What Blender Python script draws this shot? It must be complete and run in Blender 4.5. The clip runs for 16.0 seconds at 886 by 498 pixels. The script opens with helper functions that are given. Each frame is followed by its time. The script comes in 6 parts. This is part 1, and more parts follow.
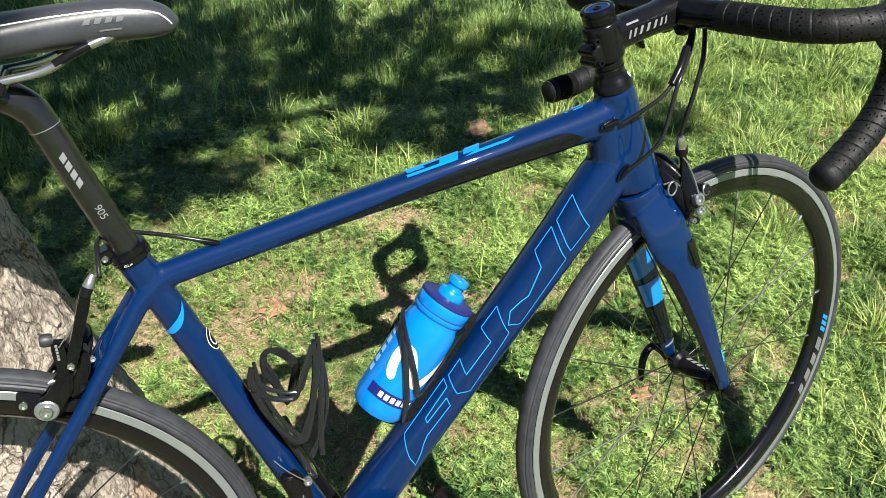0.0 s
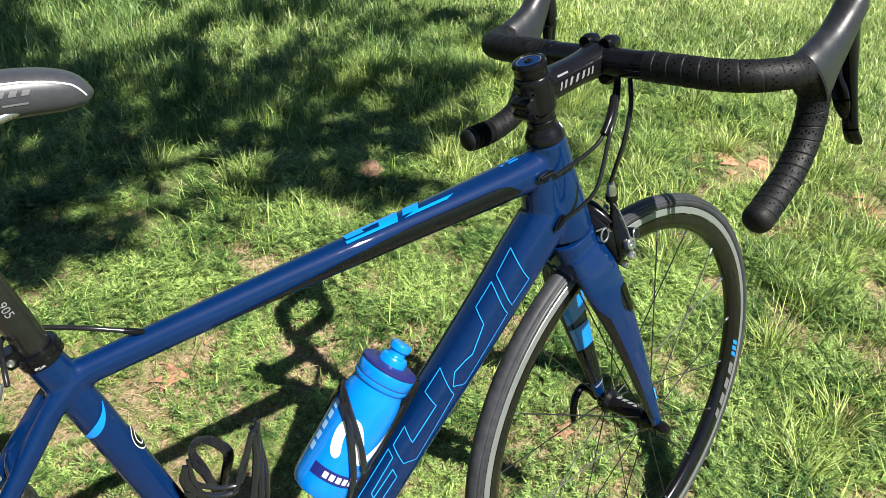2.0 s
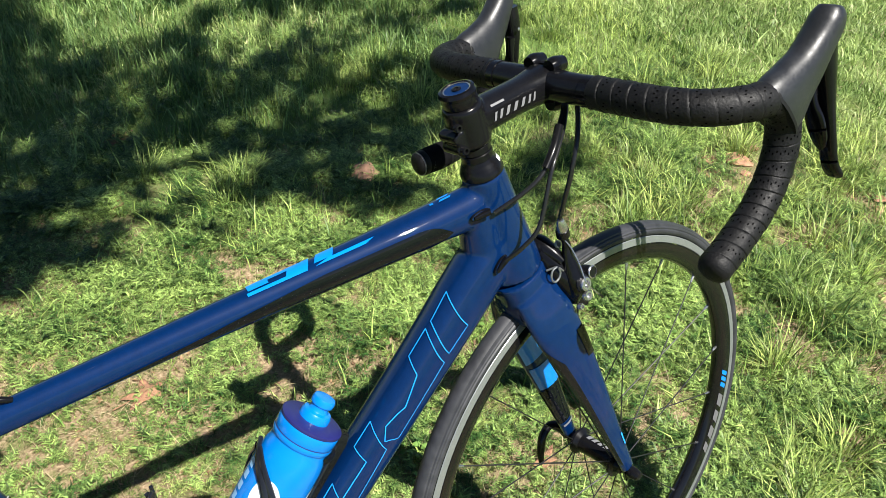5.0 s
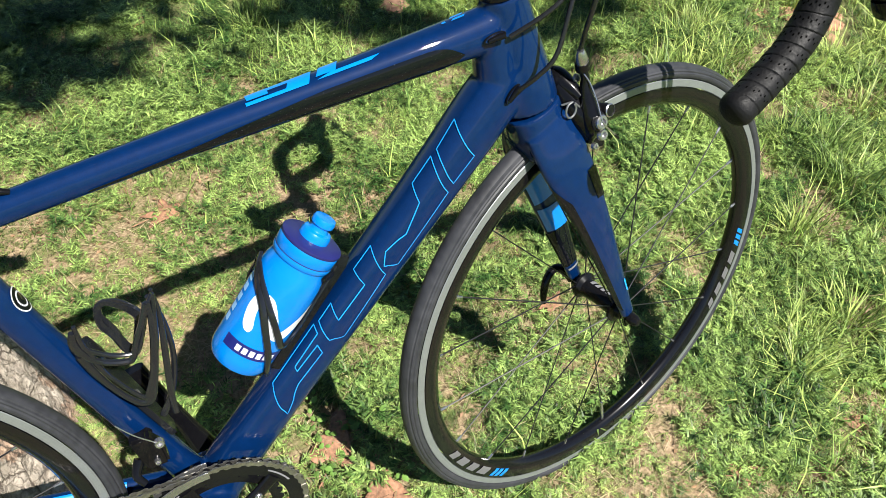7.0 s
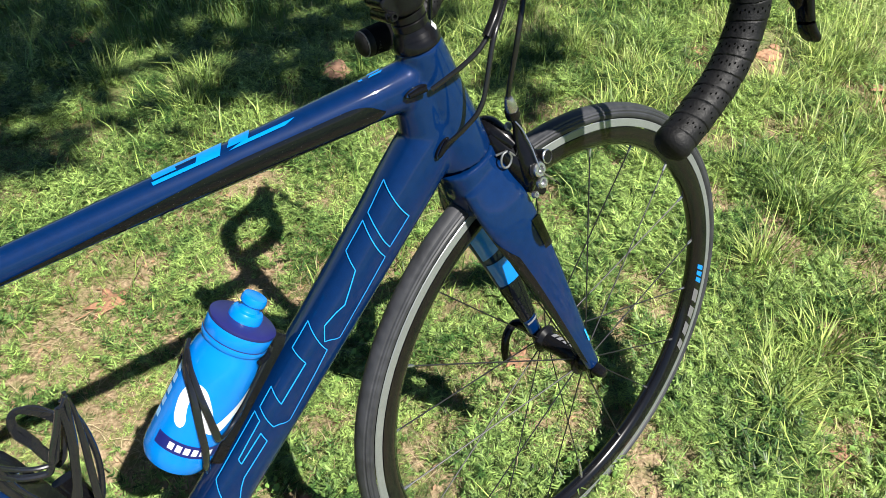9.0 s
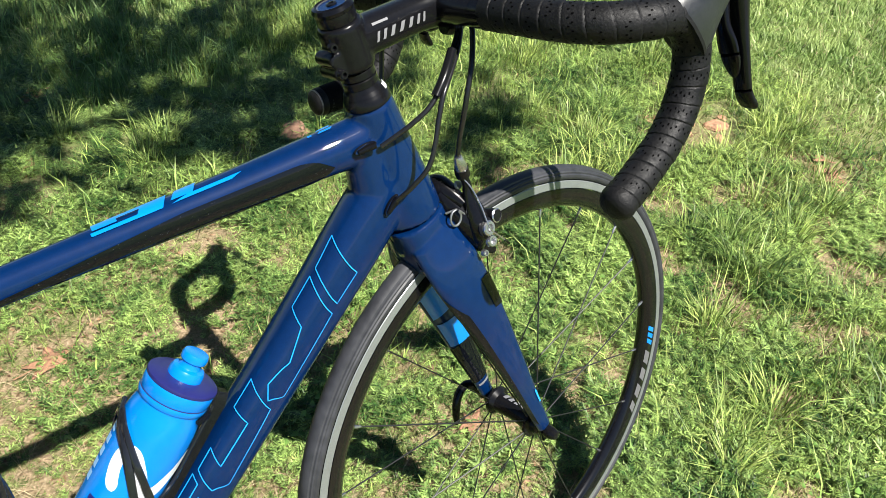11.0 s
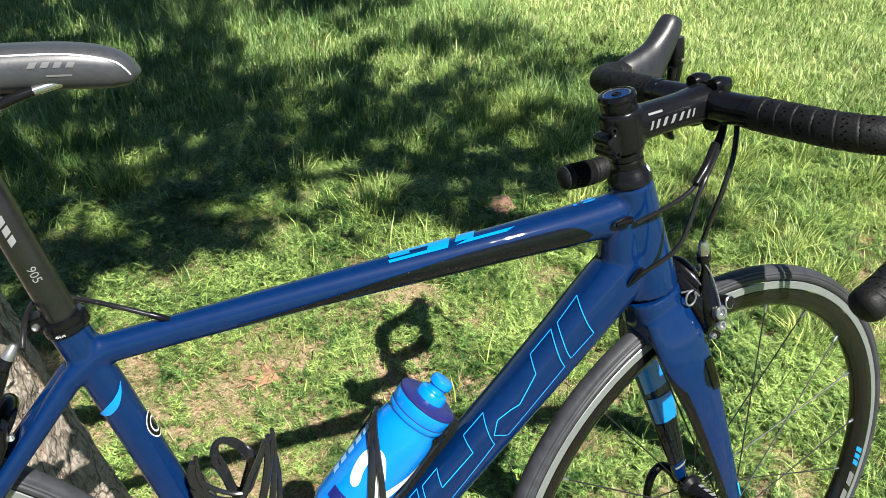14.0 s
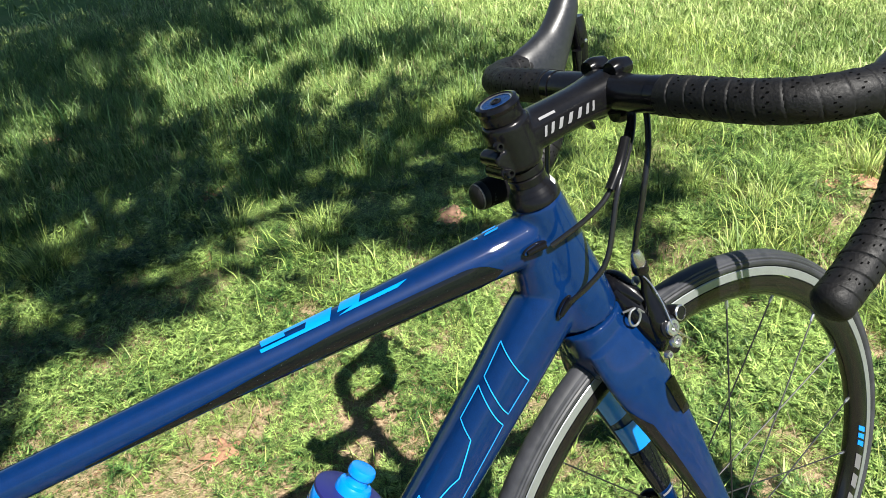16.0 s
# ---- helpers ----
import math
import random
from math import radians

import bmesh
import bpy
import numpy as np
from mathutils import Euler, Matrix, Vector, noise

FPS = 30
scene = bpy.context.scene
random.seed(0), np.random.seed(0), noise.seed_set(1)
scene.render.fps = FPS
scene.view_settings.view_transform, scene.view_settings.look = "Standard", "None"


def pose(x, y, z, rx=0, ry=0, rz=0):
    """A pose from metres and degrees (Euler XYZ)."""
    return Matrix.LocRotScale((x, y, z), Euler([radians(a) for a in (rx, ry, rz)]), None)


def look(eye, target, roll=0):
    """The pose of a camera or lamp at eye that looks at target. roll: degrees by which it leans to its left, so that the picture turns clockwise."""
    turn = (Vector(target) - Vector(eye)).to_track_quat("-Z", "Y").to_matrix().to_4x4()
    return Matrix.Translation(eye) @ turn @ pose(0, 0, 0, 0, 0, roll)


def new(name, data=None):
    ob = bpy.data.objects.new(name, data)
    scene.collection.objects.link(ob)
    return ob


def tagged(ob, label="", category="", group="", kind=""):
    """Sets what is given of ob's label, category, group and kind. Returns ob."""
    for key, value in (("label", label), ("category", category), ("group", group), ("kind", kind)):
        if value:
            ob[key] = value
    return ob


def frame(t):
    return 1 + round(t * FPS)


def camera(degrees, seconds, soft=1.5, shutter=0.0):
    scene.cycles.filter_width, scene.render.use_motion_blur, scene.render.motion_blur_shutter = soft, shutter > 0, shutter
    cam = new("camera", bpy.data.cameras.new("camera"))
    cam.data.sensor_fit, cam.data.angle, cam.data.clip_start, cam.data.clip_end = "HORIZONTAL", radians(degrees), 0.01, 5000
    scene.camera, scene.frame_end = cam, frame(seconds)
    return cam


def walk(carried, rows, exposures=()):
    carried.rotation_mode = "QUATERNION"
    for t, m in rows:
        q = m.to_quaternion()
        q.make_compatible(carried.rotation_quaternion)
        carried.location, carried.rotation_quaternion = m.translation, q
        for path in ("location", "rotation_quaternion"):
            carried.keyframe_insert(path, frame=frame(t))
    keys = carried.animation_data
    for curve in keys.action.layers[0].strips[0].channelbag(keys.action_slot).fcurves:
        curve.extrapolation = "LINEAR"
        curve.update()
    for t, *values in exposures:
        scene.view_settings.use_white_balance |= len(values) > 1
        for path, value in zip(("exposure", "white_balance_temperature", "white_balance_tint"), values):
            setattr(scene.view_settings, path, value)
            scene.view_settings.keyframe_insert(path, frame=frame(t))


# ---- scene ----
cam = camera(60.30, 16.0, soft=0.7)
PATH = [
    (0, (-0.0520, -0.5220, 1.2057), (0.5113, 0.9253, -0.0544), -0.97),
    (0.5, (-0.0484, -0.5289, 1.2118), (0.5268, 0.9416, -0.0157), -2.19),
    (1, (-0.0257, -0.5228, 1.2103), (0.5688, 0.9414, -0.0156), -2.37),
    (1.5, (-0.0376, -0.4814, 1.1953), (0.6451, 0.9391, -0.0359), 0.10),
    (2, (-0.0933, -0.4412, 1.2090), (0.7826, 0.9014, 0.0132), 2.58),
    (2.5, (-0.1338, -0.4105, 1.2050), (0.9745, 0.8052, 0.0675), 5.08),
    (3, (-0.0986, -0.4042, 1.2167), (1.0810, 0.7766, 0.1147), 4.34),
    (3.2, (-0.0691, -0.3960, 1.2161), (1.0877, 0.8161, 0.1240), 3.77),
    (5.3, (0.0564, -0.4124, 1.2132), (0.7282, 0.9588, -0.0784), 0.56),
    (5.5, (0.0355, -0.4132, 1.2019), (0.6173, 0.9010, -0.1888), 1.03),
    (6, (0.0337, -0.4140, 1.1855), (0.5081, 0.7719, -0.3535), 2.28),
    (6.5, (0.0560, -0.4273, 1.1857), (0.5769, 0.7443, -0.3492), 2.20),
    (7, (0.0773, -0.4251, 1.1841), (0.6776, 0.7371, -0.3288), 2.97),
    (7.5, (0.0838, -0.4231, 1.1761), (0.7555, 0.7332, -0.3111), 3.63),
    (8, (0.0871, -0.4254, 1.1900), (0.7756, 0.7773, -0.2520), 0.74),
    (8.5, (0.1006, -0.4233, 1.1749), (0.7755, 0.8255, -0.2340), -1.09),
    (9, (0.1246, -0.4098, 1.1533), (0.8346, 0.8222, -0.2531), -0.35),
    (9.2, (0.1349, -0.4072, 1.1319), (0.8779, 0.7917, -0.2860), 0.58),
    (11.3, (0.1337, -0.4224, 1.1553), (1.0053, 0.9110, -0.0539), 2.42),
    (11.5, (0.1259, -0.4331, 1.1793), (0.9997, 0.9640, 0.0460), 2.31),
    (12, (0.1158, -0.4430, 1.1837), (0.9661, 1.0342, 0.1374), 2.51),
    (12.5, (0.0990, -0.4490, 1.1800), (0.8931, 1.0414, 0.1085), 2.40),
    (13, (0.0679, -0.4550, 1.1753), (0.7804, 1.0592, 0.0801), 3.12),
    (13.5, (0.0399, -0.4506, 1.1682), (0.6594, 1.0929, 0.0575), 3.12),
    (14, (0.0210, -0.4525, 1.1725), (0.5443, 1.1181, 0.0504), 2.40),
    (14.5, (0.0072, -0.4588, 1.1757), (0.4606, 1.1405, 0.0636), 1.07),
    (15, (0.0406, -0.4473, 1.1819), (0.5066, 1.1433, 0.0626), -2.79),
    (15.5, (0.0969, -0.4287, 1.1748), (0.5922, 1.1408, 0.0385), -6.89),
    (16, (0.1463, -0.3602, 1.1396), (0.7080, 1.1995, 0.0208), -7.31),
]
walk(cam, [(t, look(eye, target, roll)) for t, eye, target, roll in PATH], exposures=[(0, 1.30), (3.2, 1.29), (5.5, 1.21), (9.2, 1.22), (11.5, 1.33), (13.5, 1.36), (16, 1.43)])

# ---- light ----
SUN = Vector((0.200, -0.655, 1.0)).normalized()
sun_data = bpy.data.lights.new("sun", "SUN")
sun_data.energy, sun_data.angle, sun_data.color = 5.0, radians(0.53), (1.0, 0.96, 0.89)
sun = new("sun", sun_data)
sun.matrix_world = look(SUN * 30, (0, 0, 0))
world = bpy.data.worlds.new("sky")
scene.world = world
world.use_nodes = True
wn = world.node_tree.nodes
sky = wn.new("ShaderNodeTexSky")
sky.sky_type, sky.sun_disc = "NISHITA", False
sky.sun_elevation = math.asin(SUN.z)
sky.sun_rotation = math.atan2(SUN.x, SUN.y)
world.node_tree.links.new(sky.outputs[0], wn["Background"].inputs[0])
sky.ozone_density, sky.dust_density = 5.0, 0.1
wn["Background"].inputs[1].default_value = 0.038

# ---- materials ----


def mat(name, color, rough=0.5, metal=0.0, vary=0.0, scale=60.0, bump=0.0, coat=0.0, per="", spread=0.0, specular=0.5, color2=None, rough_vary=0.0, flake=0.0, span=0.3):
    """A principled material with noise at two scales, relief and, per piece, a random shift of tone."""
    m = bpy.data.materials.new(name)
    m.use_nodes = True
    nt = m.node_tree
    n, l = nt.nodes, nt.links
    p = n["Principled BSDF"]
    p.inputs["Base Color"].default_value = (*color, 1)
    p.inputs["Roughness"].default_value = rough
    p.inputs["Metallic"].default_value = metal
    p.inputs["Coat Weight"].default_value = coat
    p.inputs["Coat Roughness"].default_value = 0.022
    p.inputs["Specular IOR Level"].default_value = specular
    tc = n.new("ShaderNodeTexCoord")
    big, fine = n.new("ShaderNodeTexNoise"), n.new("ShaderNodeTexNoise")
    big.inputs["Scale"].default_value, fine.inputs["Scale"].default_value = scale / 8, scale
    big.inputs["Detail"].default_value = fine.inputs["Detail"].default_value = 5
    for t in (big, fine):
        l.new(tc.outputs["Object"], t.inputs["Vector"])
    mixn = n.new("ShaderNodeMath")
    mixn.operation = "ADD"
    l.new(big.outputs[0], mixn.inputs[0])
    l.new(fine.outputs[0], mixn.inputs[1])
    if vary or per:
        c2 = color2 or tuple(min(1, c * (1 + vary)) for c in color)
        c1 = tuple(c * (1 - vary) for c in color)
        mr = n.new("ShaderNodeMapRange")
        mr.inputs[1].default_value, mr.inputs[2].default_value = 1 - span, 1 + span
        l.new(mixn.outputs[0], mr.inputs[0])
        mx = n.new("ShaderNodeMix")
        mx.data_type = "RGBA"
        mx.inputs[6].default_value, mx.inputs[7].default_value = (*c1, 1), (*c2, 1)
        l.new(mr.outputs[0], mx.inputs[0])
        out = mx.outputs[2]
        if per:
            hs = n.new("ShaderNodeHueSaturation")
            src = n.new("ShaderNodeNewGeometry" if per == "island" else "ShaderNodeObjectInfo")
            rnd = src.outputs["Random Per Island" if per == "island" else "Random"]
            a = n.new("ShaderNodeMapRange")
            a.inputs[3].default_value, a.inputs[4].default_value = 1 - spread, 1 + spread
            l.new(rnd, a.inputs[0])
            l.new(a.outputs[0], hs.inputs["Value"])
            l.new(out, hs.inputs["Color"])
            out = hs.outputs[0]
        l.new(out, p.inputs["Base Color"])
    # glints of the paint's flakes, put into the colour as pale specks
    if flake:
        vo, gt, fx = n.new("ShaderNodeTexVoronoi"), n.new("ShaderNodeMath"), n.new("ShaderNodeMix")
        vo.inputs["Scale"].default_value = 3200
        l.new(tc.outputs["Object"], vo.inputs["Vector"])
        gt.operation, gt.inputs[1].default_value = "GREATER_THAN", 1 - flake
        l.new(vo.outputs["Color"], gt.inputs[0])
        fx.data_type = "RGBA"
        fx.inputs[7].default_value = (0.16, 0.165, 0.18, 1)
        l.new(gt.outputs[0], fx.inputs[0])
        l.new(p.inputs["Base Color"].links[0].from_socket, fx.inputs[6])
        l.new(fx.outputs[2], p.inputs["Base Color"])
    if rough_vary:
        rr = n.new("ShaderNodeMapRange")
        rr.inputs[1].default_value, rr.inputs[2].default_value = 0.7, 1.3
        rr.inputs[3].default_value, rr.inputs[4].default_value = max(0.02, rough - rough_vary), rough + rough_vary
        l.new(mixn.outputs[0], rr.inputs[0])
        l.new(rr.outputs[0], p.inputs["Roughness"])
    if bump:
        b = n.new("ShaderNodeBump")
        b.inputs["Strength"].default_value, b.inputs["Distance"].default_value = 1.0, bump
        l.new(mixn.outputs[0], b.inputs["Height"])
        l.new(b.outputs[0], p.inputs["Normal"])
    return m


BLUE = mat("navy gloss paint", (0.0004, 0.0125, 0.060), 0.5, 0.0, 0.12, 900, coat=0.85, specular=0.05)
DARK = mat("near-black navy gloss paint", (0.0020, 0.0026, 0.0048), 0.5, 0.0, 0.15, 700, coat=0.7, specular=0.05, flake=0.05)
CYAN = mat("bright blue decal", (0.0, 0.18, 0.62), 0.3, 0, 0.05, 300, coat=0.6)
LINE = mat("light blue decal line", (0.01, 0.30, 0.85), 0.35, 0, 0.04, 300)
WHITE = mat("white print", (0.62, 0.63, 0.65), 0.4, 0, 0.04, 300)
FAINT = mat("faint grey print", (0.11, 0.11, 0.115), 0.4, 0, 0.06, 300)
SPOKE = mat("black steel spoke", (0.006, 0.006, 0.007), 0.5, 0, 0.2, 300)
GREYP = mat("grey print", (0.17, 0.17, 0.18), 0.4, 0, 0.06, 300)
BLACK = mat("black anodised metal", (0.005, 0.005, 0.006), 0.24, 0.0, 0.2, 300, coat=0.05, specular=0.22)
GLOSSK = mat("gloss black", (0.004, 0.004, 0.005), 0.2, 0, 0.2, 300, coat=0.3, specular=0.12)
CARBON = mat("satin carbon", (0.008, 0.008, 0.009), 0.28, 0, 0.25, 500, coat=0.6, specular=0.25)
CAGE = mat("gloss black composite", (0.009, 0.010, 0.013), 0.22, 0, 0.2, 400, coat=0.5, specular=0.3)
TAPE = mat("black cork handlebar tape", (0.0045, 0.0045, 0.0052), 0.58, 0, 0.35, 420, bump=0.0004, rough_vary=0.12, specular=0.24)
CLOTH = mat("black cloth tape", (0.0035, 0.0035, 0.004), 0.95, 0, 0.4, 900, bump=0.0006, specular=0.1)
HOLE = mat("tape perforation", (0.002, 0.002, 0.002), 0.9, specular=0.0)
RUBBER = mat("black hood rubber", (0.014, 0.015, 0.018), 0.42, 0, 0.2, 350, bump=0.00008, rough_vary=0.08)
TYRE = mat("dusty black tyre rubber", (0.026, 0.027, 0.032), 0.55, 0, 0.28, 90, bump=0.0001, rough_vary=0.1)
RIM = mat("gloss black rim", (0.004, 0.004, 0.005), 0.2, 0.0, 0.2, 200, coat=0.3, specular=0.3)
TRACK = mat("machined aluminium brake track", (0.25, 0.27, 0.27), 0.36, 0.55, 0.08, 500, bump=0.00003)
STEEL = mat("polished steel", (0.46, 0.46, 0.47), 0.24, 0.92, 0.08, 300)
CHAIN = mat("oily chain steel", (0.33, 0.32, 0.29), 0.34, 0.9, 0.3, 300)
SADDLE = mat("satin black saddle cover", (0.032, 0.034, 0.040), 0.42, 0, 0.15, 300, bump=0.00006, rough_vary=0.06)
BOTTLE = mat("bright blue bottle plastic", (0.0, 0.160, 0.57), 0.24, 0, 0.04, 90, coat=0.3)
LIDM = mat("navy bottle lid", (0.012, 0.014, 0.10), 0.4, 0, 0.1, 150)
LEAFB = mat("dry brown leaf", (0.26, 0.135, 0.078), 0.75, 0, 0.5, 140, bump=0.002)
STONE = mat("brown stone", (0.30, 0.17, 0.11), 0.85, 0, 0.35, 60, bump=0.004)

# ---- mesh helpers ----


def part(name, bm, material, parent, label="", smooth=True):
    me = bpy.data.meshes.new(name)
    bmesh.ops.recalc_face_normals(bm, faces=bm.faces)
    for e in bm.edges:
        if len(e.link_faces) == 2 and e.calc_face_angle() > radians(38):
            e.smooth = False
    bm.to_mesh(me)
    bm.free()
    if smooth:
        for f in me.polygons:
            f.use_smooth = True
    me.materials.append(material)
    ob = new(name, me)
    ob.parent = parent
    return tagged(ob, label=label)


def V(*a):
    return Vector(a)


def spline(pts, n):
    """Points along a smooth curve through pts (tuples of any length)."""
    p = [np.array(q, float) for q in pts]
    p = [2 * p[0] - p[1], *p, 2 * p[-1] - p[-2]]
    out = []
    for i in range(1, len(p) - 2):
        for k in range(n):
            t = k / n
            a, b, c, d = p[i - 1:i + 3]
            out.append(0.5 * (2 * b + (c - a) * t + (2 * a - 5 * b + 4 * c - d) * t * t + (3 * b - a - 3 * c + d) * t ** 3))
    out.append(p[-2])
    return out


class Tube:
    """A swept tube in the bicycle's plane. rows: (x, y, z, half width across, half height in plane); 0 degrees faces the right side."""

    def __init__(self, rows, n=12, expo=2.0):
        self.q = spline(rows, n)
        self.expo = expo

    def frame_at(self, u):
        f = min(max(u, 0), 1) * (len(self.q) - 1)
        i = min(int(f), len(self.q) - 2)
        a, b = self.q[i], self.q[i + 1]
        r = a + (b - a) * (f - i)
        j = max(1, min(len(self.q) - 2, round(f)))
        t = Vector((self.q[j + 1] - self.q[j - 1])[:3]).normalized()
        side = Vector((0, -1, 0))
        side = (side - t * side.dot(t)).normalized()
        nrm = t.cross(side)
        if abs(t.x) > abs(t.z) * 0.2 and nrm.z < 0 or abs(t.x) <= abs(t.z) * 0.2 and nrm.x > 0:
            nrm = -nrm
        return Vector(r[:3]), side, nrm, r[3], r[4]

    def surf(self, u, deg, off=0.0):
        p, s, m, a, b = self.frame_at(u)
        c, d = math.cos(radians(deg)), math.sin(radians(deg))
        e = 2 / self.expo
        return p + s * (a + off) * math.copysign(abs(c) ** e, c) + m * (b + off) * math.copysign(abs(d) ** e, d)

    def mesh(self, seg=32, bm=None):
        bm = bm or bmesh.new()
        rings = []
        N = len(self.q) - 1
        for i in range(N + 1):
            rings.append([bm.verts.new(self.surf(i / N, 360 * k / seg)) for k in range(seg)])
        for a, b in zip(rings, rings[1:]):
            for k in range(seg):
                bm.faces.new((a[k], a[(k + 1) % seg], b[(k + 1) % seg], b[k]))
        bm.faces.new(rings[0][::-1])
        bm.faces.new(rings[-1])
        return bm

    def patch(self, u0, u1, d0, d1, off=0.0006, nu=14, nd=8, skew=0.0, bm=None):
        """A skin over part of the tube. skew: how far, in u, the edge leans from d0 to d1."""
        bm = bm or bmesh.new()
        g = [[bm.verts.new(self.surf(u0 + (u1 - u0) * i / nu + skew * j / nd, d0 + (d1 - d0) * j / nd, off)) for j in range(nd + 1)] for i in range(nu + 1)]
        for i in range(nu):
            for j in range(nd):
                bm.faces.new((g[i][j], g[i + 1][j], g[i + 1][j + 1], g[i][j + 1]))
        return bm

    def ribbon(self, pts, width, off=0.0007, step=10, bm=None):
        """A thin painted line on the tube through (u, degrees) places."""
        bm = bm or bmesh.new()
        line = []
        for (u0, d0), (u1, d1) in zip(pts, pts[1:]):
            for k in range(step):
                line.append((u0 + (u1 - u0) * k / step, d0 + (d1 - d0) * k / step))
        line.append(pts[-1])
        P = [self.surf(u, d, off) for u, d in line]
        C = [self.frame_at(u)[0] for u, d in line]
        prev = None
        for i, p in enumerate(P):
            t = (P[min(i + 1, len(P) - 1)] - P[max(i - 1, 0)]).normalized()
            w = t.cross((p - C[i]).normalized()).normalized() * width / 2
            cur = (bm.verts.new(p - w), bm.verts.new(p + w))
            if prev:
                bm.faces.new((prev[0], prev[1], cur[1], cur[0]))
            prev = cur
        return bm


def cable(pts, r, seg=8, n=8, bm=None):
    """A round bar or hose along a smooth curve; r may be one radius or one a point."""
    rs = [r] * len(pts) if not hasattr(r, "__len__") else r
    q = spline([(*p, k) for p, k in zip(pts, rs)], n) if len(pts) > 1 else []
    bm = bm or bmesh.new()
    ref, prev = None, None
    for i, p in enumerate(q):
        t = Vector((q[min(i + 1, len(q) - 1)] - q[max(i - 1, 0)])[:3]).normalized()
        if ref is None:
            ref = t.orthogonal()
        ref = (ref - t * ref.dot(t)).normalized()
        b = t.cross(ref)
        ring = [bm.verts.new(Vector(p[:3]) + (ref * math.cos(2 * math.pi * k / seg) + b * math.sin(2 * math.pi * k / seg)) * p[3]) for k in range(seg)]
        if prev:
            for k in range(seg):
                bm.faces.new((prev[k], prev[(k + 1) % seg], ring[(k + 1) % seg], ring[k]))
        else:
            bm.faces.new(ring[::-1])
        prev = ring
    bm.faces.new(prev)
    return bm


def lathe(profile, base, axis, seg=32, closed=False, bm=None, ref=None):
    """A turned solid: profile of (radius, height along the axis) from base."""
    bm = bm or bmesh.new()
    axis = Vector(axis).normalized()
    a = (Vector(ref) if ref else axis.orthogonal()).normalized()
    b = axis.cross(a)
    base = Vector(base)
    rings = []
    for r, h in profile:
        rings.append([bm.verts.new(base + axis * h + (a * math.cos(2 * math.pi * k / seg) + b * math.sin(2 * math.pi * k / seg)) * max(r, 1e-5)) for k in range(seg)])
    pairs = list(zip(rings, rings[1:])) + ([(rings[-1], rings[0])] if closed else [])
    for p, q in pairs:
        for k in range(seg):
            bm.faces.new((p[k], p[(k + 1) % seg], q[(k + 1) % seg], q[k]))
    if not closed:
        bm.faces.new(rings[0][::-1])
        bm.faces.new(rings[-1])
    return bm


def prism(outline, depth, m, bevel=0.0, bm=None):
    """A plate: outline of (x, y) pushed out by depth along z, laid by the matrix m."""
    own = bmesh.new()
    lo = [own.verts.new((x, y, -depth / 2)) for x, y in outline]
    hi = [own.verts.new((x, y, depth / 2)) for x, y in outline]
    own.faces.new(lo[::-1])
    own.faces.new(hi)
    for k in range(len(lo)):
        own.faces.new((lo[k], lo[(k + 1) % len(lo)], hi[(k + 1) % len(lo)], hi[k]))
    if bevel:
        bmesh.ops.bevel(own, geom=own.edges[:], offset=bevel, segments=2, affect="EDGES")
    own.transform(m)
    if bm is None:
        return own
    me = bpy.data.meshes.new("tmp")
    own.to_mesh(me)
    own.free()
    bm.from_mesh(me)
    bpy.data.meshes.remove(me)
    return bm


def axes(origin, x, z):
    """A matrix with its x along x and its z as near z as it can."""
    x = Vector(x).normalized()
    z = Vector(z)
    z = (z - x * z.dot(x)).normalized()
    y = z.cross(x)
    return Matrix(((x.x, y.x, z.x, origin[0]), (x.y, y.y, z.y, origin[1]), (x.z, y.z, z.z, origin[2]), (0, 0, 0, 1)))




def band(pts, out, width, thick, bm=None, n=8):
    """A flat moulded strap along a curve; out: its outward direction at each place, width: one a place."""
    ws = [width] * len(pts) if not hasattr(width, "__len__") else width
    q = spline([(*p, *o, w) for p, o, w in zip(pts, out, ws)], n)
    bm = bm or bmesh.new()
    prev = None
    for i, p in enumerate(q):
        t = Vector((q[min(i + 1, len(q) - 1)] - q[max(i - 1, 0)])[:3]).normalized()
        o = Vector(p[3:6])
        o = (o - t * o.dot(t)).normalized()
        c, w = t.cross(o), p[6] / 2
        ring = [bm.verts.new(Vector(p[:3]) + c * w * a + o * thick / 2 * b) for a, b in ((-1, -0.3), (-0.7, -1), (0.7, -1), (1, -0.3), (0.92, 0.45), (0.4, 1), (-0.4, 1), (-0.92, 0.45))]
        if prev:
            for k in range(8):
                bm.faces.new((prev[k], prev[(k + 1) % 8], ring[(k + 1) % 8], ring[k]))
        else:
            bm.faces.new(ring[::-1])
        prev = ring
    bm.faces.new(prev)
    return bm
# ---- bicycle: laid out upright in its own plane (x ahead, y to its left, z up), then leant on the tree ----
LEAN = Matrix.Rotation(radians(-10.0), 4, "X")
bicycle = new("bicycle")
bicycle.matrix_world = Matrix.Translation((0, -0.002, 0.001)) @ LEAN @ Matrix.Translation((0.003, 0, 0.012))
tagged(bicycle, "dark blue carbon road bicycle leaning against a tree trunk", "bicycle")
HEAD = radians(75.5)
AXIS = Vector((-math.cos(HEAD), 0, math.sin(HEAD)))
AHEAD = Vector((math.sin(HEAD), 0, math.cos(HEAD)))
LEFT = Vector((0, 1, 0))
AXLE = Vector((0.5835, 0, 0.320))
FOOT = AXLE - 0.045 * AHEAD
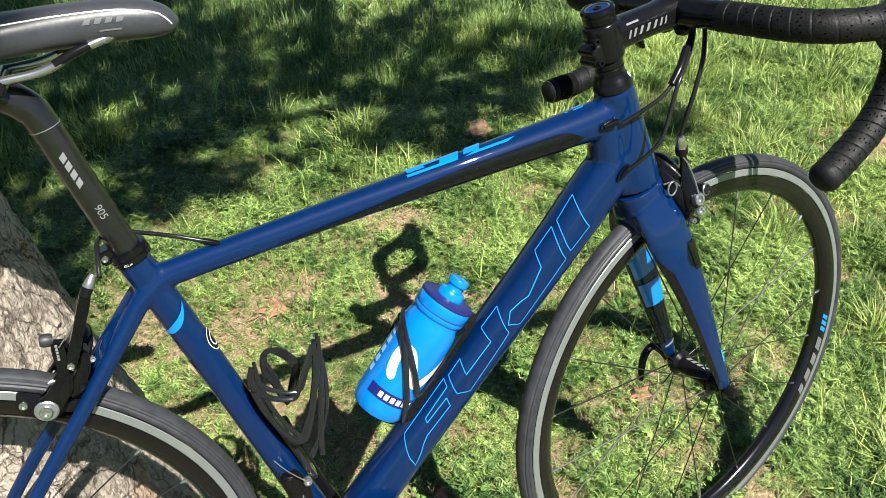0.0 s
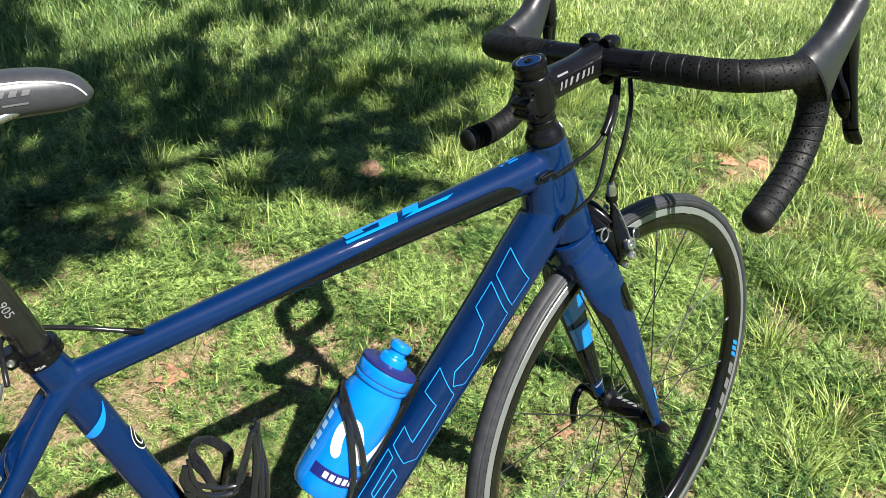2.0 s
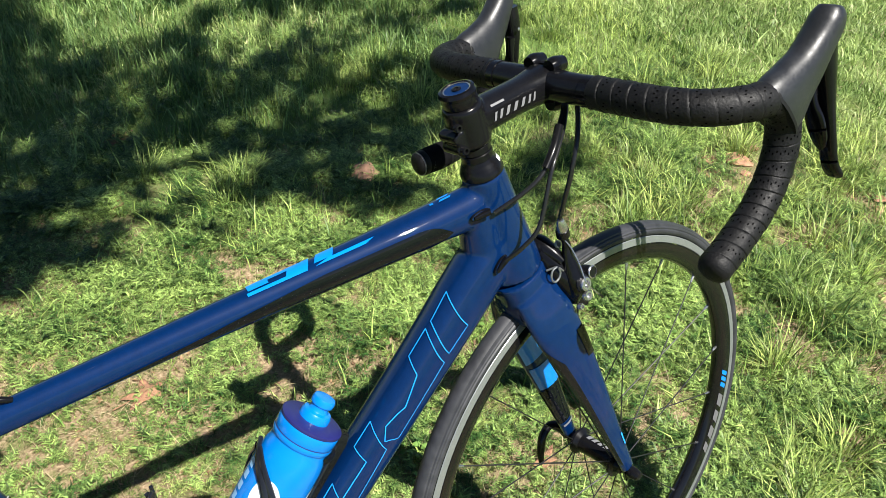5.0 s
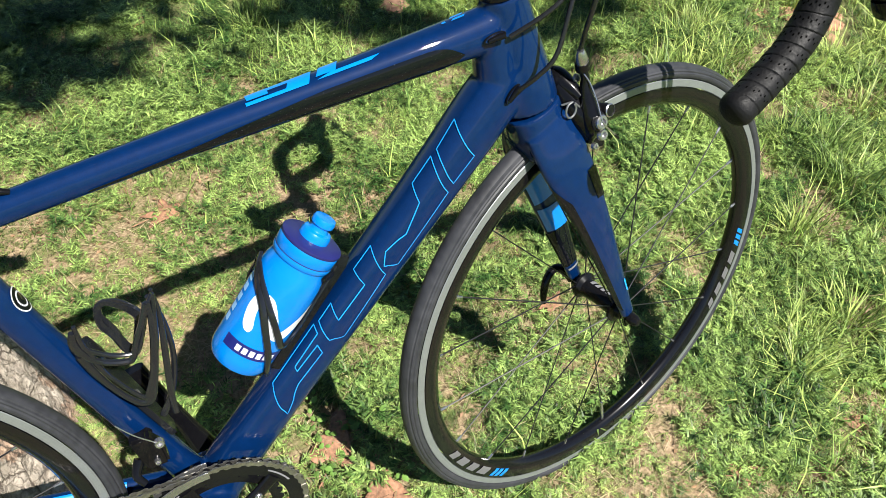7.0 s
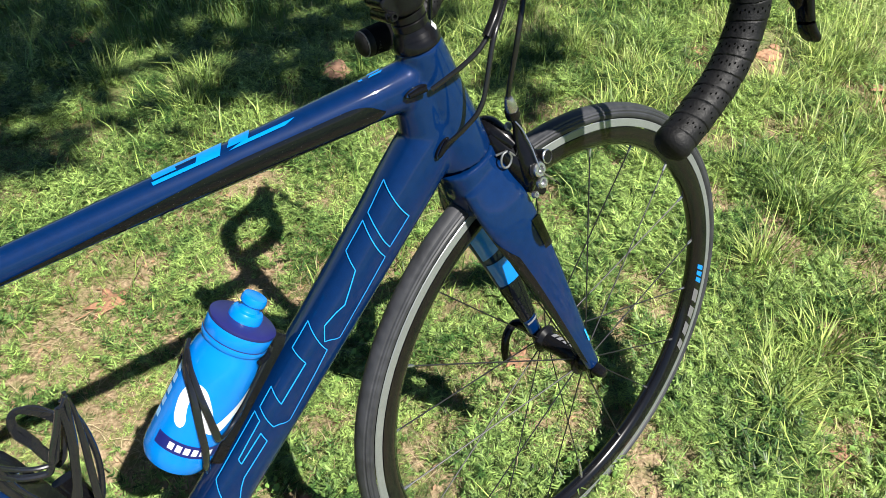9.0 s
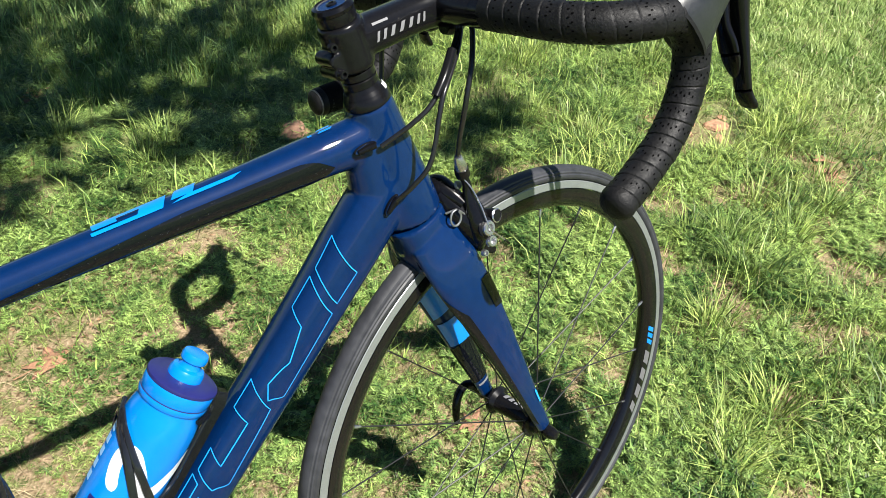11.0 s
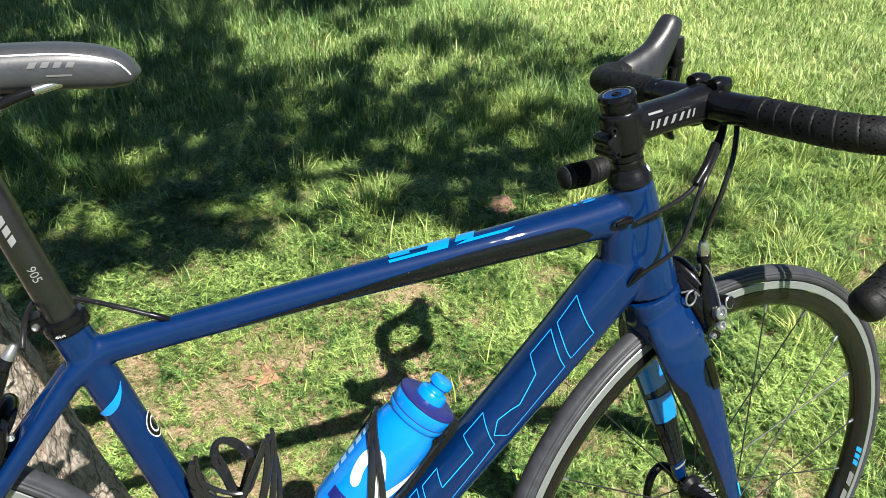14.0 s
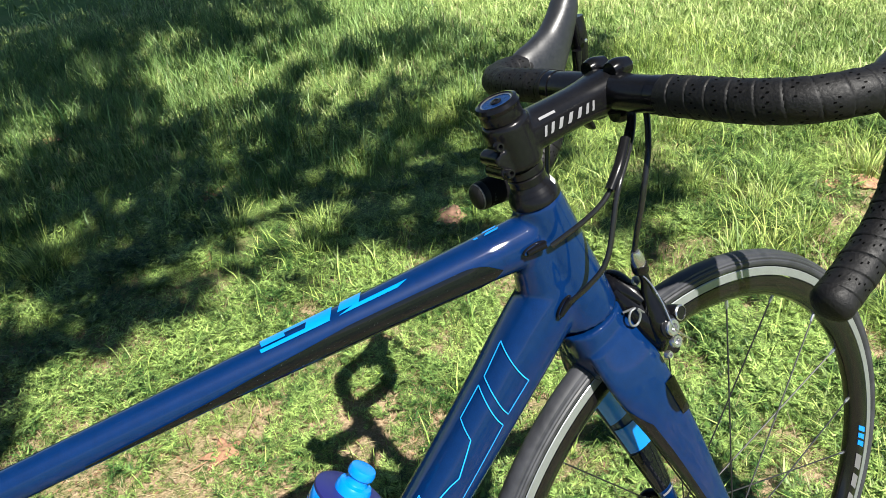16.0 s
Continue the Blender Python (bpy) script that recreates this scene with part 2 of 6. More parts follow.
STEER = Matrix.Translation(FOOT) @ Matrix.Rotation(radians(11.3), 4, AXIS) @ Matrix.Translation(-FOOT)
REAR = Vector((-0.4147, 0, 0.3358))
BB = Vector((0.010, 0, 0.248))


def on_axis(z, ahead=0.0, y=0.0):
    """A place on the steering axis at that height, moved ahead of it."""
    s = (z - FOOT.z) / AXIS.z
    return FOOT + AXIS * s + AHEAD * ahead + Vector((0, y, 0))


def steered(bm):
    bm.transform(STEER)
    return bm


def moulded(ob, voxel=0.0024, rounds=8):
    """Melts a part's overlapping tubes into one skin with soft joints."""
    ob.modifiers.clear()
    md = ob.modifiers.new("skin", "REMESH")
    md.mode, md.voxel_size, md.use_smooth_shade = "VOXEL", voxel, True
    md = ob.modifiers.new("soft", "SMOOTH")
    md.factor, md.iterations = 0.5, rounds
    return ob


def bolt(base, axis, r, h, parent, name="bolt", material=STEEL, label="silver hex bolt"):
    """A round-headed bolt with a hex socket."""
    bm = lathe([(0.0002, 0), (r, 0), (r, h * 0.7), (r * 0.85, h), (r * 0.52, h), (r * 0.48, h * 0.35), (0.0002, h * 0.3)], base, axis, 18)
    return bm if parent is None else part(name, bm, material, parent, label)


# frame: one moulded skin, then stays, prints and small fittings on it
head = Tube([(*on_axis(0.672, 0.002), 0.0275, 0.0325), (*on_axis(0.695, 0.0015), 0.0268, 0.0315), (*on_axis(0.74), 0.0240, 0.0285), (*on_axis(0.783), 0.0218, 0.0250), (*on_axis(0.801), 0.0214, 0.0225)], 6)
toptube = Tube([(-0.118, 0, 0.702, 0.0125, 0.0135), (-0.05, 0, 0.7115, 0.0125, 0.0138), (0.10, 0, 0.731, 0.0145, 0.0150), (0.25, 0, 0.749, 0.0180, 0.0172), (0.345, 0, 0.7600, 0.0205, 0.0200), (0.402, 0, 0.766, 0.0210, 0.0235)], 10, 2.3)
downtube = Tube([(*BB, 0.030, 0.030), (0.06, 0, 0.309, 0.0265, 0.0300), (0.15, 0, 0.409, 0.0258, 0.0285), (0.27, 0, 0.5400, 0.0258, 0.0285), (0.343, 0, 0.622, 0.0258, 0.0295), (0.380, 0, 0.665, 0.0262, 0.0305), (0.412, 0, 0.702, 0.0252, 0.0298), (0.434, 0, 0.727, 0.0225, 0.0255)], 10, 2.6)
seattube = Tube([(*BB, 0.022, 0.021), (-0.017, 0, 0.34, 0.0175, 0.0178), (-0.062, 0, 0.50, 0.0160, 0.0168), (-0.104, 0, 0.648, 0.0158, 0.0168), (-0.1312, 0, 0.736, 0.0160, 0.0166)], 10, 2.2)
gusset = Tube([(0.410, 0, 0.676, 0.0240, 0.020), (0.4085, 0, 0.715, 0.0236, 0.024), (0.4055, 0, 0.745, 0.0222, 0.0225), (0.404, 0, 0.768, 0.0206, 0.020)], 8)
bm = bmesh.new()
for t in (toptube, head, downtube, seattube, gusset):
    t.mesh(28, bm)
lathe([(0.001, -0.043), (0.024, -0.043), (0.0265, -0.040), (0.0265, 0.040), (0.024, 0.043), (0.001, 0.043)], BB, (0, 1, 0), 28, bm=bm)
for k in (-1, 1):
    Tube([(-0.106, 0.004 * k, 0.706, 0.0085, 0.0100), (-0.119, 0.0080 * k, 0.698, 0.0096, 0.0118), (-0.136, 0.0125 * k, 0.684, 0.0078, 0.0106), (-0.158, 0.0172 * k, 0.658, 0.0068, 0.0094)], 6).mesh(16, bm)
frame_part = moulded(part("frame", bm, BLUE, bicycle, "glossy navy blue moulded carbon frame"))
stays = {}
for s in (-1, 1):
    stays[s] = Tube([(-0.118, 0.0085 * s, 0.702, 0.0060, 0.0085), (-0.136, 0.0125 * s, 0.684, 0.0070, 0.0100), (-0.205, 0.027 * s, 0.602, 0.0062, 0.0082), (-0.302, 0.043 * s, 0.488, 0.006, 0.0074), (-0.405, 0.062 * s, 0.347, 0.006, 0.007)], 8)
    part("seat_stay", stays[s].mesh(16), BLUE, frame_part)
    cs = Tube([(0.0, 0.020 * s, 0.256, 0.013, 0.017), (-0.06, 0.030 * s, 0.262, 0.0105, 0.0175), (-0.20, 0.043 * s, 0.287, 0.009, 0.0145), (-0.335, 0.057 * s, 0.319, 0.0085, 0.0105), (-0.411, 0.064 * s, 0.336, 0.006, 0.009)], 8, 2.4)
    part("chain_stay", cs.mesh(20), BLUE, frame_part)
    part("chain_stay_decal", cs.patch(0.30, 0.55, 10, 80, 0.0006), CYAN, frame_part, "bright blue decal band")
    part("chain_stay_patch", cs.patch(0.56, 0.92, -60, 40, 0.0006), DARK, frame_part)
part("brake_bridge", cable([V(-0.178, -0.022, 0.634), V(-0.180, 0, 0.635), V(-0.178, 0.022, 0.634)], 0.007, 12, 4), BLUE, frame_part)


def along(tube, axis, value):
    """The parameter of a tube at which its centre line has that coordinate."""
    vals = [q[axis] for q in tube.q]
    return float(np.interp(value, vals, np.arange(len(vals)) / (len(vals) - 1))) if vals[0] < vals[-1] else float(np.interp(value, vals[::-1], np.arange(len(vals))[::-1] / (len(vals) - 1)))


def downtube_at(s, n):
    """A print's place on the down tube's side: metres from the bottom bracket along it, and across."""
    lo, hi = -30.0, 88.0
    for _ in range(30):
        d = (lo + hi) / 2
        c, e = math.cos(radians(d)) ** 0.77, math.copysign(abs(math.sin(radians(d))) ** 0.77, d)
        gap = 0.0265 - 0.0258 * c
        lo, hi = (d, hi) if 0.004 + 0.0285 * e + 0.95 * gap < n else (lo, d)
    return along(downtube, 0, 0.008 + 0.68 * (s - 0.58 * gap)), d


part("head_decal", head.patch(along(head, 2, 0.724), along(head, 2, 0.744), -80, -60, 0.0016, 4, 4), CYAN, frame_part, "bright blue head tube decal")
# outlined blocks on the down tube
blocks = [
    [(0.559, 0.049), (0.530, 0.006), (0.495, 0.007), (0.524, 0.047)],
    [(0.515, 0.048), (0.484, 0.006), (0.389, 0.004), (0.380, 0.016), (0.397, 0.0255), (0.414, 0.0215), (0.424, 0.0175), (0.462, 0.0265), (0.481, 0.048)],
    [(0.399, 0.046), (0.372, 0.009), (0.283, 0.004), (0.272, 0.016), (0.292, 0.043), (0.318, 0.044), (0.300, 0.022), (0.352, 0.022), (0.366, 0.046)],
    [(0.197, 0.044), (0.286, 0.046), (0.276, 0.034), (0.226, 0.032), (0.221, 0.026), (0.262, 0.025), (0.254, 0.014), (0.205, 0.015), (0.160, 0.003)],
]
for b in blocks:
    pts = [downtube_at(s - 0.004, 1.1 * n - 0.006) for s, n in b]
    part("print_outline", downtube.ribbon(pts + pts[:1], 0.0010, 0.0012), LINE, frame_part, "thin light blue outline print", smooth=False)
# top tube: dark side panel, bright blue blocks on its upper side
tx = lambda x: along(toptube, 0, x)
bmp = bmesh.new()
rows = []
for k in range(61):
    x = 0.010 + 0.353 * k / 60
    f = k / 60
    low, high = -26 - 26 * min(1, 1.6 * f), -20 + 42 * min(1, f / 0.62) ** 1.2
    tail = max(0.0, (f - 0.90) / 0.10) ** 2
    low, high = low + (-14 - low) * tail, high + (-12 - high) * tail
    rows.append([bmp.verts.new(toptube.surf(tx(x), low + (high - low) * j / 8, 0.0009)) for j in range(9)])
for r0, r1 in zip(rows, rows[1:]):
    for j in range(8):
        bmp.faces.new((r0[j], r1[j], r1[j + 1], r0[j + 1]))
part("side_panel", bmp, DARK, frame_part, "near-black sparkling side panel")
part("print_line", toptube.ribbon([(tx(-0.01), -58), (tx(0.25), -58)], 0.0015, 0.0009, 40), LINE, frame_part, smooth=False)
for x0, x1, d0, d1, k in ((0.158, 0.212, 57, 70, 0.0), (0.160, 0.180, 77, 104, 0.0), (0.180, 0.214, 90, 104, 0.0), (0.194, 0.216, 57, 104, 0.01), (0.224, 0.276, 59, 71, 0.02), (0.224, 0.243, 71, 106, 0.01), (0.352, 0.356, 86, 91, 0), (0.361, 0.374, 84, 90, 0.01), (0.361, 0.374, 94, 100, 0.01)):
    part("print_block", toptube.patch(tx(x0), tx(x1), d0, d1, 0.0012, 10, 5, k), CYAN, frame_part, "bright blue print block")
# seat tube: blue crescent and a round badge
sx = lambda z: along(seattube, 2, z)
bmc = bmesh.new()
prev = None
for k in range(15):
    d = -62 + 118 * k / 14
    w = 0.0045 * math.sin(math.pi * (k + 0.6) / 15.2)
    z = 0.648 + 0.022 * (k / 14) ** 2.2
    cur = (bmc.verts.new(seattube.surf(sx(z - w), d, 0.0011)), bmc.verts.new(seattube.surf(sx(z + w), d, 0.0011)))
    if prev:
        bmc.faces.new((prev[0], cur[0], cur[1], prev[1]))
    prev = cur
part("crescent_decal", bmc, CYAN, frame_part, "bright blue crescent decal")


def badge(r0, r1, off, material, name):
    bm = bmesh.new()
    ring = []
    for k in range(29):
        a = 2 * math.pi * k / 28
        ring.append([bm.verts.new(seattube.surf(sx(0.613 + r * math.cos(a) * 1.25), 82 + r * math.sin(a) / 0.0165 * 57.3, off)) for r in (r0, r1)])
    for a, b in zip(ring, ring[1:]):
        bm.faces.new((a[0], a[1], b[1], b[0]))
    return part(name, bm, material, frame_part)


badge(0.0001, 0.0108, 0.0010, WHITE, "badge_rim")
badge(0.0001, 0.0098, 0.0012, DARK, "badge_field")
badge(0.0052, 0.0066, 0.0014, WHITE, "badge_centre")


def port(place, way, out, r, parent):
    """An oval cable entry let into a tube: a dark rim round a flush plate, and the ferrule in it."""
    m = axes(place, way, out)
    oval = lambda k: [((2.9 * r + k) * math.cos(2 * math.pi * i / 24), (r + k) * math.sin(2 * math.pi * i / 24)) for i in range(24)]
    entry = part("cable_port", prism(oval(0), 0.0024, m, 0.0006), BLACK, parent, "black oval cable entry")
    part("entry_plate", prism(oval(-0.0009), 0.0030, m, 0.0005), BLUE, entry, "blue entry plate")
    way = Vector(way).normalized()
    out = Vector(out).normalized()
    p = Vector(place) + out * 0.0020
    part("ferrule", cable([p - way * 1.9 * r, p + way * 0.6 * r + out * 0.0008, p + way * 2.3 * r + out * 0.0026], [0.0022, 0.0034, 0.0034], 14, 5), GLOSSK, entry, "black cable ferrule")
    return entry


HOSE = mat("black cable housing", (0.010, 0.010, 0.011), 0.24, 0, 0.2, 200)
KNOB = mat("dull grey alloy", (0.035, 0.036, 0.038), 0.5, 0.4, 0.2, 200)
GREYM = mat("grey cast alloy", (0.30, 0.31, 0.32), 0.38, 0.8, 0.12, 200)
port((0.394, -0.0238, 0.7672), (1, 0, 0.22), (-0.1, -1, 0.1), 0.0042, frame_part)
port((0.4125, -0.0275, 0.7045), (0.62, 0, 0.79), (0.1, -1, 0.1), 0.0042, frame_part)
st = STEER
turned = lambda p: st @ Vector(p)
part("cable", cable([V(0.5086, -0.0060, 0.8548), V(0.5059, -0.0100, 0.8468), V(0.4919, -0.0220, 0.8350), V(0.4747, -0.0360, 0.8204), V(0.4562, -0.0430, 0.8008), V(0.4363, -0.0400, 0.7856), V(0.4090, -0.0265, 0.7655)], 0.0024, 10, 8), HOSE, frame_part, "black gear cable housing")
part("cable", cable([V(0.5104, -0.0080, 0.8551), V(0.5083, -0.0120, 0.8471), V(0.4945, -0.0260, 0.8335), V(0.4771, -0.0400, 0.8197), V(0.4612, -0.0500, 0.8015), V(0.4455, -0.0530, 0.7515), V(0.4293, -0.0460, 0.7281), V(0.4132, -0.0285, 0.7054)], 0.0024, 10, 8), HOSE, frame_part, "black gear cable housing")
part("cable_sleeve", cable([V(0.4909, -0.0240, 0.8368), V(0.4733, -0.0380, 0.8212), V(0.4592, -0.0440, 0.8061)], 0.0047, 12, 6), BLACK, frame_part, "black cable joining sleeve")
part("cable", cable([V(0.4810, 0.0500, 0.8670), V(0.4660, 0.0620, 0.8370), V(0.4560, 0.0600, 0.7870), V(0.4338, 0.0460, 0.7596), V(0.4088, 0.0260, 0.7496)], 0.0024, 10, 8), HOSE, frame_part, "black gear cable housing")
part("cable_guide", cable([V(-0.046, -0.003, 0.7255), V(-0.053, -0.003, 0.7285), V(-0.062, -0.002, 0.7325)], [0.0026, 0.0032, 0.0032], 12, 6), GLOSSK, frame_part, "small black cable ferrule")
part("rear_brake_cable", cable([V(-0.060, -0.003, 0.7320), V(-0.090, 0.005, 0.7425), V(-0.121, 0.020, 0.7475), V(-0.140, 0.0195, 0.7530), V(-0.1535, 0.003, 0.7560), V(-0.1555, -0.026, 0.7500), V(-0.1570, -0.0400, 0.7385)], 0.0024, 10, 10), HOSE, frame_part, "black rear brake cable housing")

# fork
crown = Tube([(*on_axis(0.6695, 0.002), 0.0275, 0.0325), (*on_axis(0.655, 0.003), 0.0300, 0.0330), (*on_axis(0.632, 0.005), 0.0365, 0.0330), (*on_axis(0.612, 0.006), 0.0385, 0.0290)], 6, 2.4)
leg_rows = lambda s: [(*on_axis(0.648, 0.004, 0.021 * s), 0.011, 0.0305), (*on_axis(0.598, 0.009, 0.0345 * s), 0.0108, 0.0325), (*on_axis(0.516, 0.021, 0.0435 * s), 0.0094, 0.0255), (*on_axis(0.433, 0.031, 0.0480 * s), 0.0082, 0.0185), (*on_axis(0.360, 0.040, 0.0500 * s), 0.0072, 0.0132), (*on_axis(0.314, 0.0455, 0.0520 * s), 0.0064, 0.0105)]
legs = {s: Tube(leg_rows(s), 8, 2.2) for s in (-1, 1)}
bm = bmesh.new()
for t in (crown, legs[-1], legs[1]):
    t.mesh(24, bm)
fork = moulded(part("fork", steered(bm), BLUE, bicycle, "glossy navy blue carbon fork with darker patches"), 0.0018, 14)
lz = lambda s, z: along(legs[s], 2, z)
part("fork_patch", steered(legs[-1].patch(lz(-1, 0.5829), lz(-1, 0.5415), 25, 78, 0.0009, 8, 8, 0.02)), DARK, fork, "near-black gloss patch")
part("fork_patch", steered(legs[-1].patch(lz(-1, 0.5984), lz(-1, 0.3657), -80, -38, 0.0009, 20, 8, 0.10)), DARK, fork, "near-black gloss patch")
part("fork_decal", steered(legs[-1].patch(lz(-1, 0.3967), lz(-1, 0.3740), 26, 38, 0.0012, 10, 4)), LINE, fork, "small light blue print")
part("fork_decal", steered(legs[1].patch(lz(1, 0.5984), lz(1, 0.5053), -60, 70, 0.0009, 16, 8)), CYAN, fork, "bright blue inner fork panel")
part("fork_decal", steered(legs[1].patch(lz(1, 0.4950), lz(1, 0.4484), -60, 70, 0.0009, 12, 8, 0.03)), CYAN, fork, "bright blue inner fork panel")
part("fork_patch", steered(legs[1].patch(lz(1, 0.4433), lz(1, 0.3626), -80, 80, 0.0009, 14, 8)), DARK, fork, "near-black gloss patch")
part("fork_print", steered(legs[1].patch(lz(1, 0.3574), lz(1, 0.3533), -40, 60, 0.0012, 3, 8)), GREYP, fork, "pale print band")
for s in (-1, 1):
    part("dropout", steered(prism([(-0.008, -0.010), (0.009, -0.010), (0.011, 0.0), (0.008, 0.018), (-0.008, 0.018)], 0.006, axes(AXLE + V(0, 0.0505 * s, 0), AHEAD, LEFT), 0.001)), DARK, fork, "dark dropout")


# wheels
def wheel(name, centre, turn, hub_profile, spokes, flange, cross, label):
    """A spoked wheel of rim, tyre, hub and spokes, axle along y."""
    ax = (0, 1, 0)
    put = lambda bm: steered(bm) if turn else bm
    rim_p = [(0.3108, -0.0118), (0.303, -0.0122), (0.295, -0.0108), (0.2880, -0.006), (0.2860, 0.0), (0.2880, 0.006), (0.295, 0.0108), (0.303, 0.0122), (0.3108, 0.0118), (0.3105, 0.0)]
    w = part(name, put(lathe(rim_p, centre, ax, 120, True)), RIM, bicycle, label)
    for s in (-1, 1):
        part("brake_track", put(lathe([(0.3122, 0.0104 * s), (0.3122, 0.0118 * s), (0.3208, 0.0116 * s), (0.3216, 0.0108 * s), (0.3208, 0.0100 * s)], centre, ax, 120, True)), TRACK, w, "machined aluminium brake track")
    tyre_p = []
    for k in range(44):
        a = 2 * math.pi * k / 44
        c = math.cos(a)
        groove = 0.0010 if k in (6, 9, 35, 38) else 0.0
        tyre_p.append((0.3267 + (0.0122 - groove) * c * (1.0 if c > 0 else 0.60), (0.0128 - groove) * math.sin(a)))
    part("tyre", put(lathe(tyre_p, centre, ax, 150, True)), TYRE, w, "dusty black road tyre")
    part("hub", put(lathe(hub_profile, centre, ax, 28)), BLACK, w, "black hub shell")
    for i in range(spokes):
        a = 2 * math.pi * (i + 0.35) / spokes
        s = 1 if i % 2 else -1
        b = a + (cross if (i // 2) % 2 else -cross)
        o = Vector((math.cos(a), 0, math.sin(a)))
        h = Vector((math.cos(b), 0, math.sin(b)))
        foot = centre + h * flange[0] + Vector((0, flange[1] * s, 0))
        end = centre + o * 0.2875 + Vector((0, 0.002 * s, 0))
        part("spoke", put(cable([foot, (foot + end) / 2, end], 0.00095, 6, 1)), SPOKE, w)
        d = (foot - end).normalized()
        part("nipple", put(cable([end, end + d * 0.006, end + d * 0.011], [0.0020, 0.0020, 0.0014], 8, 1)), STEEL, w, "silver spoke nipple")
    # prints on the rim's right side, three times round
    for g in range(2):
        base = -2.7 - 125.5 * g
        cut = [(0.0, 1.5, CYAN), (2.2, 3.7, CYAN), (4.4, 5.9, CYAN)]
        cut += [(8.5, 12.6, FAINT), (14.4, 18.0, FAINT), (20.0, 23.8, FAINT), (25.8, 28.5, FAINT)]
        for d0, d1, m in cut:
            bm = bmesh.new()
            grid = []
            for j in range(5):
                lean = 1.6 * j / 4
                grid.append([bm.verts.new(centre + Vector((math.cos(radians(base - d)) * r, -0.01255 + (0.0011 if r < 0.2965 else 0), math.sin(radians(base - d)) * r))) for d in np.linspace(d0 + lean, d1 + lean, 5) for r in [0.2945 + 0.0125 * j / 4]])
            for a, b in zip(grid, grid[1:]):
                for k in range(4):
                    bm.faces.new((a[k], a[k + 1], b[k + 1], b[k]))
            part("rim_print", put(bm), m, w, "bright blue rim stripe" if m is CYAN else "grey rim print block")
    v = centre + Vector((math.cos(radians(-84.5)), 0, math.sin(radians(-84.5)))) * 0.287
    inward = (centre - v).normalized()
    part("valve", put(cable([v, v + inward * 0.012, v + inward * 0.026, v + inward * 0.030, v + inward * 0.042], [0.003, 0.003, 0.003, 0.0022, 0.0018], 10, 2)), STEEL, w, "silver valve stem")
    return w


front_hub = [(0.001, -0.050), (0.006, -0.050), (0.0065, -0.046), (0.011, -0.044), (0.013, -0.037), (0.020, -0.035), (0.020, -0.031), (0.0145, -0.026), (0.0125, 0.0), (0.0145, 0.026), (0.020, 0.031), (0.020, 0.035), (0.013, 0.037), (0.011, 0.044), (0.0065, 0.046), (0.006, 0.050), (0.001, 0.050)]
rear_hub = [(0.001, -0.062), (0.007, -0.062), (0.018, -0.055), (0.018, -0.022), (0.024, -0.020), (0.024, -0.016), (0.014, -0.010), (0.012, 0.025), (0.022, 0.032), (0.022, 0.036), (0.010, 0.040), (0.007, 0.062), (0.001, 0.062)]
front_wheel = wheel("front_wheel", AXLE, True, front_hub, 20, (0.019, 0.033), 0.18, "gloss black front wheel rim turned slightly aside")
rear_wheel = wheel("rear_wheel", REAR, False, rear_hub, 24, (0.021, 0.025), 0.9, "gloss black rear wheel rim")
part("skewer_nut", steered(lathe([(0.0005, -0.056), (0.0085, -0.056), (0.0090, -0.060), (0.0075, -0.068), (0.0055, -0.072), (0.0005, -0.073)], AXLE, (0, 1, 0), 20)), BLACK, front_wheel, "black quick-release nut")
part("skewer_lever", steered(cable([AXLE + V(0.0, 0.055, 0.0), AXLE + V(-0.006, 0.064, 0.010), AXLE + V(-0.022, 0.070, 0.020), AXLE + V(-0.038, 0.070, 0.010), AXLE + V(-0.046, 0.068, -0.012), AXLE + V(-0.048, 0.066, -0.030)], [0.010, 0.0085, 0.0062, 0.0060, 0.0055, 0.0040], 12, 6)), GLOSSK, front_wheel, "black quick-release lever")
for k in range(4):
    bm = bmesh.new()
    g = [[bm.verts.new(AXLE + V(math.cos(radians(a)) * 0.0140, y + 0.003 * (a - 60) / 40, math.sin(radians(a)) * 0.0140)) for a in (60, 72, 84, 96)] for y in (0.018 - 0.010 * k, 0.0115 - 0.010 * k)]
    for j in range(3):
        bm.faces.new((g[0][j], g[0][j + 1], g[1][j + 1], g[1][j]))
    part("hub_print", steered(bm), GREYP, front_wheel, "white hub print block")

# headset, stem, handlebar
headset = part("headset_cover", steered(lathe([(0.0005, 0), (0.0226, 0), (0.0226, 0.004), (0.0208, 0.008), (0.0170, 0.0155), (0.0160, 0.0185), (0.0005, 0.0185)], on_axis(0.801), AXIS, 40)), BLACK, bicycle, "satin black conical headset cover")
part("headset_mark", steered(lathe([(0.0196, 0.0105), (0.0199, 0.0105), (0.0180, 0.0142), (0.0177, 0.0142)], on_axis(0.801), AXIS, 60, True)), BLACK, headset)
bm = bmesh.new()
mark = [[bm.verts.new(on_axis(0.801) + AXIS * h + (AHEAD * math.cos(radians(a)) - LEFT * math.sin(radians(a))) * (r + 0.0005)) for h, r in ((0.0088, 0.0205), (0.0142, 0.0178))] for a in (14, 24, 34, 44, 54)]
for a, b in zip(mark, mark[1:]):
    bm.faces.new((a[0], b[0], b[1], a[1]))
part("headset_print", steered(bm), WHITE, headset, "white print mark", smooth=False)
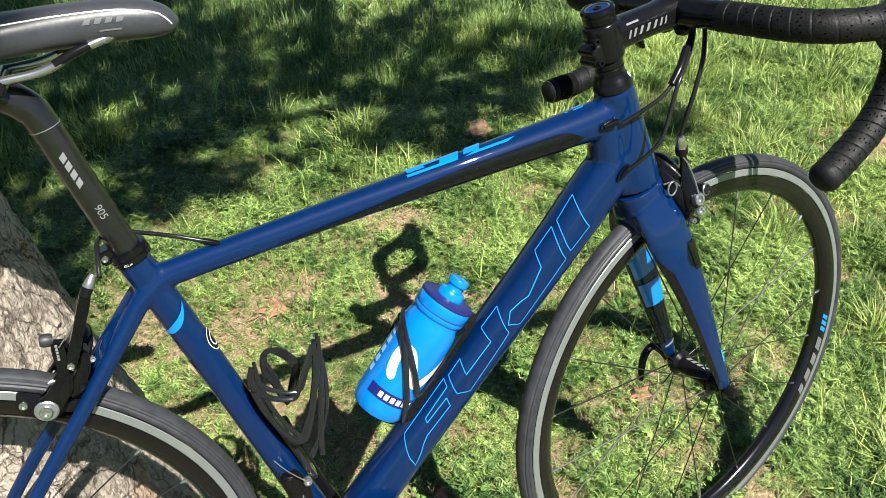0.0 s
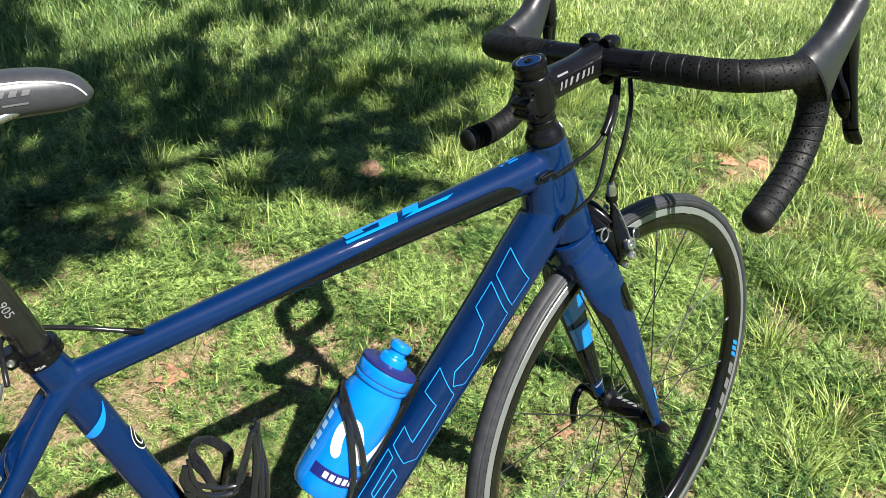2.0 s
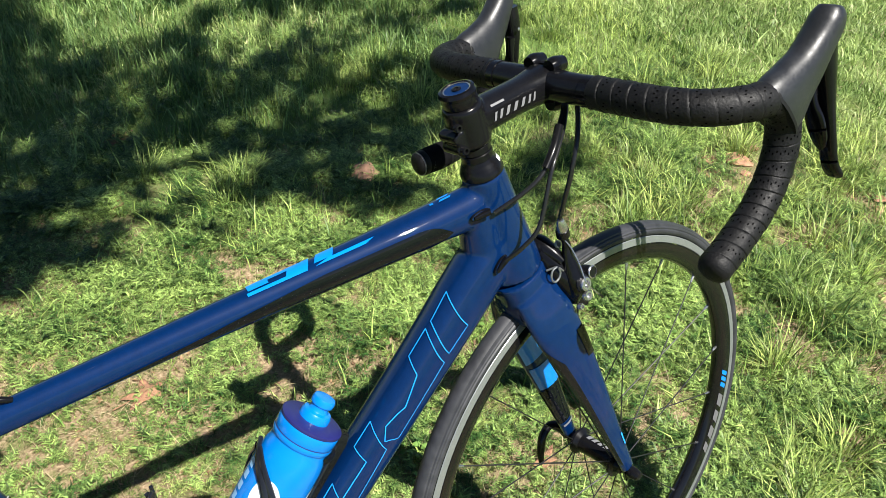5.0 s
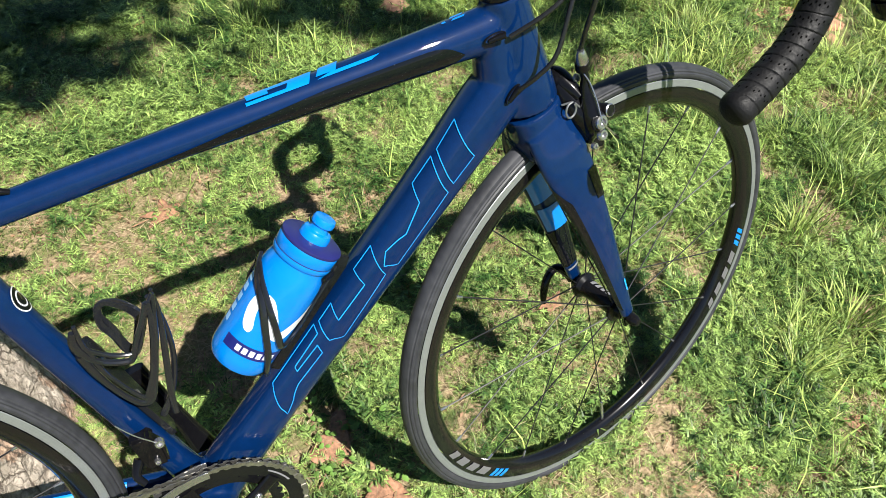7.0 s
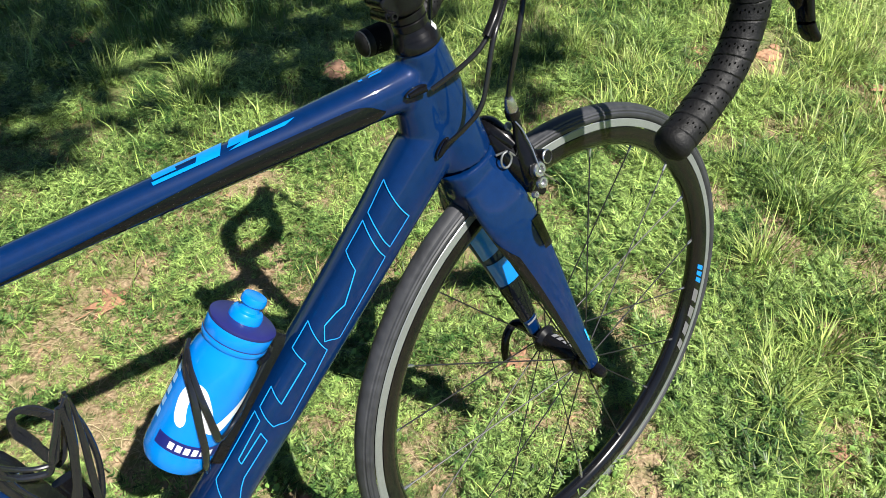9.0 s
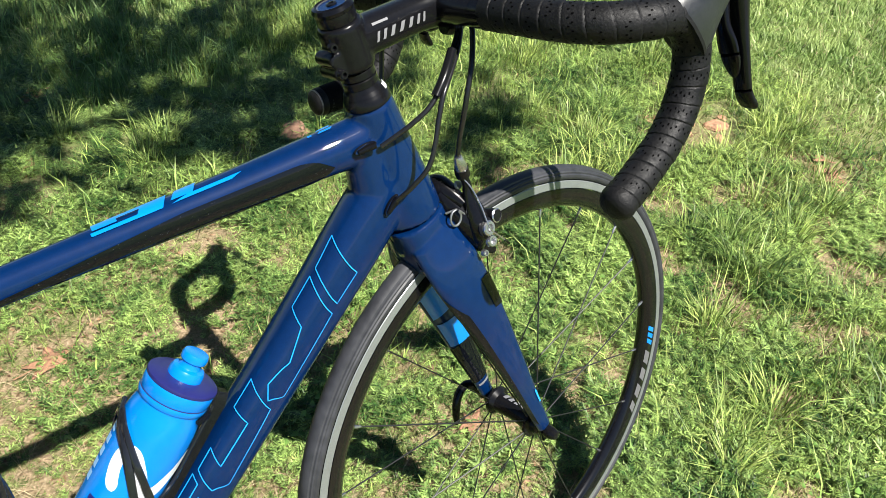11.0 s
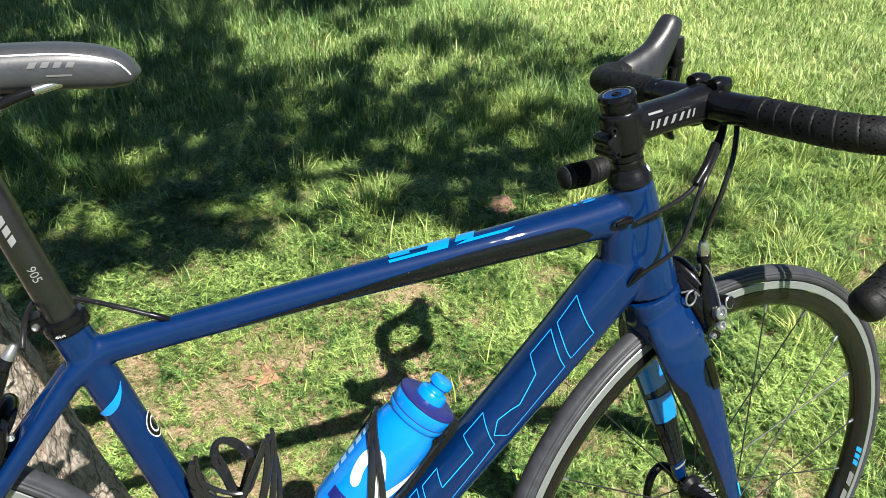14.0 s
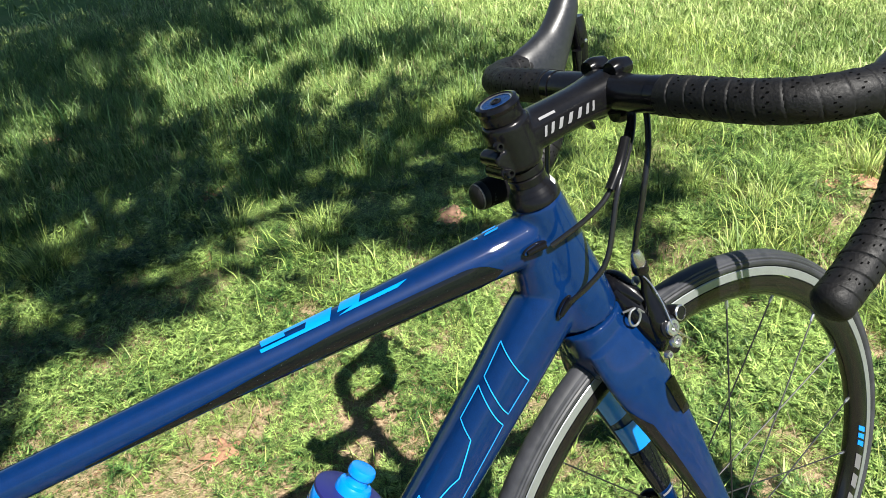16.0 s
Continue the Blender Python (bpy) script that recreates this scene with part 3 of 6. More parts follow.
for z in (0.8180, 0.8262):
    part("headset_spacer", steered(lathe([(0.0005, 0), (0.0158, 0), (0.0166, 0.001), (0.0166, 0.0072), (0.0158, 0.0080), (0.0005, 0.0080)], on_axis(z), AXIS, 32)), BLACK, bicycle)
STEMZ = 0.857
BARC = on_axis(STEMZ, 0) + Vector((0.106, 0, 0.012))
on_stem = lambda f: on_axis(STEMZ).lerp(BARC, f)
bm = lathe([(0.0005, -0.023), (0.0185, -0.023), (0.0205, -0.019), (0.0205, 0.016), (0.0190, 0.020), (0.0005, 0.020)], on_axis(STEMZ), AXIS, 32)
Tube([(*on_stem(0.02), 0.0188, 0.0188), (*on_stem(0.28), 0.0176, 0.0178), (*on_stem(0.66), 0.0172, 0.0174), (*on_stem(0.85), 0.0195, 0.0185), (*(BARC + Vector((0.002, 0, 0))), 0.0225, 0.0205)], 6, 2.5).mesh(28, bm)
cable([on_axis(STEMZ - 0.004, -0.022, y) + AXIS * 0.0 for y in (-0.013, 0.0, 0.013)], 0.0065, 12, 3, bm)
cable([on_axis(STEMZ - 0.016, -0.022, y) + AXIS * 0.0 for y in (-0.013, 0.0, 0.013)], 0.0065, 12, 3, bm)
stem = moulded(part("stem", steered(bm), BLACK, bicycle, "satin black alloy stem"), 0.0014, 5)
for dz in (0.012, -0.012):
    bolt(turned(on_axis(STEMZ + dz - 0.003, -0.023, -0.0135)), STEER.to_3x3() @ -LEFT, 0.0042, 0.005, stem, label="dark steel clamp bolt", material=BLACK)
part("faceplate", steered(Tube([(*(BARC + V(0.004, 0, 0)), 0.0225, 0.0205), (*(BARC + V(0.013, 0, 0.001)), 0.0225, 0.0190), (*(BARC + V(0.0185, 0, 0.001)), 0.019, 0.0150)], 4, 2.6).mesh(28)), BLACK, stem)
for y in (-0.014, 0.014):
    for z in (0.0185, -0.0185):
        part("faceplate_boss", steered(cable([BARC + V(-0.004, y, z), BARC + V(0.004, y, z * 1.04), BARC + V(0.016, y, z * 1.02)], [0.0075, 0.0092, 0.0080], 18, 5)), GLOSSK, stem)
        bolt(turned(BARC + V(0.016, y, z * 1.02)), STEER.to_3x3() @ V(1, 0, 0.05), 0.0046, 0.0045, stem)
part("top_spacer", steered(lathe([(0.0005, 0), (0.0172, 0), (0.0178, 0.001), (0.0178, 0.0095), (0.0005, 0.0098)], on_axis(STEMZ + 0.0195), AXIS, 32)), BLACK, stem)
part("top_cap", steered(lathe([(0.0005, 0), (0.0182, 0), (0.0190, 0.003), (0.0176, 0.0062), (0.0150, 0.0070), (0.0138, 0.0058), (0.0132, 0.0045), (0.0005, 0.0045)], on_axis(STEMZ + 0.029), AXIS, 36)), GLOSSK, stem, "glossy black stem top cap")
part("cap_disc", steered(lathe([(0.0045, 0.0044), (0.0130, 0.0044), (0.0130, 0.0053), (0.0045, 0.0053)], on_axis(STEMZ + 0.029), AXIS, 32, True)), BLUE, stem, "blue disc in the cap")
part("cap_ring", steered(lathe([(0.0128, 0.0050), (0.0140, 0.0056), (0.0134, 0.0062), (0.0124, 0.0056)], on_axis(STEMZ + 0.029), AXIS, 36, True)), STEEL, stem, "polished ring in the cap")
part("cap_bolt", steered(lathe([(0.0005, 0.0044), (0.0046, 0.0044), (0.0046, 0.0066), (0.0024, 0.0070), (0.0022, 0.0056), (0.0005, 0.0056)], on_axis(STEMZ + 0.029), AXIS, 20)), BLACK, stem)
# print on the stem's right side: slanted pale blocks
arm = Tube([(*on_stem(0.02), 0.0188, 0.0188), (*on_stem(0.28), 0.0176, 0.0178), (*on_stem(0.66), 0.0172, 0.0174), (*on_stem(0.85), 0.0195, 0.0185)], 8, 2.5)
for k in range(7):
    u = 0.22 + 0.082 * k
    part("stem_print", steered(arm.patch(u, u + 0.032, -9, 9, 0.0007, 4, 5, 0.035)), GREYP, stem, "pale grey print block")
part("stem_print", steered(arm.patch(0.22, 0.40, 28, 36, 0.0007, 6, 3)), GREYP, stem)
bar = part("handlebar", steered(cable([BARC + V(0, y, 0) for y in (-0.075, -0.05, -0.02, 0.02, 0.05, 0.075)], [0.0148, 0.0158, 0.0160, 0.0160, 0.0158, 0.0148], 28, 6)), BLACK, bicycle, "black alloy drop handlebar")


def wound(pts, r0, pitch, hand):
    """Bar tape in overlapping turns along a curve, with its rows of punched holes as a second mesh."""
    q = spline([tuple(p) for p in pts], 60)
    d = [0.0]
    for a, b in zip(q, q[1:]):
        d.append(d[-1] + float(np.linalg.norm(b - a)))
    n = int(d[-1] / 0.0008)
    cs = [np.interp(np.linspace(0, d[-1], n), d, [p[k] for p in q]) for k in range(3)]
    bm, hm = bmesh.new(), bmesh.new()
    ref, prev, seg = None, None, 40
    refs = []
    for i in range(n):
        p = Vector((cs[0][i], cs[1][i], cs[2][i]))
        j, k = max(i - 1, 0), min(i + 1, n - 1)
        t = Vector((cs[0][k] - cs[0][j], cs[1][k] - cs[1][j], cs[2][k] - cs[2][j])).normalized()
        ref = ref or t.orthogonal()
        ref = (ref - t * ref.dot(t)).normalized()
        refs.append(ref.copy())
        b = t.cross(ref)
        s = d[-1] * i / (n - 1)
        ring = []
        for m in range(seg):
            a = 2 * math.pi * m / seg
            turn = (s / pitch + hand * m / seg)
            f = turn - math.floor(turn)
            lift = 0.00055 * f - (0.0005 if f < 0.06 else 0)
            wob = 0.00035 * noise.noise(p * 90 + Vector((m * 0.2, 0, 0)))
            o = ref * math.cos(a) + b * math.sin(a)
            ring.append(bm.verts.new(p + o * (r0 + lift + wob)))
        if prev:
            for m in range(seg):
                bm.faces.new((prev[m], prev[(m + 1) % seg], ring[(m + 1) % seg], ring[m]))
        else:
            bm.faces.new(ring[::-1])
        prev = ring
    bm.faces.new(prev)
    turns = int(d[-1] / pitch)
    for w in range(turns):
        for m in range(30):
            a = 2 * math.pi * m / 30
            for row, off in enumerate((0.40, 0.56)):
                if (m + row) % 2 or noise.noise(Vector((w * 1.7, m * 0.9, row))) < -0.25:
                    continue
                s = (w + off - hand * m / 30 + (1 if hand > 0 else 0)) * pitch
                if not 0.004 < s < d[-1] - 0.004:
                    continue
                i = int(s / d[-1] * (n - 1))
                p = Vector((cs[0][i], cs[1][i], cs[2][i]))
                j, k = max(i - 1, 0), min(i + 1, n - 1)
                t = Vector((cs[0][k] - cs[0][j], cs[1][k] - cs[1][j], cs[2][k] - cs[2][j])).normalized()
                r = refs[i]
                b = t.cross(r)
                o = r * math.cos(a) + b * math.sin(a)
                c = p + o * (r0 + 0.0005 * off + 0.00028)
                u, v = t * 0.0010, t.cross(o) * 0.0006
                hm.faces.new([hm.verts.new(c + x) for x in (u + v, u - v, -u - v, -u + v)])
    return bm, hm


BW = 0.2065
for s in (-1, 1):
    top = [BARC + V(*p) for p in ((0.0, 0.070 * s, 0), (0.0, 0.11 * s, 0), (0.003, 0.146 * s, -0.001), (0.017, 0.181 * s, -0.002), (0.046, (BW - 0.005) * s, -0.003), (0.076, BW * s, -0.006))]
    low = [BARC + V(x, y * s, z) for x, y, z in ((0.101, BW, -0.024), (0.109, BW - 0.001, -0.052), (0.099, BW - 0.001, -0.086), (0.074, BW - 0.001, -0.115), (0.038 - (0.012 if s > 0 else 0), BW - 0.001, -0.136 + (0.008 if s > 0 else 0)), (0.009 - (0.023 if s > 0 else 0), BW - 0.001, -0.149 + (0.020 if s > 0 else 0)))]
    skin, holes = wound(top + low, 0.0163, 0.0175, s)
    part("bar_tape", steered(skin), TAPE, bar, "black perforated handlebar tape, wound in turns")
    part("tape_perforation", steered(holes), HOLE, bar)
    part("tape_end", steered(lathe([(0.0150, 0.0), (0.0163, 0.0), (0.0163, 0.018), (0.0150, 0.018)], BARC + V(0, 0.060 * s, 0), (0, s, 0), 28, True)), GLOSSK, bar, "black finishing tape")
    d = (low[-1] - low[-2]).normalized()
    part("bar_plug", steered(lathe([(0.0005, -0.004), (0.0164, -0.004), (0.0168, 0.001), (0.0162, 0.0045), (0.0138, 0.0085), (0.0095, 0.0110), (0.0040, 0.0118), (0.0005, 0.0119)], low[-1], d, 28)), TAPE, bar, "black plastic bar end plug")
    if s > 0:
        part("cloth_tape", steered(cable([low[-1] - d * 0.036, low[-1] - d * 0.020, low[-1] - d * 0.002], [0.0170, 0.0172, 0.0168], 24, 6)), CLOTH, bar, "rough black cloth tape round the bar end")
        part("plug_rim", steered(lathe([(0.0146, 0.0062), (0.0156, 0.0058), (0.0158, 0.0068), (0.0148, 0.0074)], low[-1], d, 28, True)), FAINT, bar, "worn grey rim of the bar plug")
    h0 = BARC + V(0.015, BW * s, 0)
    hb = Tube([(*(h0 + V(0.071, 0, -0.021)), 0.0182, 0.0400), (*(h0 + V(0.080, 0.001 * s, -0.013)), 0.0184, 0.0375), (*(h0 + V(0.094, 0.002 * s, -0.001)), 0.0176, 0.0300), (*(h0 + V(0.111, 0.004 * s, 0.014)), 0.0164, 0.0232), (*(h0 + V(0.127, 0.006 * s, 0.034)), 0.0160, 0.0185), (*(h0 + V(0.137, 0.008 * s, 0.050)), 0.0156, 0.0160), (*(h0 + V(0.1415, 0.009 * s, 0.0595)), 0.0118, 0.0120), (*(h0 + V(0.1425, 0.009 * s, 0.062)), 0.005, 0.005)], 8, 2.4)
    hood = part("brake_hood", steered(hb.mesh(28)), RUBBER, bar, "matt black rubber brake hood")
    part("hood_lip", steered(Tube([(*(h0 + V(0.0695, 0, -0.0225)), 0.0186, 0.0406), (*(h0 + V(0.0720, 0, -0.0203)), 0.0188, 0.0404)], 6, 2.4).mesh(28)), TAPE, hood, "dark rear lip of the hood")
    part("pivot_pin", steered(lathe([(0.0005, 0), (0.0022, 0), (0.0022, 0.0008), (0.0005, 0.0010)], h0 + V(0.147, -0.0105 * s, 0.006), (0, -s, 0), 14)), STEEL, hood, "silver lever pivot pin")
    lever = Tube([(*(h0 + V(0.147, 0.004 * s, 0.034)), 0.0095, 0.0100), (*(h0 + V(0.150, 0.005 * s, 0.006)), 0.0105, 0.0098), (*(h0 + V(0.152, 0.009 * s, -0.030)), 0.0095, 0.0060), (*(h0 + V(0.154, 0.014 * s, -0.065)), 0.0090, 0.0045), (*(h0 + V(0.157, 0.018 * s, -0.092)), 0.0088, 0.0040), (*(h0 + V(0.164, 0.021 * s, -0.106)), 0.0094, 0.0038), (*(h0 + V(0.169, 0.022 * s, -0.110)), 0.0060, 0.0020)], 8, 2.6)
    lv = part("brake_lever", steered(lever.mesh(18)), GLOSSK, bar, "gloss black brake lever")
    part("shift_paddle", steered(Tube([(*(h0 + V(0.139, -0.002 * s, -0.004)), 0.0060, 0.0050), (*(h0 + V(0.139, 0.001 * s, -0.028)), 0.0066, 0.0038), (*(h0 + V(0.141, 0.006 * s, -0.046)), 0.0095, 0.0032), (*(h0 + V(0.144, 0.010 * s, -0.062)), 0.0088, 0.0028), (*(h0 + V(0.147, 0.012 * s, -0.073)), 0.0055, 0.0024), (*(h0 + V(0.148, 0.0125 * s, -0.077)), 0.0025, 0.0018)], 6, 2.8).mesh(16)), GLOSSK, lv, "gloss black shift paddle")

# front brake caliper
oa = lambda z, a, y: on_axis(z, a - 0.010, y)
SIDE = STEER.to_3x3() @ V(0.05, -1, 0.25)
front_brake = part("front_brake", steered(cable([oa(0.694, 0.064, -0.032), oa(0.682, 0.065, -0.033), oa(0.668, 0.062, -0.034), oa(0.650, 0.060, -0.037), oa(0.632, 0.058, -0.040), oa(0.606, 0.058, -0.030)], [0.0046, 0.0048, 0.0066, 0.0106, 0.0118, 0.0078], 16, 6)), GLOSSK, bicycle, "gloss black dual-pivot front brake caliper")
part("brake_arm", steered(cable([oa(0.662, 0.056, -0.031), oa(0.672, 0.054, -0.016), oa(0.678, 0.052, 0.0), oa(0.666, 0.052, 0.020), oa(0.642, 0.054, 0.040), oa(0.616, 0.056, 0.040), oa(0.600, 0.058, 0.028)], [0.0060, 0.0105, 0.0130, 0.0115, 0.0090, 0.0080, 0.0060], 16, 6)), GLOSSK, front_brake)
part("brake_arm", steered(cable([oa(0.676, 0.048, -0.006), oa(0.656, 0.052, -0.018), oa(0.636, 0.055, -0.030), oa(0.616, 0.057, -0.034)], [0.0110, 0.0150, 0.0145, 0.0100], 16, 6)), GLOSSK, front_brake)
part("brake_arm", steered(band([oa(0.668, 0.066, -0.032), oa(0.652, 0.067, -0.038), oa(0.636, 0.067, -0.044)], [V(0, -1, 0)] * 3, [0.008, 0.012, 0.010], 0.004)), BLACK, front_brake)
bolt(turned(oa(0.679, 0.060, -0.016)) + SIDE * 0.007, SIDE, 0.0045, 0.003, front_brake, "pivot_cap", GREYM, "grey pivot cap")
part("release_dial", steered(lathe([(0.0005, -0.014), (0.0070, -0.014), (0.0076, -0.010), (0.0076, 0.003), (0.0066, 0.0052), (0.0005, 0.0056)], oa(0.637, 0.078, -0.044), V(0.1, -1, 0.2), 28)), BLACK, front_brake, "black quick-release dial")
part("dial_ring", steered(lathe([(0.0064, 0.0050), (0.0075, 0.0036), (0.0077, 0.0052), (0.0065, 0.0060)], oa(0.637, 0.078, -0.044), V(0.1, -1, 0.2), 28, True)), STEEL, front_brake, "polished ring of the dial")
part("anchor_washer", steered(lathe([(0.0005, 0), (0.0108, 0), (0.0108, 0.0016), (0.0092, 0.0028), (0.0005, 0.0028)], oa(0.636, 0.060, -0.049), V(0.05, -1, 0.25), 24)), BLACK, front_brake)
bolt(turned(oa(0.636, 0.060, -0.0517)), SIDE, 0.0082, 0.0045, front_brake, label="silver cable anchor bolt")
bolt(turned(oa(0.6185, 0.060, -0.0500)), SIDE, 0.0066, 0.0050, front_brake)
bolt(turned(oa(0.608, 0.050, -0.046)), SIDE, 0.0038, 0.0050, front_brake)
ring = [oa(0.658, 0.039, -0.034) + V(math.cos(k / 9 * 2 * math.pi), -0.0006 * k, 1.25 * math.sin(k / 9 * 2 * math.pi)) * 0.0072 for k in range(11)]
part("return_spring", steered(cable([oa(0.664, 0.034, -0.026), *ring[2:], oa(0.640, 0.058, -0.036)], 0.0012, 8, 6)), GREYM, front_brake, "grey steel return spring")
up = (oa(0.724, 0.0615, -0.0375) - oa(0.690, 0.0645, -0.032)).normalized()
part("barrel_adjuster", steered(lathe([(0.0005, -0.010), (0.0030, -0.010), (0.0034, 0.0), (0.0034, 0.010), (0.0062, 0.0105), (0.0070, 0.0125), (0.0064, 0.016), (0.0066, 0.018), (0.0050, 0.026), (0.0036, 0.029), (0.0005, 0.029)], oa(0.690, 0.0645, -0.032), up, 20)), STEEL, front_brake, "silver barrel adjuster")
part("adjuster_collar", steered(lathe([(0.0005, 0.003), (0.0074, 0.003), (0.0078, 0.006), (0.0074, 0.013), (0.0005, 0.013)], oa(0.690, 0.0645, -0.032), up, 20)), BLACK, front_brake)
part("front_brake_cable", cable([V(0.5135, -0.0220, 0.8582), V(0.5109, -0.0280, 0.8480), V(0.5014, -0.0400, 0.8276), V(0.4932, -0.0450, 0.8068), V(0.4886, -0.0440, 0.7840), V(0.4875, -0.0360, 0.7575), turned(oa(0.720, 0.062, -0.037))], 0.0027, 12, 8), HOSE, front_brake, "black front brake cable housing")
part("brake_wire", steered(cable([oa(0.694, 0.061, -0.033), oa(0.680, 0.064, -0.040), oa(0.660, 0.064, -0.047), oa(0.638, 0.060, -0.056), oa(0.622, 0.068, -0.056), oa(0.608, 0.077, -0.053)], 0.0009, 6, 4)), STEEL, front_brake, "bare steel brake wire")
part("wire_end", steered(cable([oa(0.608, 0.077, -0.053), oa(0.604, 0.0795, -0.052), oa(0.598, 0.083, -0.051)], 0.0014, 8, 2)), BLACK, front_brake, "black crimped wire end")
for s in (-1, 1):
    part("brake_pad", steered(prism([(-0.026, -0.0045), (0.026, -0.0045), (0.028, 0.0), (0.026, 0.0045), (-0.026, 0.0045)], 0.011, axes(oa(0.596, 0.064, 0.0195 * s), V(0.85, 0, -0.5), LEFT), 0.0012)), BLACK, front_brake, "black brake pad")

# rear brake caliper, on the bridge between the seat stays
plane = lambda y: axes((0, y, 0), V(1, 0, 0), V(0, -1, 0))
rear_brake = part("rear_brake", prism([(-0.1706, 0.7271), (-0.1635, 0.7202), (-0.1682, 0.7085), (-0.175, 0.6945), (-0.1871, 0.6685), (-0.1933, 0.6547), (-0.2022, 0.6439), (-0.207, 0.649), (-0.2002, 0.6661), (-0.1878, 0.6908), (-0.1784, 0.7116)], 0.010, plane(-0.043), 0.0026), GLOSSK, bicycle, "gloss black dual-pivot rear brake caliper")
part("brake_arm", prism([(-0.2128, 0.6761), (-0.1993, 0.6733), (-0.1997, 0.6686), (-0.2076, 0.6484), (-0.2037, 0.6366), (-0.2109, 0.6166), (-0.2241, 0.602), (-0.236, 0.5917), (-0.246, 0.5905), (-0.2503, 0.6007), (-0.2446, 0.6143), (-0.2304, 0.6212), (-0.2168, 0.6365), (-0.2155, 0.6465), (-0.2151, 0.6646)], 0.011, plane(-0.036), 0.0024), GLOSSK, rear_brake, "curved lower caliper arm")
part("brake_arm", prism([(-0.192, 0.6551), (-0.1861, 0.6497), (-0.19, 0.6297), (-0.2037, 0.6053), (-0.2175, 0.6015), (-0.2155, 0.6143), (-0.2047, 0.6298)], 0.016, plane(-0.022), 0.002), GLOSSK, rear_brake)
part("brake_arm", cable([V(-0.196, -0.020, 0.640), V(-0.193, -0.002, 0.646), V(-0.194, 0.020, 0.646), V(-0.205, 0.040, 0.630), V(-0.226, 0.040, 0.606), V(-0.242, 0.028, 0.596)], [0.0080, 0.0092, 0.0092, 0.0080, 0.0075, 0.0055], 14, 6), GLOSSK, rear_brake)
for k in range(5):
    part("brake_print", prism([(-0.0011, -0.0013), (0.0011, -0.0013), (0.0011, 0.0013), (-0.0011, 0.0013)], 0.0006, axes(V(-0.2095, -0.0418, 0.6655) + V(0.00045, 0, 0.0037) * (k - 2), V(0.99, 0, -0.12), V(0, -1, 0))), GREYP, rear_brake, "pale print mark", smooth=False)
part("anchor_washer", lathe([(0.0005, 0), (0.0112, 0), (0.0112, 0.0012), (0.0098, 0.0024), (0.0005, 0.0024)], (-0.2375, -0.0413, 0.6050), V(-0.05, -1, 0.1), 24), GREYM, rear_brake, "bright steel washer")
bolt(V(-0.2375, -0.0437, 0.6052), V(-0.05, -1, 0.1), 0.0062, 0.0040, rear_brake)
bolt(V(-0.2015, -0.0475, 0.6510), V(-0.05, -1, 0.1), 0.0034, 0.0028, rear_brake)
bolt(V(-0.2240, -0.0330, 0.6305), V(-1, -0.3, 0.1), 0.0040, 0.0050, rear_brake)
bolt(V(-0.1885, -0.0160, 0.6335), V(0.3, -1, 0.2), 0.0034, 0.0040, rear_brake)
bolt(V(-0.2030, -0.0300, 0.6130), V(0.1, -1, 0.2), 0.0030, 0.0030, rear_brake, material=BLACK, label="")
part("release_knob", lathe([(0.0005, 0), (0.0058, 0), (0.0066, 0.003), (0.0066, 0.008), (0.0052, 0.011), (0.0005, 0.0115)], (-0.2120, -0.030, 0.674), V(-0.95, -0.15, 0.25), 20), KNOB, rear_brake, "dull grey release knob")
way = V(-0.1570, -0.0405, 0.7375) - V(-0.1665, -0.0445, 0.7240)
part("adjuster_collar", lathe([(0.0005, -0.006), (0.0050, -0.006), (0.0054, 0.0), (0.0050, 0.003), (0.0005, 0.003)], V(-0.1665, -0.0445, 0.7240), way, 20), BLACK, rear_brake)
part("barrel_adjuster", lathe([(0.0005, 0.002), (0.0048, 0.002), (0.0052, 0.005), (0.0046, 0.009), (0.0034, 0.014), (0.0026, 0.016), (0.0005, 0.016)], V(-0.1665, -0.0445, 0.7240), way, 20), GREYM, rear_brake, "silver barrel adjuster")
part("brake_wire", cable([V(-0.170, -0.045, 0.716), V(-0.190, -0.046, 0.690), V(-0.206, -0.044, 0.672)], 0.0008, 6, 4), STEEL, rear_brake, "bare steel brake wire")
for s in (-1, 1):
    part("brake_pad", prism([(-0.262, 0.6198), (-0.2404, 0.6055), (-0.2129, 0.5924), (-0.217, 0.5813), (-0.244, 0.5937), (-0.267, 0.6034)], 0.010, plane(0.0205 * s), 0.0012), BLACK, rear_brake, "black brake pad holder")
bolt(V(-0.2590, -0.0255, 0.6073), V(0, -1, 0.1), 0.0042, 0.003, rear_brake)

rear_brake.location = (-0.004, 0, 0.007)

# seatpost and saddle
posttube = Tube([(-0.1312, 0, 0.742, 0.0138, 0.0138), (-0.150, 0, 0.817, 0.0138, 0.0138), (-0.1650, 0, 0.878, 0.0138, 0.0138), (-0.1725, 0, 0.894, 0.0142, 0.0148), (-0.189, 0, 0.908, 0.0160, 0.0140), (-0.208, 0, 0.913, 0.0170, 0.0095)], 8)
post = part("seatpost", posttube.mesh(28), CARBON, bicycle, "satin carbon seatpost")
part("post_ring", lathe([(0.0137, -0.0004), (0.0141, -0.0004), (0.0141, 0.0004), (0.0137, 0.0004)], (-0.1640, 0, 0.874), (-0.243, 0, 0.97), 28, True), GREYM, post)
pz = lambda z: along(posttube, 2, z)
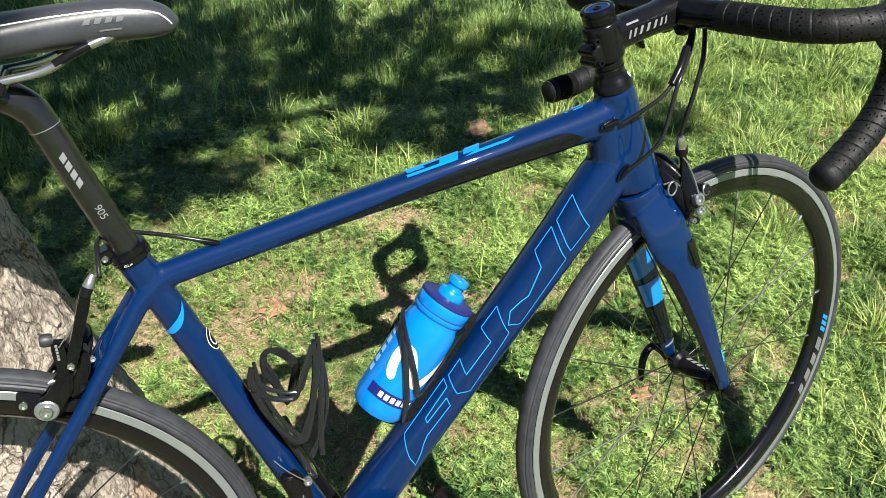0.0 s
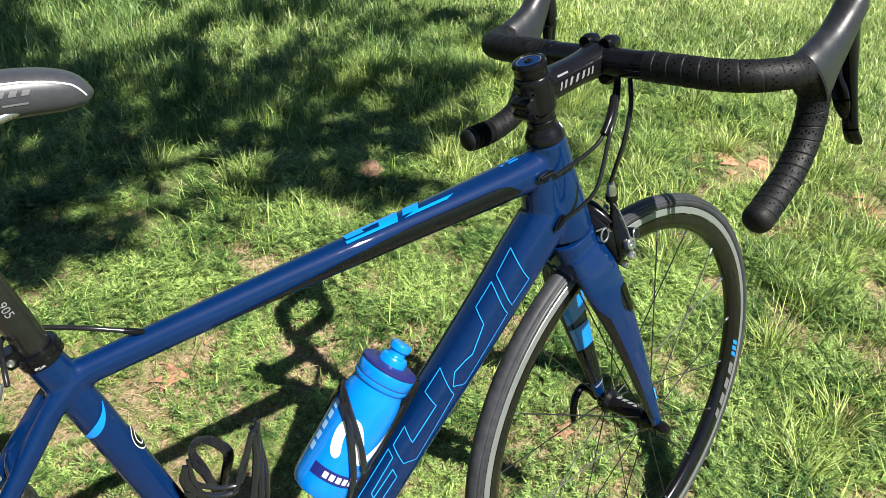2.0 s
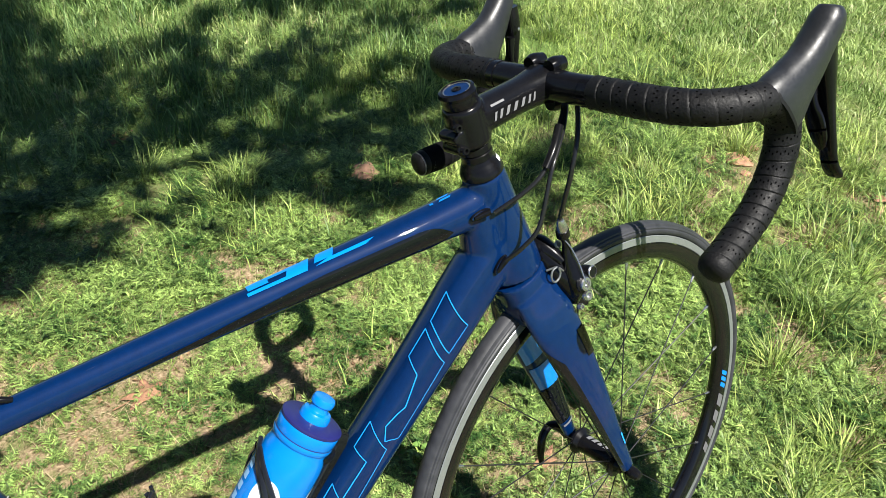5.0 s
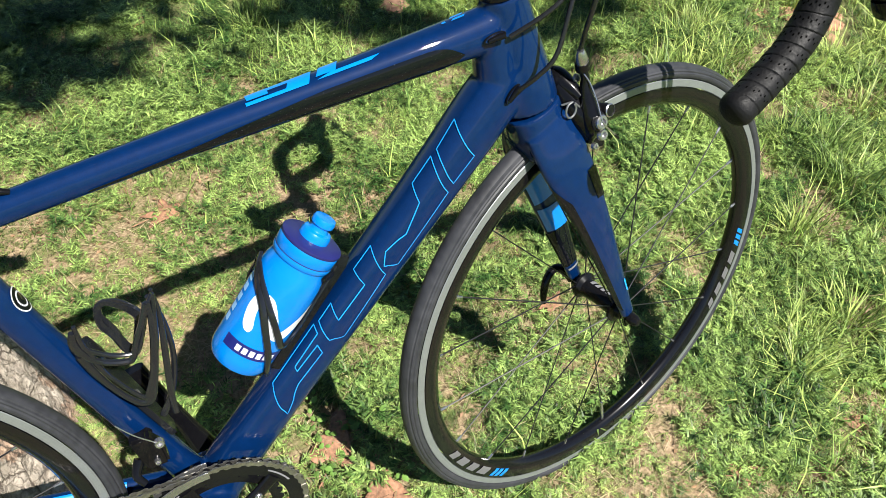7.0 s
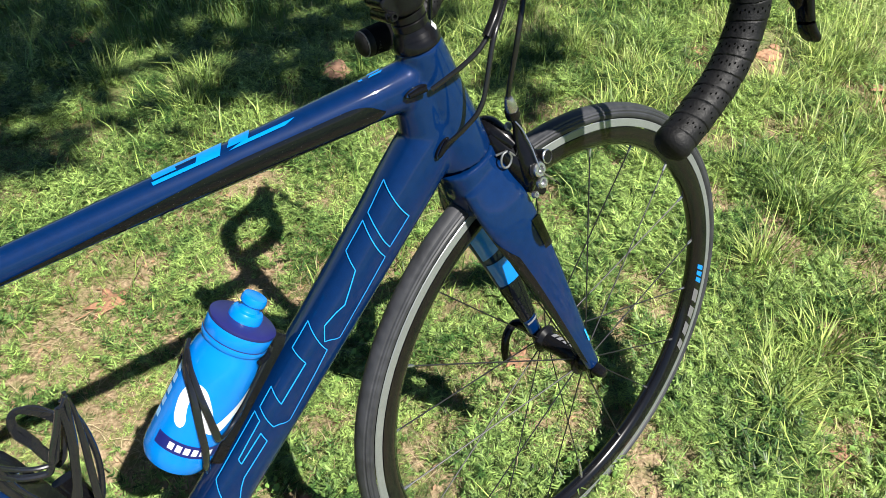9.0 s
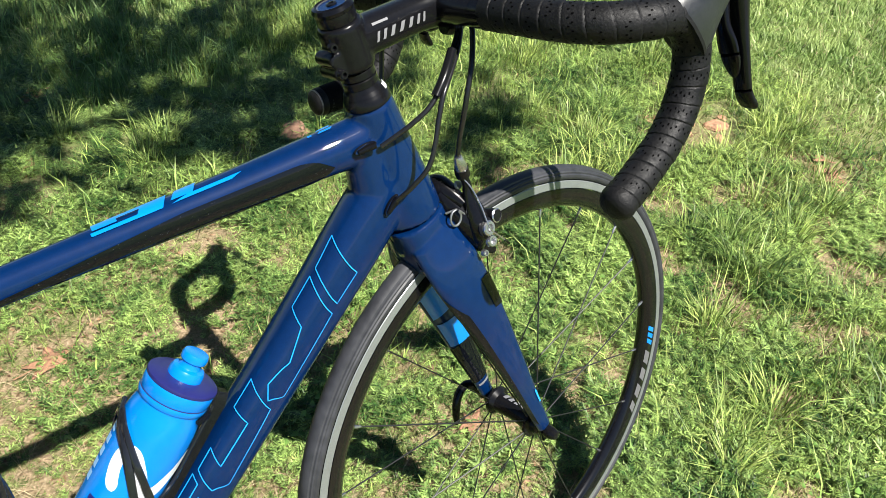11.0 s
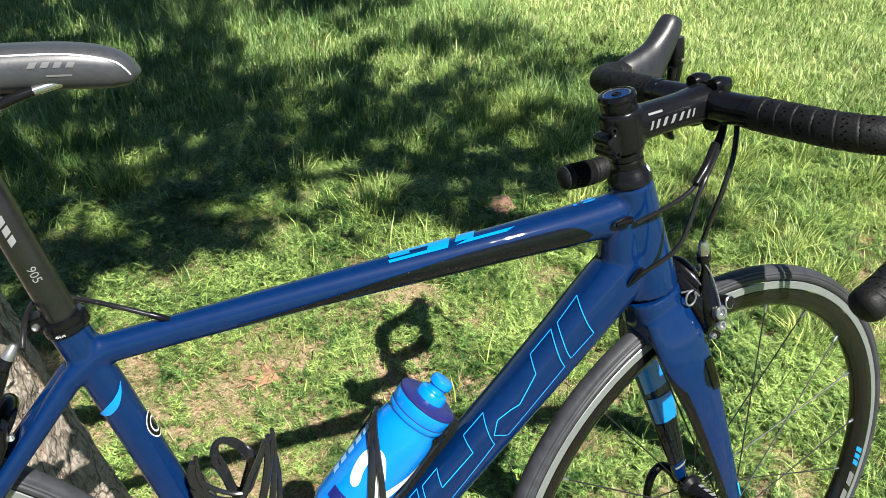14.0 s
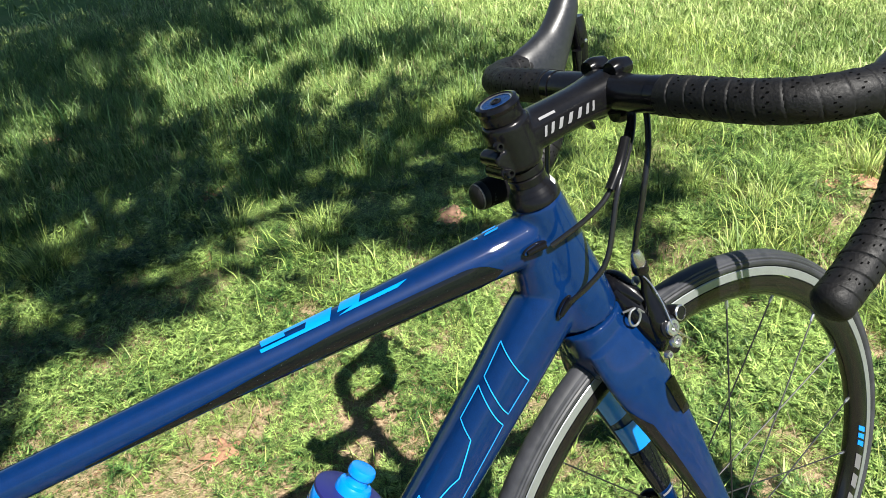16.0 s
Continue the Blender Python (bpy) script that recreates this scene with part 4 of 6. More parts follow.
for z0 in (0.849, 0.8405, 0.832, 0.8235):
    part("post_print", posttube.patch(pz(z0), pz(z0 - 0.0066), -8, 15, 0.0006, 3, 5, 0.010), GREYP, post, "pale grey print block")


def wrapped_text(body, size, place):
    """Flat lettering laid by place(x, y) onto a surface, as a bmesh."""
    cu = bpy.data.curves.new("lettering", "FONT")
    cu.body, cu.size, cu.resolution_u = body, size, 3
    ob = new("lettering", cu)
    dg = bpy.context.evaluated_depsgraph_get()
    me = bpy.data.meshes.new_from_object(ob.evaluated_get(dg))
    bm = bmesh.new()
    bm.from_mesh(me)
    bpy.data.objects.remove(ob)
    bpy.data.meshes.remove(me)
    for v in bm.verts:
        v.co = place(v.co.x, v.co.y)
    return bm


part("post_number", wrapped_text("905", 0.0099, lambda x, y: posttube.surf(pz(0.797 - x * 0.97), 14 - 0 + y / 0.0138 * 57.3 - 18, 0.0007)), GREYP, post, "pale grey number print", smooth=False)
clamp = part("seat_clamp", lathe([(0.0005, 0), (0.0180, 0), (0.0194, 0.0015), (0.0194, 0.006), (0.0186, 0.0068), (0.0194, 0.0076), (0.0194, 0.0125), (0.0180, 0.014), (0.0005, 0.014)], (-0.1282, 0, 0.7305), (-0.272, 0, 0.962), 36), GLOSSK, bicycle, "gloss black seat clamp collar")
part("clamp_lug", prism([(-0.007, -0.0075), (0.007, -0.0075), (0.009, 0), (0.007, 0.0075), (-0.007, 0.0075)], 0.018, axes((-0.1500, 0.0, 0.7405), V(0.96, 0, 0.27), LEFT), 0.0015), GLOSSK, clamp)
bolt(V(-0.1515, -0.0085, 0.7400), V(-0.15, -1, 0.1), 0.0034, 0.003, clamp)
part("clamp_marking", wrapped_text("4N.m", 0.0040, lambda x, y: V(-0.1282, 0, 0.7305) + V(-0.272, 0, 0.962) * (0.0022 + y) + (V(0, -1, 0) * math.cos(x / 0.0196 - 0.42) + V(0.962, 0, 0.272) * math.sin(x / 0.0196 - 0.42)) * 0.0197), WHITE, clamp, "white torque marking", smooth=False)

rows = [(-0.0355, 0.941, 0.005, 0.0025), (-0.0385, 0.9435, 0.013, 0.0084), (-0.052, 0.949, 0.019, 0.0147), (-0.08, 0.953, 0.0215, 0.0172), (-0.122, 0.9545, 0.0235, 0.0176), (-0.162, 0.9545, 0.0275, 0.0172), (-0.207, 0.9545, 0.038, 0.0168), (-0.252, 0.957, 0.058, 0.016), (-0.292, 0.961, 0.068, 0.0143), (-0.312, 0.963, 0.06, 0.0101), (-0.318, 0.964, 0.045, 0.005)]
sad = Tube([(x, 0, z, a, b) for x, z, a, b in rows], 6, 2.5)
saddle = part("saddle", sad.mesh(40), SADDLE, bicycle, "satin black racing saddle with a white piping line")
sdx = lambda x: along(sad, 0, x)
part("saddle_piping", sad.ribbon([(sdx(-0.3020), 40), (sdx(-0.2120), 38), (sdx(-0.1320), 37), (sdx(-0.0820), 36), (sdx(-0.0500), 28), (sdx(-0.0400), 6)], 0.0012, 0.0005, 24), WHITE, saddle, "white piping line", smooth=False)
for k in range(4):
    u = sdx(-0.1085 + 0.0085 * k)
    part("saddle_print", sad.patch(u, sdx(-0.1085 + 0.0085 * k + 0.0052), 5, 17, 0.0005, 3, 5, -0.006), FAINT, saddle, "pale grey print block")
part("saddle_print", sad.patch(sdx(-0.0965), sdx(-0.0790), -9, -5, 0.0005, 4, 2), FAINT, saddle)
for s in (-1, 1):
    rail = part("saddle_rail", cable([V(-0.075, 0.013 * s, 0.947), V(-0.096, 0.017 * s, 0.9425), V(-0.122, 0.021 * s, 0.9360), V(-0.1435, 0.022 * s, 0.9270), V(-0.170, 0.022 * s, 0.9235), V(-0.225, 0.022 * s, 0.924), V(-0.27, 0.030 * s, 0.945)], 0.0037, 12, 6), STEEL, saddle, "brushed steel saddle rail")
    part("rail_sleeve", cable([V(-0.108, 0.0190 * s, 0.9398), V(-0.122, 0.021 * s, 0.9358), V(-0.138, 0.022 * s, 0.9295)], 0.0039, 12, 6), BLACK, rail, "black painted rail section")
part("post_clamp", prism([(-0.024, -0.008), (0.020, -0.008), (0.024, 0.0), (0.018, 0.008), (-0.022, 0.008)], 0.052, axes((-0.200, 0, 0.919), V(1, 0, -0.03), LEFT), 0.002), BLACK, post, "black seatpost rail clamp")

# drivetrain
RING = BB + V(0.004, -0.047, -0.004)


def gear(r, teeth, inner, thick, centre):
    """A toothed ring as one plate."""
    bm = bmesh.new()
    n = teeth * 6
    prof = [0.0, 0.55, 1.0, 1.0, 0.55, 0.0]
    lo_o, hi_o, lo_i, hi_i = [], [], [], []
    for k in range(n):
        a = 2 * math.pi * k / n
        o = V(math.cos(a), 0, math.sin(a))
        ro = r - 0.005 + 0.0055 * prof[k % 6]
        lo_o.append(bm.verts.new(centre + o * ro + V(0, -thick / 2, 0)))
        hi_o.append(bm.verts.new(centre + o * ro + V(0, thick / 2, 0)))
        lo_i.append(bm.verts.new(centre + o * inner + V(0, -thick / 2, 0)))
        hi_i.append(bm.verts.new(centre + o * inner + V(0, thick / 2, 0)))
    for k in range(n):
        j = (k + 1) % n
        bm.faces.new((lo_o[k], lo_o[j], lo_i[j], lo_i[k]))
        bm.faces.new((hi_o[k], hi_i[k], hi_i[j], hi_o[j]))
        bm.faces.new((lo_o[k], hi_o[k], hi_o[j], lo_o[j]))
        bm.faces.new((lo_i[k], lo_i[j], hi_i[j], hi_i[k]))
    return bm


crankset = part("crankset", lathe([(0.0005, -0.016), (0.012, -0.016), (0.015, -0.013), (0.019, -0.010), (0.021, 0.0), (0.019, 0.010), (0.0005, 0.010)], RING, (0, 1, 0), 32), GLOSSK, bicycle, "black forged crankset")
part("chainring", gear(0.1035, 50, 0.080, 0.0035, RING), BLACK, crankset, "large black chainring")
part("chainring", gear(0.0745, 34, 0.060, 0.003, RING + V(0, 0.007, 0)), BLACK, crankset, "small black chainring")
for k, a in enumerate((34, 110, 214, 290)):
    o = V(math.cos(radians(a)), 0, math.sin(radians(a)))
    part("spider_arm", Tube([(*(RING + o * 0.012 + V(0, -0.006, 0)), 0.006, 0.013), (*(RING + o * 0.04 + V(0, -0.006, 0)), 0.0045, 0.010), (*(RING + o * 0.068 + V(0, -0.003, 0)), 0.0035, 0.009), (*(RING + o * 0.084 + V(0, -0.001, 0)), 0.003, 0.010)], 5, 2.6).mesh(14), GLOSSK, crankset)
    bolt(RING + o * 0.055 + V(0, -0.008, 0), V(0, -1, 0), 0.005, 0.003, crankset)
for s in (-1, 1):
    o = V(0.35 * -s, 0, 0.94 * s)
    y = -0.060 if s < 0 else 0.072
    part("crank_arm", Tube([(RING.x, y, RING.z, 0.008, 0.017), *[(*(V(RING.x, y - 0.006 * (1 if s < 0 else -1), RING.z) + V(0.25, 0, -0.97) * L * (1 if s < 0 else -1)), 0.0065, 0.012) for L in (0.05, 0.11)], (*(V(RING.x, y - 0.008 * (1 if s < 0 else -1), RING.z) + V(0.25, 0, -0.97) * 0.172 * (1 if s < 0 else -1)), 0.0065, 0.013)], 6, 2.6).mesh(18), GLOSSK, crankset)
for a0, a1, r in ((112, 128, 0.0905), (114, 131, 0.0862), (20, 44, 0.0905)):
    bm = bmesh.new()
    g = [[bm.verts.new(RING + V(math.cos(radians(a)) * q, -0.0022, math.sin(radians(a)) * q)) for q in (r - 0.0012, r + 0.0012)] for a in np.linspace(a0, a1, 9)]
    for p, q in zip(g, g[1:]):
        bm.faces.new((p[0], p[1], q[1], q[0]))
    part("ring_print", bm, GREYP, crankset, "pale print bar", smooth=False)
COG = V(REAR.x, -0.040, REAR.z)
cassette = part("cassette", gear(0.030, 14, 0.012, 0.0018, COG), CHAIN, rear_wheel, "steel sprocket")
for k in range(6):
    part("sprocket", gear(0.034 + 0.0042 * k, 15 + 2 * k, 0.014, 0.0018, COG + V(0, 0.004 * (k + 1), 0)), CHAIN, rear_wheel)
# chain: outer and inner plates all the way round
path = []
for k in range(60):
    a = radians(98 - 196 * k / 59)
    path.append(RING + V(math.cos(a) * 0.1005, 0.0, math.sin(a) * 0.1005))
for k in range(1, 30):
    path.append(path[59].lerp(COG + V(0, 0, -0.029), k / 30))
for k in range(16):
    a = radians(270 - 176 * k / 15)
    path.append(COG + V(math.cos(a) * 0.029, 0, math.sin(a) * 0.029))
for k in range(1, 30):
    path.append(path[104].lerp(path[0], k / 30))
path.append(path[0])
pd = [0.0]
for a, b in zip(path, path[1:]):
    pd.append(pd[-1] + (b - a).length)
links = int(pd[-1] / 0.0127 / 2) * 2
pin = [V(*[float(np.interp(pd[-1] * k / links, pd, [p[c] for p in path])) for c in range(3)]) for k in range(links + 1)]
bm = bmesh.new()
for k in range(links):
    a, b = pin[k], pin[k + 1]
    w = 0.0030 if k % 2 else 0.0020
    h = 0.0042
    for y in (-w, w):
        outline = [(-0.0035, -h * 0.72), (0.0, -h), (0.004, -h * 0.62), (0.0087, -h * 0.62), (0.0127, -h), (0.0162, -h * 0.72), (0.0162, h * 0.72), (0.0127, h), (0.0087, h * 0.62), (0.004, h * 0.62), (0.0, h), (-0.0035, h * 0.72)]
        prism(outline, 0.0010, axes(a + V(0, y, 0), b - a, V(0, -1, 0)), bm=bm)
chain = part("chain", bm, CHAIN, bicycle, "oily steel roller chain", smooth=False)
# front derailleur
fd = part("front_derailleur", prism([(-0.014, -0.022), (0.010, -0.026), (0.016, 0.0), (0.010, 0.022), (-0.010, 0.026)], 0.016, axes((-0.030, -0.034, 0.400), V(0.97, 0, 0.25), V(0, -1, 0.1)), 0.003), GLOSSK, bicycle, "black front derailleur with a silver cage")
part("clamp_arm", cable([V(-0.030, -0.012, 0.405), V(-0.034, -0.024, 0.403), V(-0.034, -0.034, 0.400)], 0.008, 12, 4), GLOSSK, fd)
for y in (-0.0545, -0.0405):
    plate = [(0.1075 * math.cos(radians(a)), 0.1075 * math.sin(radians(a))) for a in range(88, 130, 6)] + [(0.0965 * math.cos(radians(a)), 0.0965 * math.sin(radians(a))) for a in range(130, 87, -6)]
    part("cage_plate", prism(plate, 0.0014, Matrix.Translation((RING.x, y, RING.z)) @ Matrix.Rotation(radians(90), 4, "X"), 0.0003), STEEL, fd, "steel cage plate")
bolt(V(-0.017, -0.043, 0.416), V(0.1, -1, 0.2), 0.0055, 0.006, fd)
bolt(V(-0.026, -0.043, 0.388), V(0.1, -1, 0.2), 0.0035, 0.005, fd)
part("derailleur_wire", cable([V(-0.017, -0.046, 0.416), V(-0.035, -0.046, 0.440), V(-0.048, -0.044, 0.462)], 0.0007, 6, 5), STEEL, fd, "bare wire end")
part("derailleur_link", cable([V(-0.044, -0.030, 0.385), V(-0.052, -0.040, 0.372), V(-0.046, -0.047, 0.362)], [0.006, 0.005, 0.004], 12, 5), GLOSSK, fd)

# ---- bottle, and the two cages ----
BD = Vector((math.cos(radians(50.2)), 0, math.sin(radians(50.2))))
BN = Vector((-BD.z, 0, BD.x))
b0 = V(0.0885, -0.0028, 0.4595)


def round_bottle(along_m, deg, r):
    """A place on or over the bottle: metres from its foot, degrees round it from the right side."""
    return b0 + BD * along_m + (V(0, -1, 0) * math.cos(radians(deg)) + BN * math.sin(radians(deg))) * r


bottle = new("water_bottle")
bottle.matrix_world = bicycle.matrix_world.copy()
tagged(bottle, "bright blue plastic sports bottle held in a frame cage", "bottle")
body = part("body", lathe([(0.0005, -0.004), (0.025, -0.004), (0.0318, -0.002), (0.0346, 0.004), (0.0354, 0.012), (0.0354, 0.106), (0.0350, 0.116), (0.0334, 0.126), (0.0316, 0.133), (0.0310, 0.138), (0.0310, 0.150), (0.0005, 0.150)], b0, BD, 56), BOTTLE, bottle)
part("collar", lathe([(0.0005, 0.1385), (0.0326, 0.1385), (0.0334, 0.1400), (0.0336, 0.1440), (0.0330, 0.1452), (0.0336, 0.1464), (0.0338, 0.1580), (0.0332, 0.1590), (0.0005, 0.1590)], b0, BD, 56), BOTTLE, bottle, "bright blue screw collar")
part("collar_line", lathe([(0.0331, 0.1447), (0.0334, 0.1447), (0.0334, 0.1457), (0.0331, 0.1457)], b0, BD, 56, True), LIDM, bottle, "thin navy line")
part("lid", lathe([(0.0005, 0.1588), (0.0338, 0.1588), (0.0344, 0.1600), (0.0340, 0.1620), (0.0310, 0.1635), (0.0180, 0.1646), (0.0005, 0.1646)], b0, BD, 56), LIDM, bottle, "dark navy lid disc")
part("nozzle", lathe([(0.0005, 0.1638), (0.0168, 0.1638), (0.0166, 0.1705), (0.0150, 0.1735), (0.0112, 0.1748), (0.0100, 0.1772), (0.0102, 0.1806), (0.0124, 0.1822), (0.0128, 0.1868), (0.0116, 0.1896), (0.0080, 0.1904), (0.0005, 0.1904)], b0, BD, 36), BOTTLE, bottle, "bright blue drinking nozzle")


def bottle_patch(rowsof, r=0.0358):
    """A print over the bottle: rows of (along, from degrees, to degrees)."""
    bm = bmesh.new()
    g = [[bm.verts.new(round_bottle(s, d0 + (d1 - d0) * k / 16, r)) for k in range(17)] for s, d0, d1 in rowsof]
    for p, q in zip(g, g[1:]):
        for k in range(16):
            bm.faces.new((p[k], p[k + 1], q[k + 1], q[k]))
    return bm


def bottle_stroke(pts, width, r=0.0359):
    q = spline(pts, 10)
    bm = bmesh.new()
    prev = None
    for i, (s, d) in enumerate(q):
        a, b = q[max(i - 1, 0)], q[min(i + 1, len(q) - 1)]
        ds, dd = b[0] - a[0], (b[1] - a[1]) / 57.3 * 0.0355
        L = math.hypot(ds, dd) or 1
        e = min(1.0, min(i, len(q) - 1 - i) / 7)
        wide = width * math.sqrt(max(0.02, 1 - (1 - e) ** 2))
        ns, nd = -dd / L * wide / 2, ds / L * wide / 2 / 0.0355 * 57.3
        cur = [bm.verts.new(round_bottle(s + ns * f, d + nd * f, r)) for f in (-1, -0.33, 0.33, 1)]
        if prev:
            for k in range(3):
                bm.faces.new((prev[k], prev[k + 1], cur[k + 1], cur[k]))
        prev = cur
    return bm


NAVY = mat("navy print", (0.008, 0.012, 0.11), 0.35, 0, 0.05, 200)
part("label_band", bottle_patch([(0.0215, -45, 71), (0.026, -45, 71), (0.031, -45, 71), (0.0355, -45, 71)]), NAVY, bottle, "navy blue label band")
for k in range(6):
    d = 46 - 13 * k
    part("label_print", bottle_patch([(0.0248, d - 9, d), (0.0285, d - 9, d), (0.0322, d - 9, d)], 0.0361), WHITE, bottle, "white print block on the band")
part("wave_print", bottle_stroke([(0.050, 42), (0.064, 52), (0.079, 56), (0.0915, 50), (0.092, 37), (0.080, 22), (0.064, 6), (0.0575, -8), (0.062, -19), (0.073, -31), (0.086, -45), (0.100, -56)], 0.0125), WHITE, bottle, "white wavy stripe")
PALE = mat("pale blue print", (0.25, 0.50, 0.80), 0.4, 0, 0.05, 200)
for k in range(5):
    part("side_print", bottle_patch([(0.040 + 0.0135 * k, 90, 104), (0.045 + 0.0135 * k, 90, 104), (0.0495 + 0.0135 * k, 90, 104)]), PALE, bottle, "pale blue print block")

rb = lambda *w: ([round_bottle(s, d, 0.0382) for s, d in w], [round_bottle(s, d, 0.0482) - round_bottle(s, d, 0.0382) for s, d in w])
cage = part("bottle_cage", band(*rb((0.000, -48), (0.014, -28), (0.036, -8), (0.055, 11), (0.087, 44), (0.104, 74), (0.116, 96), (0.122, 112)), [0.0085, 0.0080, 0.0078, 0.0078, 0.0080, 0.0082, 0.0080, 0.0065], 0.0042, None, 10), CAGE, bicycle, "black composite cage holding the blue bottle")
part("cage_strap", band(*rb((0.117, 94), (0.107, 66), (0.088, 32), (0.074, 12), (0.060, -6), (0.046, -30), (0.060, -58), (0.092, -66), (0.122, -70), (0.145, -75)), [0.0080, 0.0075, 0.0070, 0.0070, 0.0080, 0.0080, 0.0070, 0.0065, 0.0060, 0.0060], 0.0038, None, 10), CAGE, cage)
part("cage_strap", band(*rb((0.004, 230), (0.050, 170), (0.092, 138), (0.114, 112)), 0.009, 0.0038), CAGE, cage)
part("cage_spine", prism([(-0.004, -0.012), (0.145, -0.010), (0.156, -0.005), (0.156, 0.005), (0.145, 0.010), (-0.004, 0.012)], 0.014, axes(b0 - BN * 0.0445 + V(0, 0.0028, 0), BD, -BN), 0.0012), CAGE, cage)
part("cage_hook", cable([round_bottle(0.138, -88, 0.0385), round_bottle(0.138, -62, 0.0362), round_bottle(0.1345, -36, 0.0350)], 0.0030, 10, 6), CAGE, cage)
part("cage_floor", cable([round_bottle(-0.004, -90, 0.040), round_bottle(-0.008, -60, 0.030), round_bottle(-0.009, 0, 0.012), round_bottle(-0.009, 90, 0.010)], 0.0035, 10, 6), CAGE, cage)
# empty cage on the seat tube
CA = Vector((-0.272, 0, 0.962))
def wing(pts, y, widths, name, parent, label=""):
    """One flat strap of a cage wing; its places are (x, z), bulging round the bottle that would sit there."""
    ps, os = [], []
    for x, z in pts:
        u = (V(x, 0, z) - V(0.004, 0, 0.52)).dot(V(0.962, 0, 0.272)) / 0.05
        ps.append(V(x, y * (1 - 0.16 * u * u), z))
        os.append((V(0, math.copysign(1, y), 0) + V(0.962, 0, 0.272) * 0.55 * u).normalized())
    return part(name, band(ps, os, [0.78 * w for w in widths], 0.0038, None, 8), CAGE, parent, label)


empty = wing([(-0.043, 0.594), (-0.0434, 0.5715), (-0.0411, 0.5603), (-0.0245, 0.5471), (-0.0103, 0.5415), (-0.0008, 0.5425), (0.0063, 0.5557), (0.0141, 0.5744), (0.0225, 0.5921), (0.0293, 0.6016)], -0.036, [0.005, 0.0075, 0.009, 0.0060, 0.0052, 0.0052, 0.0050, 0.0046, 0.0044, 0.0045], "bottle_cage", bicycle, "empty black composite bottle cage")
wing([(-0.0411, 0.5603), (-0.038, 0.5334), (-0.0303, 0.5109), (-0.0196, 0.4872), (-0.011, 0.4767), (-0.0012, 0.495), (0.0096, 0.5222), (0.0186, 0.5491), (0.0247, 0.5763), (0.0297, 0.6014)], -0.036, [0.008, 0.0072, 0.0062, 0.0068, 0.0090, 0.0082, 0.0072, 0.0066, 0.0060, 0.0048], "cage_strap", empty)
wing([(0.0290, 0.600), (0.0290, 0.575), (0.0259, 0.5495), (0.0183, 0.505), (0.0112, 0.4612), (0.0082, 0.4306)], -0.026, [0.0045, 0.0062, 0.0080, 0.0090, 0.0090, 0.0090], "cage_strap", empty)
wing([(-0.0088, 0.482), (-0.0194, 0.4942), (-0.0213, 0.5122), (-0.0255, 0.5293), (-0.0287, 0.5422), (-0.0257, 0.5541), (-0.0187, 0.555), (-0.010, 0.5513), (-0.0018, 0.541), (0.0045, 0.5277), (0.000, 0.5094), (-0.0088, 0.4884)], 0.036, [0.008, 0.009, 0.008, 0.007, 0.006, 0.006, 0.0065, 0.009, 0.011, 0.012, 0.011, 0.008], "cage_strap", empty)
part("cage_spine", prism([(-0.004, -0.012), (0.145, -0.010), (0.156, -0.005), (0.156, 0.005), (0.145, 0.010), (-0.004, 0.012)], 0.014, axes(b0 - BN * 0.0445 + V(0, 0.0028, 0), BD, -BN), 0.0012), CAGE, cage)
part("cage_hook", cable([round_bottle(0.138, -88, 0.0385), round_bottle(0.138, -62, 0.0362), round_bottle(0.1345, -36, 0.0350)], 0.0030, 10, 6), CAGE, cage)
part("cage_floor", cable([round_bottle(-0.004, -90, 0.040), round_bottle(-0.008, -60, 0.030), round_bottle(-0.009, 0, 0.012), round_bottle(-0.009, 90, 0.010)], 0.0035, 10, 6), CAGE, cage)
# empty cage on the seat tube
CA = Vector((-0.272, 0, 0.962))
def wing(pts, y, widths, name, parent, label=""):
    """One flat strap of a cage wing; its places are (x, z), bulging round the bottle that would sit there."""
    ps, os = [], []
    for x, z in [(p - (0.011 if y < 0 else 0.005), q - (0.007 if y < 0 else 0.0)) for p, q in pts]:
        u = (V(x, 0, z) - V(0.004, 0, 0.52)).dot(V(0.962, 0, 0.272)) / 0.05
        ps.append(V(x, y * (1 - 0.16 * u * u), z))
        os.append((V(0, math.copysign(1, y), 0) + V(0.962, 0, 0.272) * 0.55 * u).normalized())
    return part(name, band(ps, os, widths, 0.0052, None, 8), CAGE, parent, label)


empty = wing([(-0.036, 0.594), (-0.039, 0.580), (-0.037, 0.566), (-0.031, 0.555), (-0.019, 0.5455), (-0.003, 0.540), (0.004, 0.543), (0.0125, 0.562), (0.0235, 0.583), (0.032, 0.601)], -0.036, [0.006, 0.009, 0.011, 0.0085, 0.0065, 0.0065, 0.0065, 0.006, 0.006, 0.006], "bottle_cage", bicycle, "empty black composite bottle cage")
wing([(-0.039, 0.562), (-0.034, 0.537), (-0.026, 0.511), (-0.016, 0.489), (-0.006, 0.476), (0.003, 0.480), (0.0115, 0.500), (0.0225, 0.537), (0.031, 0.573), (0.034, 0.602)], -0.036, [0.009, 0.0095, 0.0075, 0.0075, 0.009, 0.010, 0.0085, 0.0080, 0.0075, 0.006], "cage_strap", empty)
wing([(0.035, 0.598), (0.040, 0.565), (0.039, 0.525), (0.031, 0.487), (0.019, 0.458), (0.006, 0.435)], -0.022, [0.005, 0.006, 0.006, 0.006, 0.007, 0.008], "cage_strap", empty)
